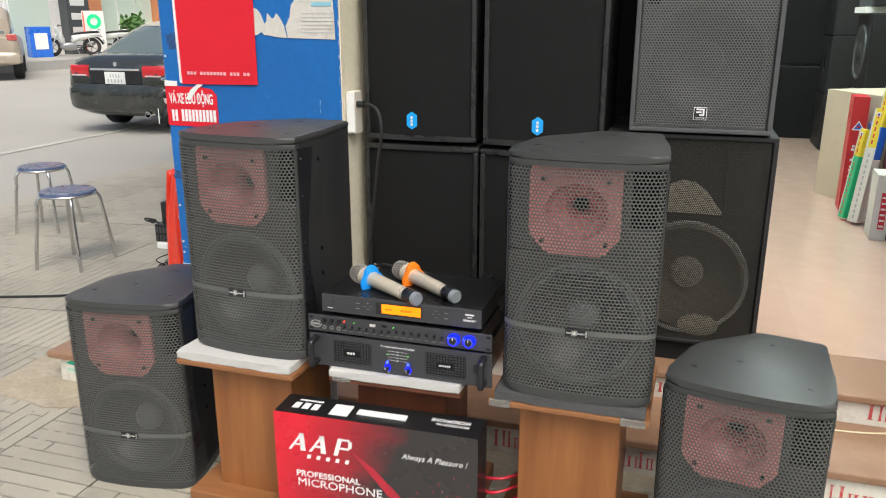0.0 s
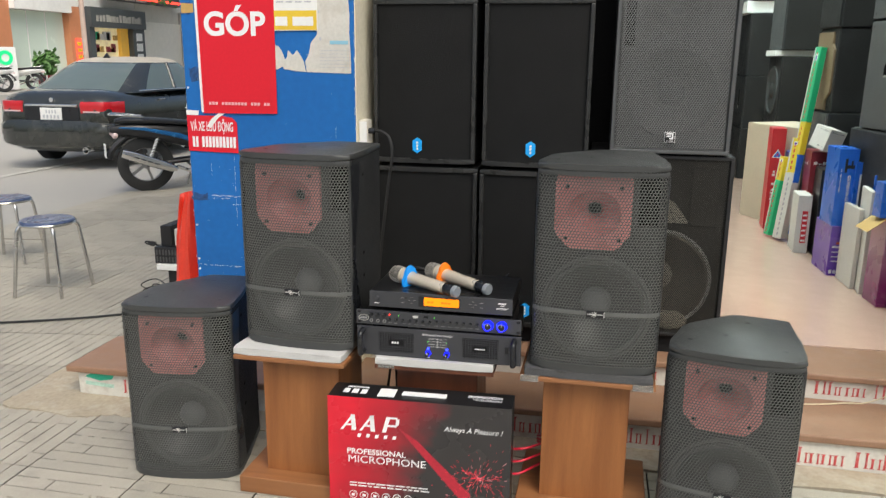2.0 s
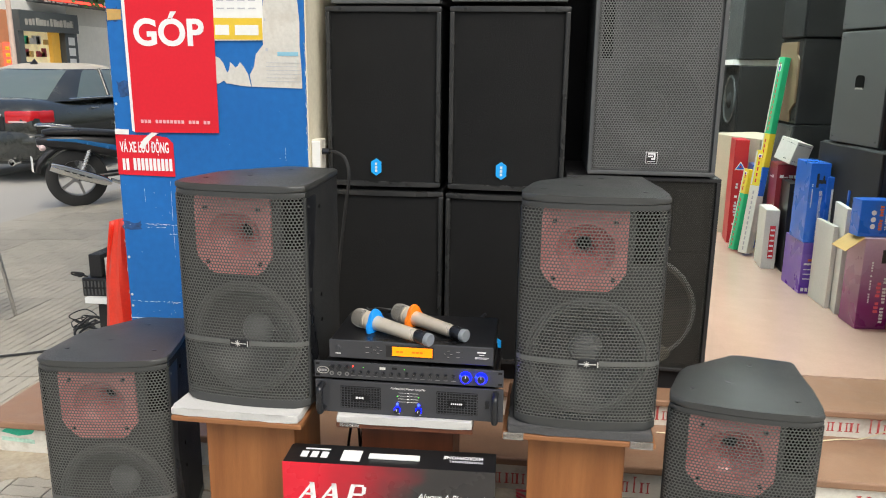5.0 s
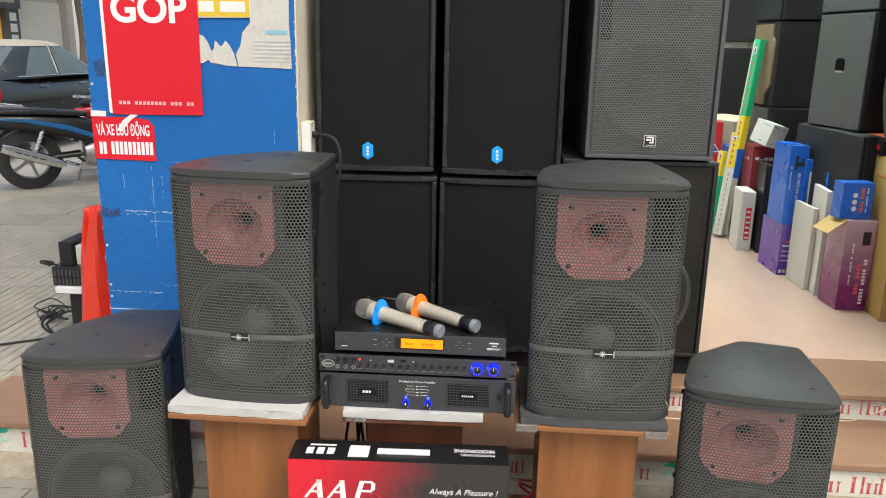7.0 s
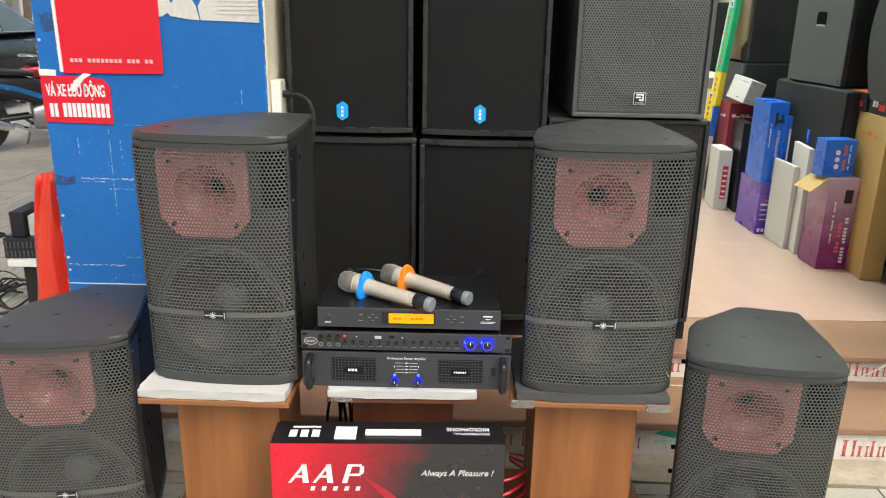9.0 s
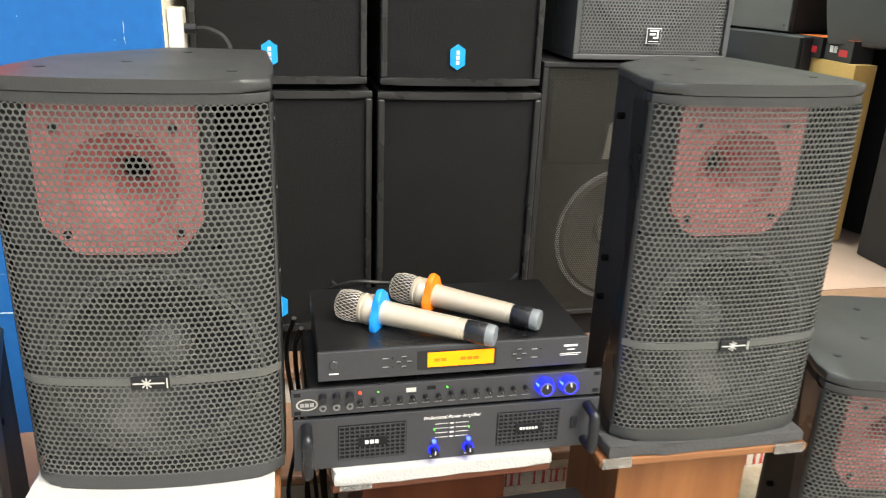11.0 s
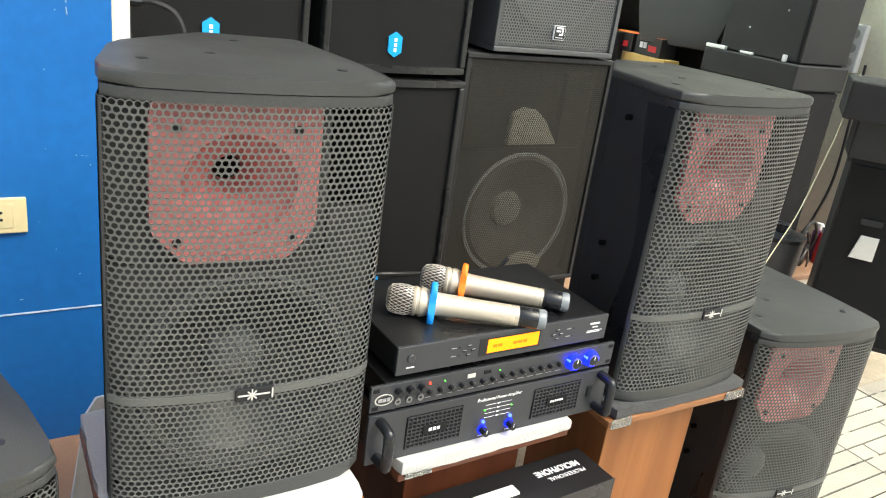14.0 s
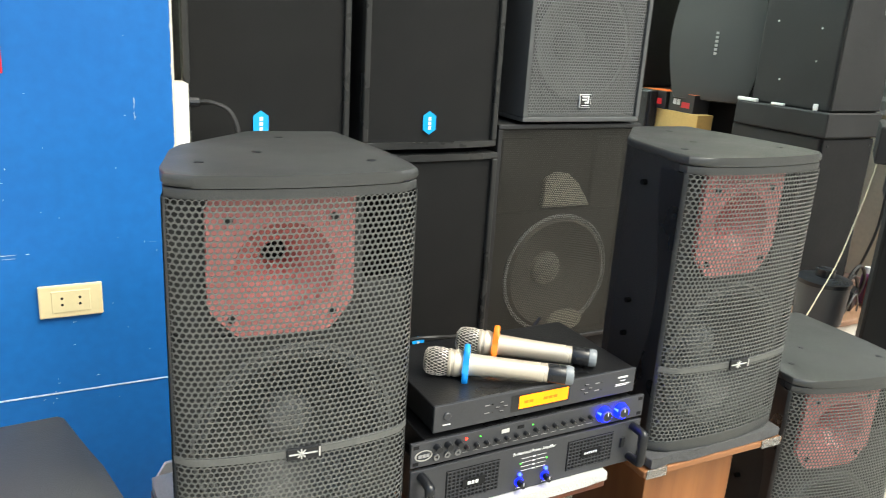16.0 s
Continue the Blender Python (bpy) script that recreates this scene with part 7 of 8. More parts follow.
def suv():
    t = thing("car", -16.4, 15.0, ground_z(-16), 44, "dusty beige sport utility car across the street", "car")
    BEIGE = mat("dusty_beige_car_paint", (0.42, 0.36, 0.29), 0.35, metal=0.2, vary=0.12, coat=0.4, bump=0)
    part("body", loft([(0.0, 0.8, 0.42, 1.02), (0.08, 0.9, 0.36, 1.08), (0.4, 0.93, 0.34, 1.1), (3.2, 0.93, 0.34, 1.08), (4.3, 0.88, 0.4, 1.0), (4.6, 0.7, 0.45, 0.85)]), BEIGE, t, smooth=True)
    part("upper_body", loft([(0.05, 0.74, 1.0, 1.5), (0.25, 0.76, 1.0, 1.72), (0.6, 0.77, 1.0, 1.78), (2.4, 0.74, 1.0, 1.76), (3.3, 0.7, 1.0, 1.1)], power=4), BEIGE, t, smooth=True)
    part("rear_window", quad_shell([(-0.62, 0.035, 1.12), (0.62, 0.035, 1.12), (0.55, 0.14, 1.56), (-0.55, 0.14, 1.56)], 0.02), CAR_GLASS, t)
    for s in (-1, 1):
        part("tail_lamp", box(s * 0.76 - 0.11, s * 0.76 + 0.11, -0.015, 0.08, 0.95, 1.1, 0.02), mat("pink_red_lamp_%d" % s, (0.45, 0.08, 0.08), 0.3, vary=0.1, bump=0), t)
        part("side_window", quad_shell([(s * 0.775, 0.5, 1.12), (s * 0.775, 2.6, 1.12), (s * 0.74, 2.2, 1.62), (s * 0.75, 0.55, 1.62)][::s], 0.02), CAR_GLASS, t)
        wheel(t, s * 0.8, 0.85, 0.37, 0.24, 6)
        wheel(t, s * 0.8, 3.6, 0.37, 0.24, 6)
    part("bumper", loft([(-0.1, 0.7, 0.42, 0.62), (-0.05, 0.88, 0.38, 0.68), (0.1, 0.94, 0.36, 0.7)], power=5), BEIGE, t, smooth=True)
    plate = part("number_plate", box(-0.165, 0.165, -0.03, -0.01, 0.78, 0.94, 0.004), PAPER, t)
    bars([(-0.12 + k * 0.05, -0.085 + k * 0.05, 0.82, 0.9) for k in range(5)], BLACK_INK, plate, face_at(0, -0.031, 0))
    return t


suv()


def motorbike():
    """Built along +y from the rear axle."""
    t = thing("motorbike", -5.0, 7.2, ground_z(-5.15), -52, "black and blue motorbike parked on the pavement", "motorbike")
    BLUE_PANEL = mat("metallic_blue_panel", (0.02, 0.16, 0.42), 0.25, metal=0.3, vary=0.1, coat=0.6, bump=0)
    BIKE_BLACK = mat("worn_black_plastic", (0.02, 0.02, 0.022), 0.35, vary=0.15)
    wheel(t, 0, 0, 0.29, 0.085, 5)
    wheel(t, 0, 1.24, 0.29, 0.075, 5)
    part("seat", loft([(-0.28, 0.05, 0.74, 0.78), (-0.2, 0.11, 0.73, 0.8), (0.1, 0.13, 0.72, 0.79), (0.4, 0.12, 0.7, 0.76), (0.55, 0.07, 0.69, 0.74)], 20, 3), BIKE_BLACK, t, "long black seat", smooth=True)
    part("tail_fairing", loft([(-0.34, 0.04, 0.64, 0.7), (-0.2, 0.1, 0.6, 0.74), (0.1, 0.14, 0.55, 0.73), (0.45, 0.13, 0.46, 0.7), (0.6, 0.1, 0.4, 0.66)], 20, 3), BIKE_BLACK, t, smooth=True)
    for s in (-1, 1):
        part("side_panel", loft([(-0.25, 0.004, 0.69, 0.705), (0.0, 0.008, 0.66, 0.695), (0.35, 0.008, 0.57, 0.625), (0.62, 0.005, 0.47, 0.52)], 12, 3), BLUE_PANEL, t, "metallic blue side panel", pose(s * 0.135, 0, 0), True)
        part("swing_arm", rod(bmesh.new(), (s * 0.075, 0.0, 0.29), (s * 0.08, 0.48, 0.33), 0.022, n=10), BIKE_BLACK, t)
        sp = part("shock", rod(bmesh.new(), (s * 0.1, 0.03, 0.33), (s * 0.11, 0.14, 0.62), 0.016, n=10), SILVER, t)
        part("spring", tube([(s * 0.1 + 0.026 * math.cos(k * 0.9), 0.03 + 0.11 * k / 60 + 0.026 * math.sin(k * 0.9), 0.34 + 0.26 * k / 60) for k in range(61)], 0.005, 6), CHROME, sp)
        part("indicator", lathe(bmesh.new(), [(0.0001, 0), (0.03, 0.01), (0.03, 0.03), (0.0001, 0.05)], 14, pose(s * 0.14, -0.3, 0.62) @ pose(0, 0, 0, 0, s * 90)), CLEAR_LAMP, t, smooth=True)
    part("exhaust", lathe(bmesh.new(), [(0.02, 0.0), (0.045, 0.06), (0.056, 0.2), (0.056, 0.48), (0.044, 0.58), (0.028, 0.58)], 20, pose(0.17, 0.3, 0.24) @ pose(0, 0, 0, 70, 0, 0)), CHROME, t, "chromed exhaust with heat shield", smooth=True)
    for k in range(4):
        part("heat_shield_slot", box(0.05, 0.0585, -0.006, 0.006, 0.2 + k * 0.07, 0.25 + k * 0.07, 0.002), BIKE_BLACK, t, "", pose(0.17, 0.3, 0.24) @ pose(0, 0, 0, 70, 0, 0))
    part("exhaust_pipe", tube(curve_points([(0.15, 0.3, 0.27), (0.13, 0.5, 0.2), (0.1, 0.8, 0.2), (0.06, 0.95, 0.35)], 6), 0.018), CHROME, t, smooth=True)
    part("rear_fender", tube(curve_points([(0, 0.28, 0.5), (0, 0.1, 0.62), (0, -0.15, 0.6), (0, -0.32, 0.46), (0, -0.36, 0.36)], 5), 0.035), BIKE_BLACK, t, smooth=True)
    part("grab_rail", tube(curve_points([(-0.12, 0.0, 0.8), (-0.12, -0.25, 0.83), (0, -0.33, 0.83), (0.12, -0.25, 0.83), (0.12, 0.0, 0.8)], 5), 0.012), STEEL, t, smooth=True)
    part("number_plate", box(-0.09, 0.09, -0.4, -0.39, 0.38, 0.52), PAPER, t)
    part("engine", loft([(0.5, 0.09, 0.2, 0.42), (0.6, 0.12, 0.18, 0.46), (0.9, 0.1, 0.2, 0.42), (1.0, 0.06, 0.26, 0.38)], 16, 3), ALLOY, t, smooth=True)
    part("leg_shield", loft([(0.85, 0.1, 0.35, 0.6), (0.95, 0.18, 0.35, 0.85), (1.02, 0.16, 0.4, 0.95), (1.08, 0.06, 0.6, 0.95)], 16, 3), BLUE_PANEL, t, smooth=True)
    part("fork", rod(bmesh.new(), (0.06, 1.24, 0.29), (0.05, 1.0, 0.92), 0.02, n=10), SILVER, t)
    part("fork", rod(bmesh.new(), (-0.06, 1.24, 0.29), (-0.05, 1.0, 0.92), 0.02, n=10), SILVER, t)
    part("handlebar", tube(curve_points([(-0.33, 0.88, 1.0), (-0.2, 0.96, 0.98), (0, 1.0, 0.95), (0.2, 0.96, 0.98), (0.33, 0.88, 1.0)], 5), 0.014), BIKE_BLACK, t, smooth=True)
    part("front_fender", tube(curve_points([(0, 0.95, 0.42), (0, 1.1, 0.6), (0, 1.3, 0.61), (0, 1.5, 0.45)], 5), 0.045), BLUE_PANEL, t, smooth=True)
    part("foot_peg", rod(bmesh.new(), (-0.24, 0.45, 0.28), (0.24, 0.45, 0.28), 0.014, n=10), RUBBER, t)
    part("side_stand", rod(bmesh.new(), (-0.1, 0.5, 0.26), (-0.24, 0.45, 0.0), 0.012, n=10), STEEL, t)
    return t


bike = motorbike()
b2 = copy_thing(bike, pose(-4.7, 8.25, ground_z(-4.75), 0, 0, -52))
tagged(b2, "black and red motorbike parked behind the blue one")
RED_PANEL = mat("glossy_red_panel", (0.55, 0.02, 0.03), 0.25, vary=0.1, coat=0.6, bump=0)
for ob in b2.children_recursive:
    if ob.name.split(".")[0] in ("side_panel", "leg_shield", "front_fender", "tail_fairing"):
        ob.data = ob.data.copy()
        ob.data.materials[0] = RED_PANEL
WHITE_PAINT = mat("white_motorbike_paint", (0.65, 0.65, 0.63), 0.3, vary=0.08, coat=0.5, bump=0)
for px, py, rz, words_ in ((-19.4, 22.3, 145, "white motorbike parked across the street"), (-19.5, 23.9, 120, "white motorbike parked before the green glass front")):
    b3 = copy_thing(bike, pose(px, py, 0.1, 0, 0, rz))
    tagged(b3, words_)
    for ob in b3.children_recursive:
        if ob.name.split(".")[0] in ("side_panel", "leg_shield", "front_fender", "tail_fairing"):
            ob.data = ob.data.copy()
            ob.data.materials[0] = WHITE_PAINT


# ---- facades across the street ----
FX, FAR = -20.9, 1.1
GREEN_GLASS = mat("pale_green_glass_front", (0.68, 0.78, 0.68), 0.2, vary=0.08, scale=0.8, bump=0)
ORANGE_COL = mat("orange_painted_column", (0.62, 0.25, 0.12), 0.6, vary=0.1)
SIGN_DARK = mat("charcoal_sign_board", (0.075, 0.085, 0.09), 0.5, vary=0.1, bump=0)
SHUTTER = mat("pale_grey_shutter", (0.76, 0.74, 0.67), 0.6, vary=0.08, bump=0.02)
WARM_SHOP = mat("warm_lit_shop_interior", (0.75, 0.62, 0.35), 0.6, vary=0.3, scale=3, bump=0, emit=0.35)
HOUSE_WHITE = mat("white_house_render", (0.86, 0.85, 0.82), 0.8, vary=0.07, scale=0.7, fine=8, bump=0.03, dirt=(0.62, 0.6, 0.56), dirt_amount=0.35, dirt_scale=0.6)
WIN_GLASS = mat("window_glass_dark", (0.06, 0.075, 0.08), 0.08, vary=0.1, bump=0)
LED_RED = glow("red_led_letters", (1.0, 0.05, 0.03), 2.5)
LED_GREEN = glow("green_led_letters", (0.02, 0.6, 0.2), 0.6)
AMBER = mat("amber_panel", (0.6, 0.33, 0.05), 0.5, vary=0.1, emit=0.25)


def fpart(name, y0, y1, z0, z1, depth, material, parent, label="", bevel=0.0):
    return part(name, box(0.0, depth, y0, y1, z0, z1, bevel), material, parent, label)


def house(y0, y1, h, wall, label, floors=3, seed=1):
    t = thing("house", FX, 0, ground_z(-19), 0, label, "house", "houses across the street")
    t.matrix_basis = t.matrix_basis @ Matrix.Diagonal((FAR, FAR, FAR, 1))
    part("wall", box(-6, 0, y0, y1, 0, h), wall, t)
    part("parapet", box(-6.1, 0.15, y0 - 0.02, y1 + 0.02, h, h + 0.35, 0.02), HOUSE_WHITE, t)
    n = max(1, int((y1 - y0) / 1.9))
    for f in range(1, floors):
        z = 0.6 + f * 3.3
        part("floor_band", box(0.0, 0.12, y0 + 0.01, y1 - 0.01, z + 2.6, z + 2.8), HOUSE_WHITE, t)
        for k in range(n):
            yc = y0 + (k + 0.5) * (y1 - y0) / n
            w = part("window", box(0.0, 0.05, yc - 0.55, yc + 0.55, z + 0.6, z + 2.2), HOUSE_WHITE, t)
            part("pane", box(0.04, 0.06, yc - 0.48, yc - 0.03, z + 0.66, z + 2.14), WIN_GLASS, w)
            part("pane", box(0.04, 0.06, yc + 0.03, yc + 0.48, z + 0.66, z + 2.14), WIN_GLASS, w)
    return t


def sign_bars(parent, y0, y1, z, h, n, material, x, seed):
    rnd = random.Random(seed)
    y = y0
    while y < y1:
        w = (y1 - y0) / n * rnd.uniform(0.5, 0.9)
        part("letter_bar", box(x, x + 0.02, y, min(y + w, y1), z, z + h * rnd.uniform(0.7, 1.0)), material, parent)
        y += (y1 - y0) / n


def facades():
    h0 = house(9.0, 20.55, 9.5, HOUSE_WHITE, "white house with a glazed shop front")
    for k in range(5):
        w = fpart("shop_window", 10.5 + 2 * k, 12.2 + 2 * k, 0.2, 2.3, 0.06, HOUSE_WHITE, h0)
        part("pane", box(0.05, 0.08, 10.6 + 2 * k, 12.1 + 2 * k, 0.3, 2.2), GREEN_GLASS, w)
    s = fpart("led_sign", 17.0, 21.2, 2.6, 3.3, 0.35, SIGN_DARK, h0, "black sign with red and green lights")
    for k in range(6):
        part("led_letter", box(0.35, 0.38, 18.2 + 0.45 * k, 18.5 + 0.45 * k, 2.85, 3.2), LED_RED, s)
        part("led_line", box(0.35, 0.38, 18.2 + 0.45 * k, 18.45 + 0.45 * k, 2.64, 2.74), LED_GREEN, s)
    d = fpart("pillar_sign", 20.6, 21.55, 0.1, 2.6, 0.3, SIGN_DARK, h0, "dark pillar sign with pale letter bars")
    for k in range(5):
        part("letter_bar", box(0.3, 0.32, 20.75, 21.35, 0.45 + k * 0.42, 0.65 + k * 0.42), PAPER, d)
    h1 = house(20.56, 25.95, 10.5, HOUSE_WHITE, "white house with green glass ground floor", seed=2)
    fpart("column", 21.6, 22.15, 0.0, 3.0, 0.3, ORANGE_COL, h1, "orange painted column")
    g = fpart("glass_front", 22.16, 24.95, 0.0, 2.75, 0.1, GREEN_GLASS, h1, "pale green glass shop front")
    for y in (23.1, 24.0):
        part("glass_joint", box(0.1, 0.12, y, y + 0.03, 0.0, 2.75), HOUSE_WHITE, g)
    fpart("awning", 22.16, 24.95, 2.76, 3.5, 0.5, HOUSE_WHITE, h1, "white boxed canopy over the glass front")
    fpart("column", 24.96, 25.6, 0.0, 3.0, 0.35, ORANGE_COL, h1, "orange painted column")
    v = part("banner", box(0.36, 0.38, 25.2, 25.5, 0.9, 1.9), LED_RED, h1, "red and yellow vertical banner")
    for k in range(4):
        part("letter_bar", box(0.38, 0.4, 25.25, 25.45, 1.0 + k * 0.22, 1.12 + k * 0.22), C_YELLOW, v)
    h2 = house(25.96, 29.6, 9.0, HOUSE_WHITE, "white house with a dark framed shop", seed=3)
    fr = fpart("shop_frame", 26.0, 29.55, 2.35, 3.05, 0.5, SIGN_DARK, h2, "charcoal sign over the shop with pale letter bars")
    sign_bars(fr, 26.3, 29.2, 2.55, 0.28, 14, CONCRETE, 0.5, 4)
    fpart("shop_frame", 26.0, 26.3, 0.0, 2.35, 0.4, SIGN_DARK, h2)
    fpart("shop_frame", 28.75, 29.55, 0.0, 2.35, 0.4, SIGN_DARK, h2)
    for k in range(4):
        part("paper", box(0.4, 0.42, 28.95, 29.35, 0.7 + 0.4 * k, 1.0 + 0.4 * k), PAPER, h2)
    win = fpart("shop_window", 26.3, 28.75, 0.3, 2.35, 0.05, WARM_SHOP, h2, "warmly lit shop window with goods")
    rnd = random.Random(6)
    for k in range(26):
        y, z = rnd.uniform(26.4, 28.0), rnd.choice((0.45, 0.95, 1.45, 1.9))
        part("goods", box(0.05, 0.12, y, y + rnd.uniform(0.1, 0.3), z, z + rnd.uniform(0.12, 0.35)), rnd.choice((C_WHITE, C_DARK, C_GREEN, C_KRAFT, SIGN_DARK)), win)
    fpart("amber_panel", 28.2, 28.7, 0.3, 2.35, 0.2, AMBER, h2)
    h3 = house(29.61, 34.0, 11.0, PLASTER, "pale house with a closed roller shutter", seed=4)
    sh = fpart("roller_shutter", 29.9, 33.0, 0.0, 2.7, 0.08, SHUTTER, h3, "closed pale cream-grey roller shutter")
    for k in range(26):
        part("slat", box(0.08, 0.1, 29.9, 33.0, 0.05 + k * 0.1, 0.12 + k * 0.1), SHUTTER, sh)
    up = fpart("sign_board", 27.2, 32.6, 3.4, 4.35, 0.45, SIGN_DARK, h3, "large charcoal sign with a red line and pale bars")
    part("red_line", box(0.45, 0.48, 27.25, 32.5, 3.5, 3.59), LED_RED, up)
    sign_bars(up, 30.0, 32.3, 3.85, 0.3, 11, PAPER, 0.45, 8)
    sign_bars(up, 27.6, 29.8, 3.42, 0.07, 9, PAPER, 0.45, 9)
    fpart("column", 33.01, 33.5, 0.0, 3.2, 0.4, CONCRETE, h3)
    for k in range(6):
        part("poster_sheet", box(0.05, 0.08, 33.6, 34.0, 0.4 + 0.45 * k, 0.75 + 0.45 * k), (PAPER, C_WHITE, C_YELLOW, C_PURPLE, PAPER, C_RED)[k], h3)
    house(34.01, 41.0, 9.5, HOUSE_WHITE, "white three storey house farther down the street", seed=5)
    house(41.01, 50.0, 12.0, PLASTER, "pale tall house farther down the street", seed=6)
    house(50.01, 62.0, 9.0, HOUSE_WHITE, "white house at the far end of the street", seed=7)
    tagged(part("far_pavement", box(-20.9, -18.3, 5, 76, -0.3, 0.1, 0.01), CONCRETE), "raised concrete pavement across the street", "pavement", kind="structure")
    # panel sign, blue box, plant and pole on the far pavement
    ps_ = thing("panel_sign", -19.8, 22.95, 0.1, 62, "white upright panel sign with a green mark", "sign")
    part("board", box(-0.35, 0.35, -0.06, 0.06, 0.05, 1.45, 0.01), PAPER, ps_)
    mk = part("green_mark", lathe(bmesh.new(), [(0.24, 0), (0.24, 0.02), (0.13, 0.02), (0.13, 0.0)], 24, pose(0, -0.061, 1.1) @ pose(0, 0, 0, 90)), LED_GREEN, ps_)
    for s_ in (-1, 1):
        part("led_edge", box(s_ * 0.34 - 0.015, s_ * 0.34 + 0.015, -0.075, -0.06, 0.1, 1.42), LED_RED if s_ < 0 else PAPER, ps_)
    bb = thing("blue_stall", -20.1, 20.75, 0.1, 65, "blue and white display counter across the street", "counter")
    part("body", box(-0.33, 0.33, -0.2, 0.2, 0, 0.95, 0.02), C_BLUE, bb)
    part("panel", box(-0.2, 0.2, -0.215, -0.2, 0.25, 0.75), PAPER, bb)
    pole = part("street_pole", lathe(bmesh.new(), [(0.095, -0.05), (0.085, 3), (0.07, 9)], 16, pose(-18.26, 25.1, 0)), mat("faded_pink_pole", (0.5, 0.38, 0.32), 0.7, vary=0.15), None, smooth=True)
    tagged(pole, "faded pinkish street pole", "pole")


facades()


# ---- greenery ----
LEAF = mat("street_tree_leaf", (0.06, 0.13, 0.03), 0.55, vary=0.35, scale=1.5, bump=0)
LEAF2 = mat("potted_plant_leaf", (0.09, 0.2, 0.05), 0.5, vary=0.3, scale=3, bump=0)
BARK = mat("grey_brown_bark", (0.16, 0.13, 0.1), 0.9, vary=0.25, scale=5, bump=0.5)


def leaf_mesh(centres, count, size, seed, material, name):
    rnd = random.Random(seed)
    verts, faces = [], []
    for k in range(count):
        c, r = rnd.choice(centres)
        d = Vector((rnd.gauss(0, 1), rnd.gauss(0, 1), rnd.gauss(0, 0.8))).normalized() * r * rnd.random() ** 0.4
        p = Vector(c) + d
        a = Vector((rnd.gauss(0, 1), rnd.gauss(0, 1), rnd.gauss(-0.5, 0.6))).normalized() * size * rnd.uniform(0.6, 1.3)
        b = a.orthogonal().normalized() * size * 0.28
        k0 = len(verts)
        verts += [tuple(p), tuple(p + a * 0.5 + b), tuple(p + a), tuple(p + a * 0.5 - b)]
        faces.append((k0, k0 + 1, k0 + 2, k0 + 3))
    me = bpy.data.meshes.new(name)
    me.from_pydata(verts, [], faces)
    me.materials.append(material)
    return me


def street_tree(x, y, h, r, seed, label):
    t = thing("tree", x, y, ground_z(x), 0, label, "tree", "street trees")
    rnd = random.Random(seed)
    part("trunk", tube(curve_points([(0, 0, 0), (0.1, 0.05, h * 0.3), (0.0, 0.1, h * 0.6), (0.1, 0.0, h)], 5), 0.16, 10), BARK, t, smooth=True)
    cen = []
    for k in range(15):
        a, e = rnd.uniform(0, 6.283), rnd.uniform(-0.25, 0.9)
        q = (r * 0.75 * math.cos(a) * rnd.uniform(0.5, 1), r * 0.75 * math.sin(a) * rnd.uniform(0.5, 1), h + r * 0.55 * e)
        part("limb", tube(curve_points([(0, 0.05, h * 0.7), (q[0] * 0.5, q[1] * 0.5, h * 0.9), q], 4), 0.045, 6), BARK, t)
        cen.append((q, r * rnd.uniform(0.25, 0.42)))
    cr = new("crown", leaf_mesh(cen, 13000, 0.22, seed, LEAF, "crown"))
    cr.parent = t
    return t


street_tree(-17.2, 31.2, 5.1, 4.8, 21, "leafy street tree with drooping branches")
pt = thing("potted_plant", -19.7, 24.75, 0.1, 0, "green bushy potted plant by the glass front", "plant")
part("pot", lathe(bmesh.new(), [(0.22, 0.0), (0.3, 0.5), (0.32, 0.5), (0.3, 0.46)], 20), C_DARK, pt, smooth=True)
pc = new("foliage", leaf_mesh([((0, 0, 0.8), 0.3), ((0.1, 0.15, 1.15), 0.22), ((0, -0.15, 1.0), 0.2)], 420, 0.24, 4, LEAF2, "foliage"))
pc.parent = pt


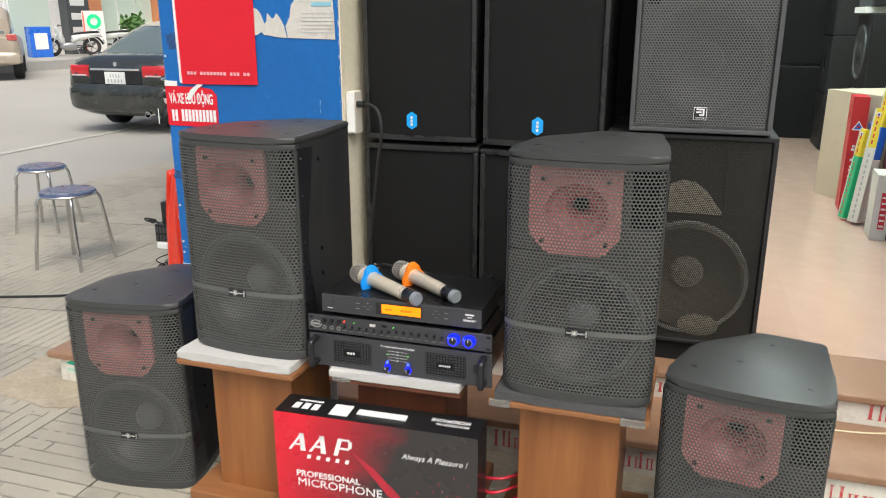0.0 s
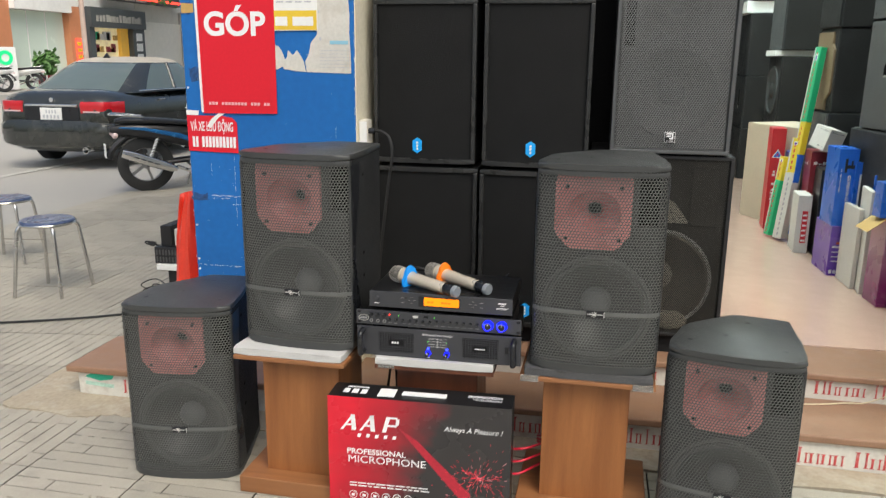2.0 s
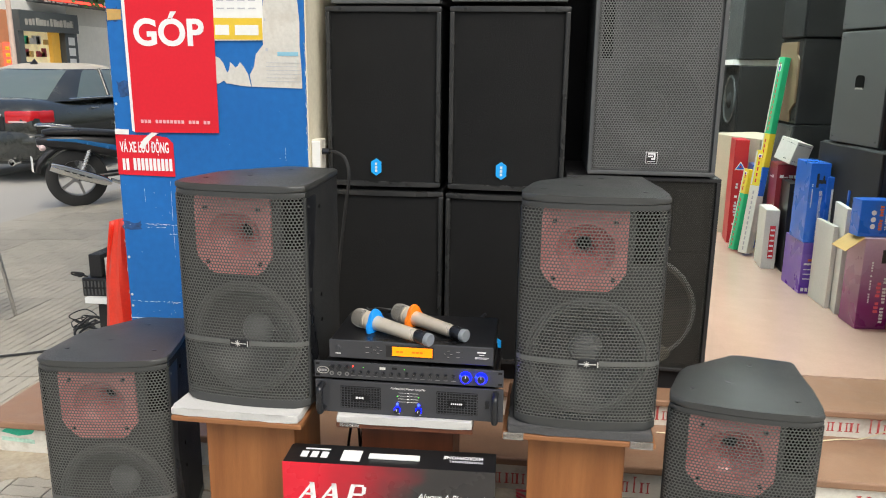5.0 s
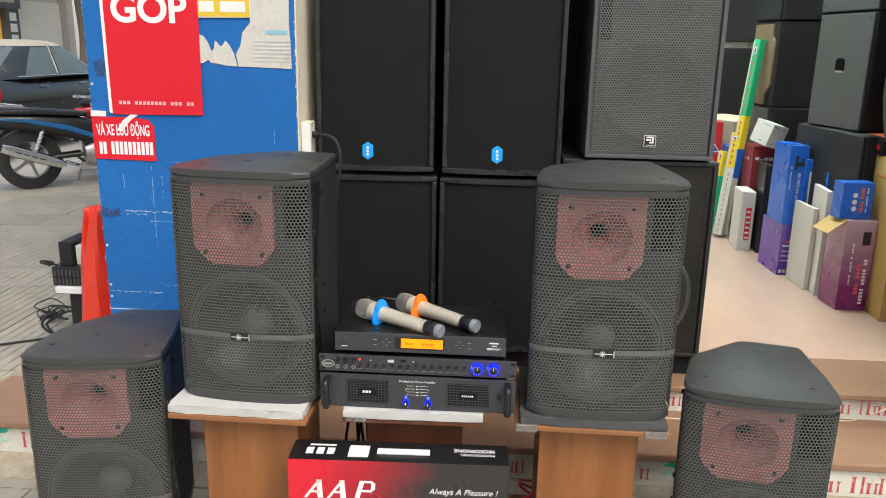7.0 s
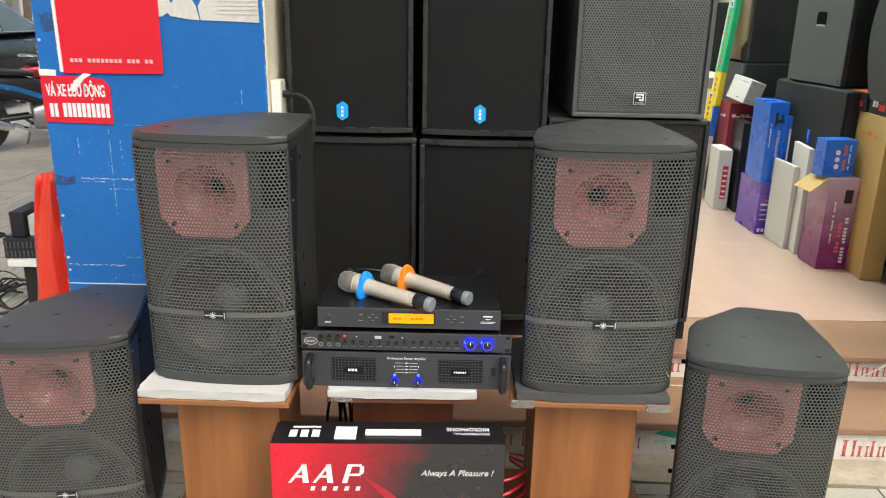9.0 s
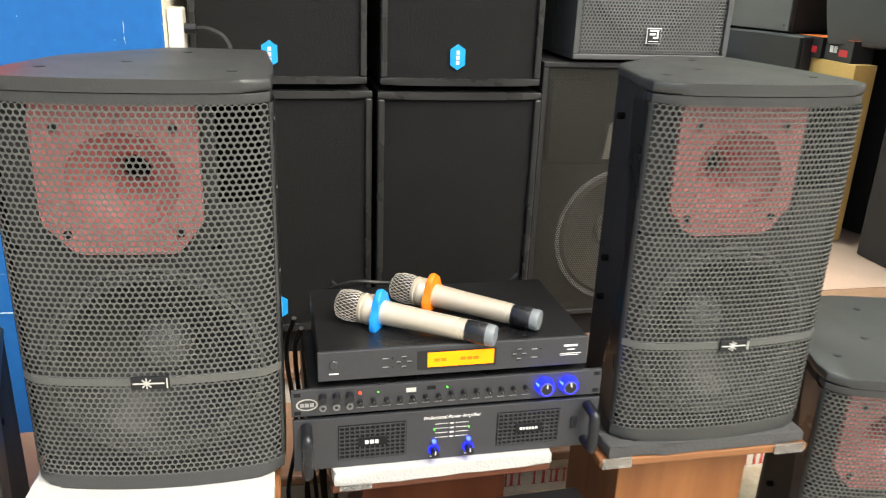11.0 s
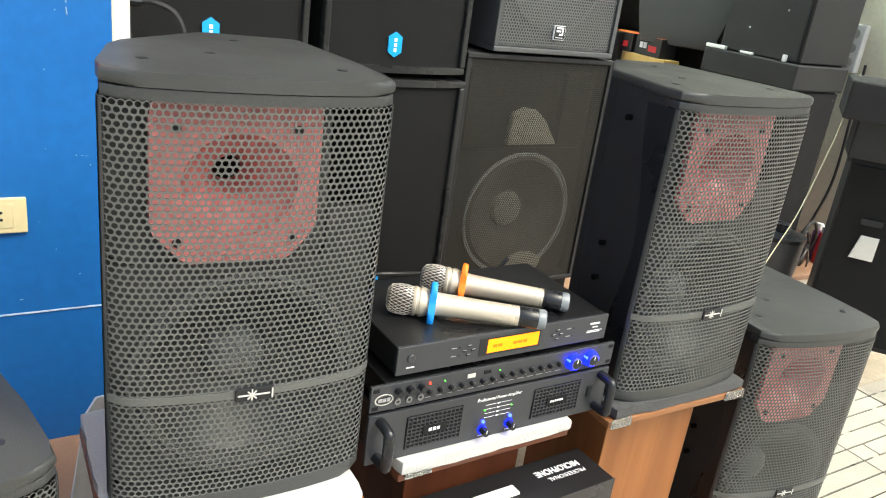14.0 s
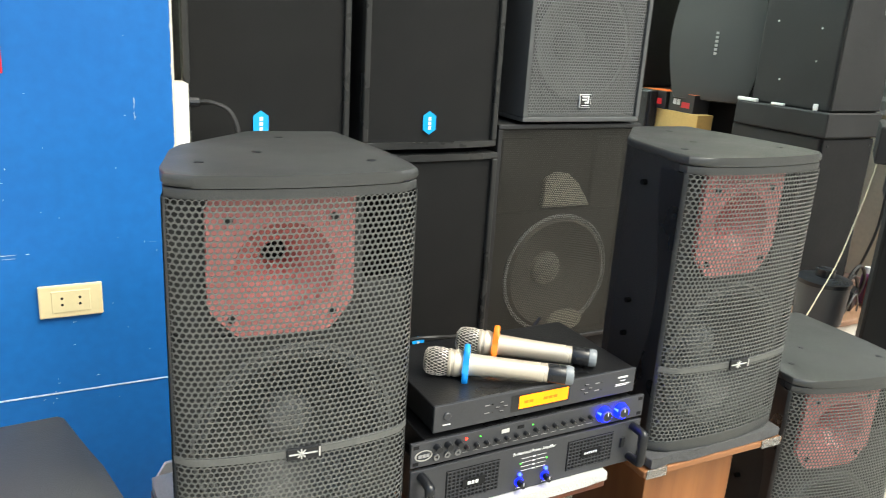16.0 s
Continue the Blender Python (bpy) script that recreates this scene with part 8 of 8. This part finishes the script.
# ---- pavers ----
def paver_mesh(seed, along):
    """A terrazzo tile whose face is cut by winding grooves: strips bridged at alternate ends."""
    rnd = random.Random(seed)
    bm = bmesh.new()
    S, n, g = 0.4, 7, 0.0028
    w = S / n
    block(bm, 0.0025, S - 0.0025, 0.0025, S - 0.0025, -0.013, -0.0035)
    for fc in bm.faces:
        fc.material_index = 1
    for k in range(n):
        x0, x1 = max(0.003, k * w + g), min(S - 0.003, (k + 1) * w - g)
        cut = rnd.uniform(0.2, 0.8) * S
        broken = rnd.random() < 0.55
        for a, b in (((0.003, cut - g), (cut + g, S - 0.003)) if broken else ((0.003, S - 0.003),)):
            block(bm, x0, x1, a, b, -0.0038, 0.0)
        if k < n - 1:
            for end in ((k + seed) % 2, rnd.randrange(2)):
                u = rnd.uniform(0.03, 0.09)
                a, b = (u, u + 0.028) if end else (S - u - 0.028, S - u)
                block(bm, x1 - 0.0005, x1 + 2 * g + 0.0005, a, b, -0.0038, -0.0002)
    if along:
        bmesh.ops.transform(bm, matrix=pose(S, 0, 0, 0, 0, 90), verts=bm.verts)
    me = bpy.data.meshes.new("paver")
    bmesh.ops.recalc_face_normals(bm, faces=bm.faces)
    bm.to_mesh(me)
    bm.free()
    me.materials.append(PAVER)
    me.materials.append(GROUT)
    return me


def pavers():
    root = thing("pavement", 0, 0, 0, 0, "grey grooved terrazzo pavers with dirty joints", "pavement", kind="structure")
    variants = [[paver_mesh(s, a) for s in range(4)] for a in (False, True)]
    rnd = random.Random(3)
    rest = bmesh.new()
    for i in range(-13, 15):
        for j in range(-12, 26):
            x0, y0 = i * 0.4, j * 0.4
            near = (0.4 <= y0 <= 6.6 and -4.9 <= x0 <= -1.2) or (0.8 <= y0 < 2.1 and x0 > -1.3)
            if y0 + 0.4 > 2.15 and x0 + 0.4 > -2.2:
                continue
            za, zb = ground_z(x0), ground_z(x0 + 0.4)
            m = pose(x0, y0, za + rnd.uniform(-0.0015, 0.0015)) @ pose(0, 0, 0, 0, -math.degrees(math.atan2(zb - za, 0.4)), 0)
            if near:
                turned = x0 > -2.05 or rnd.random() < 0.04
                ob = new("paver", variants[turned][rnd.randrange(4)])
                ob.parent = root
                ob.matrix_basis = m
            else:
                block(rest, 0.002, 0.398, 0.002, 0.398, -0.012, 0.0, m=m)
    tagged(part("paver_rest", rest, PAVER, root), kind="stuff")


pavers()
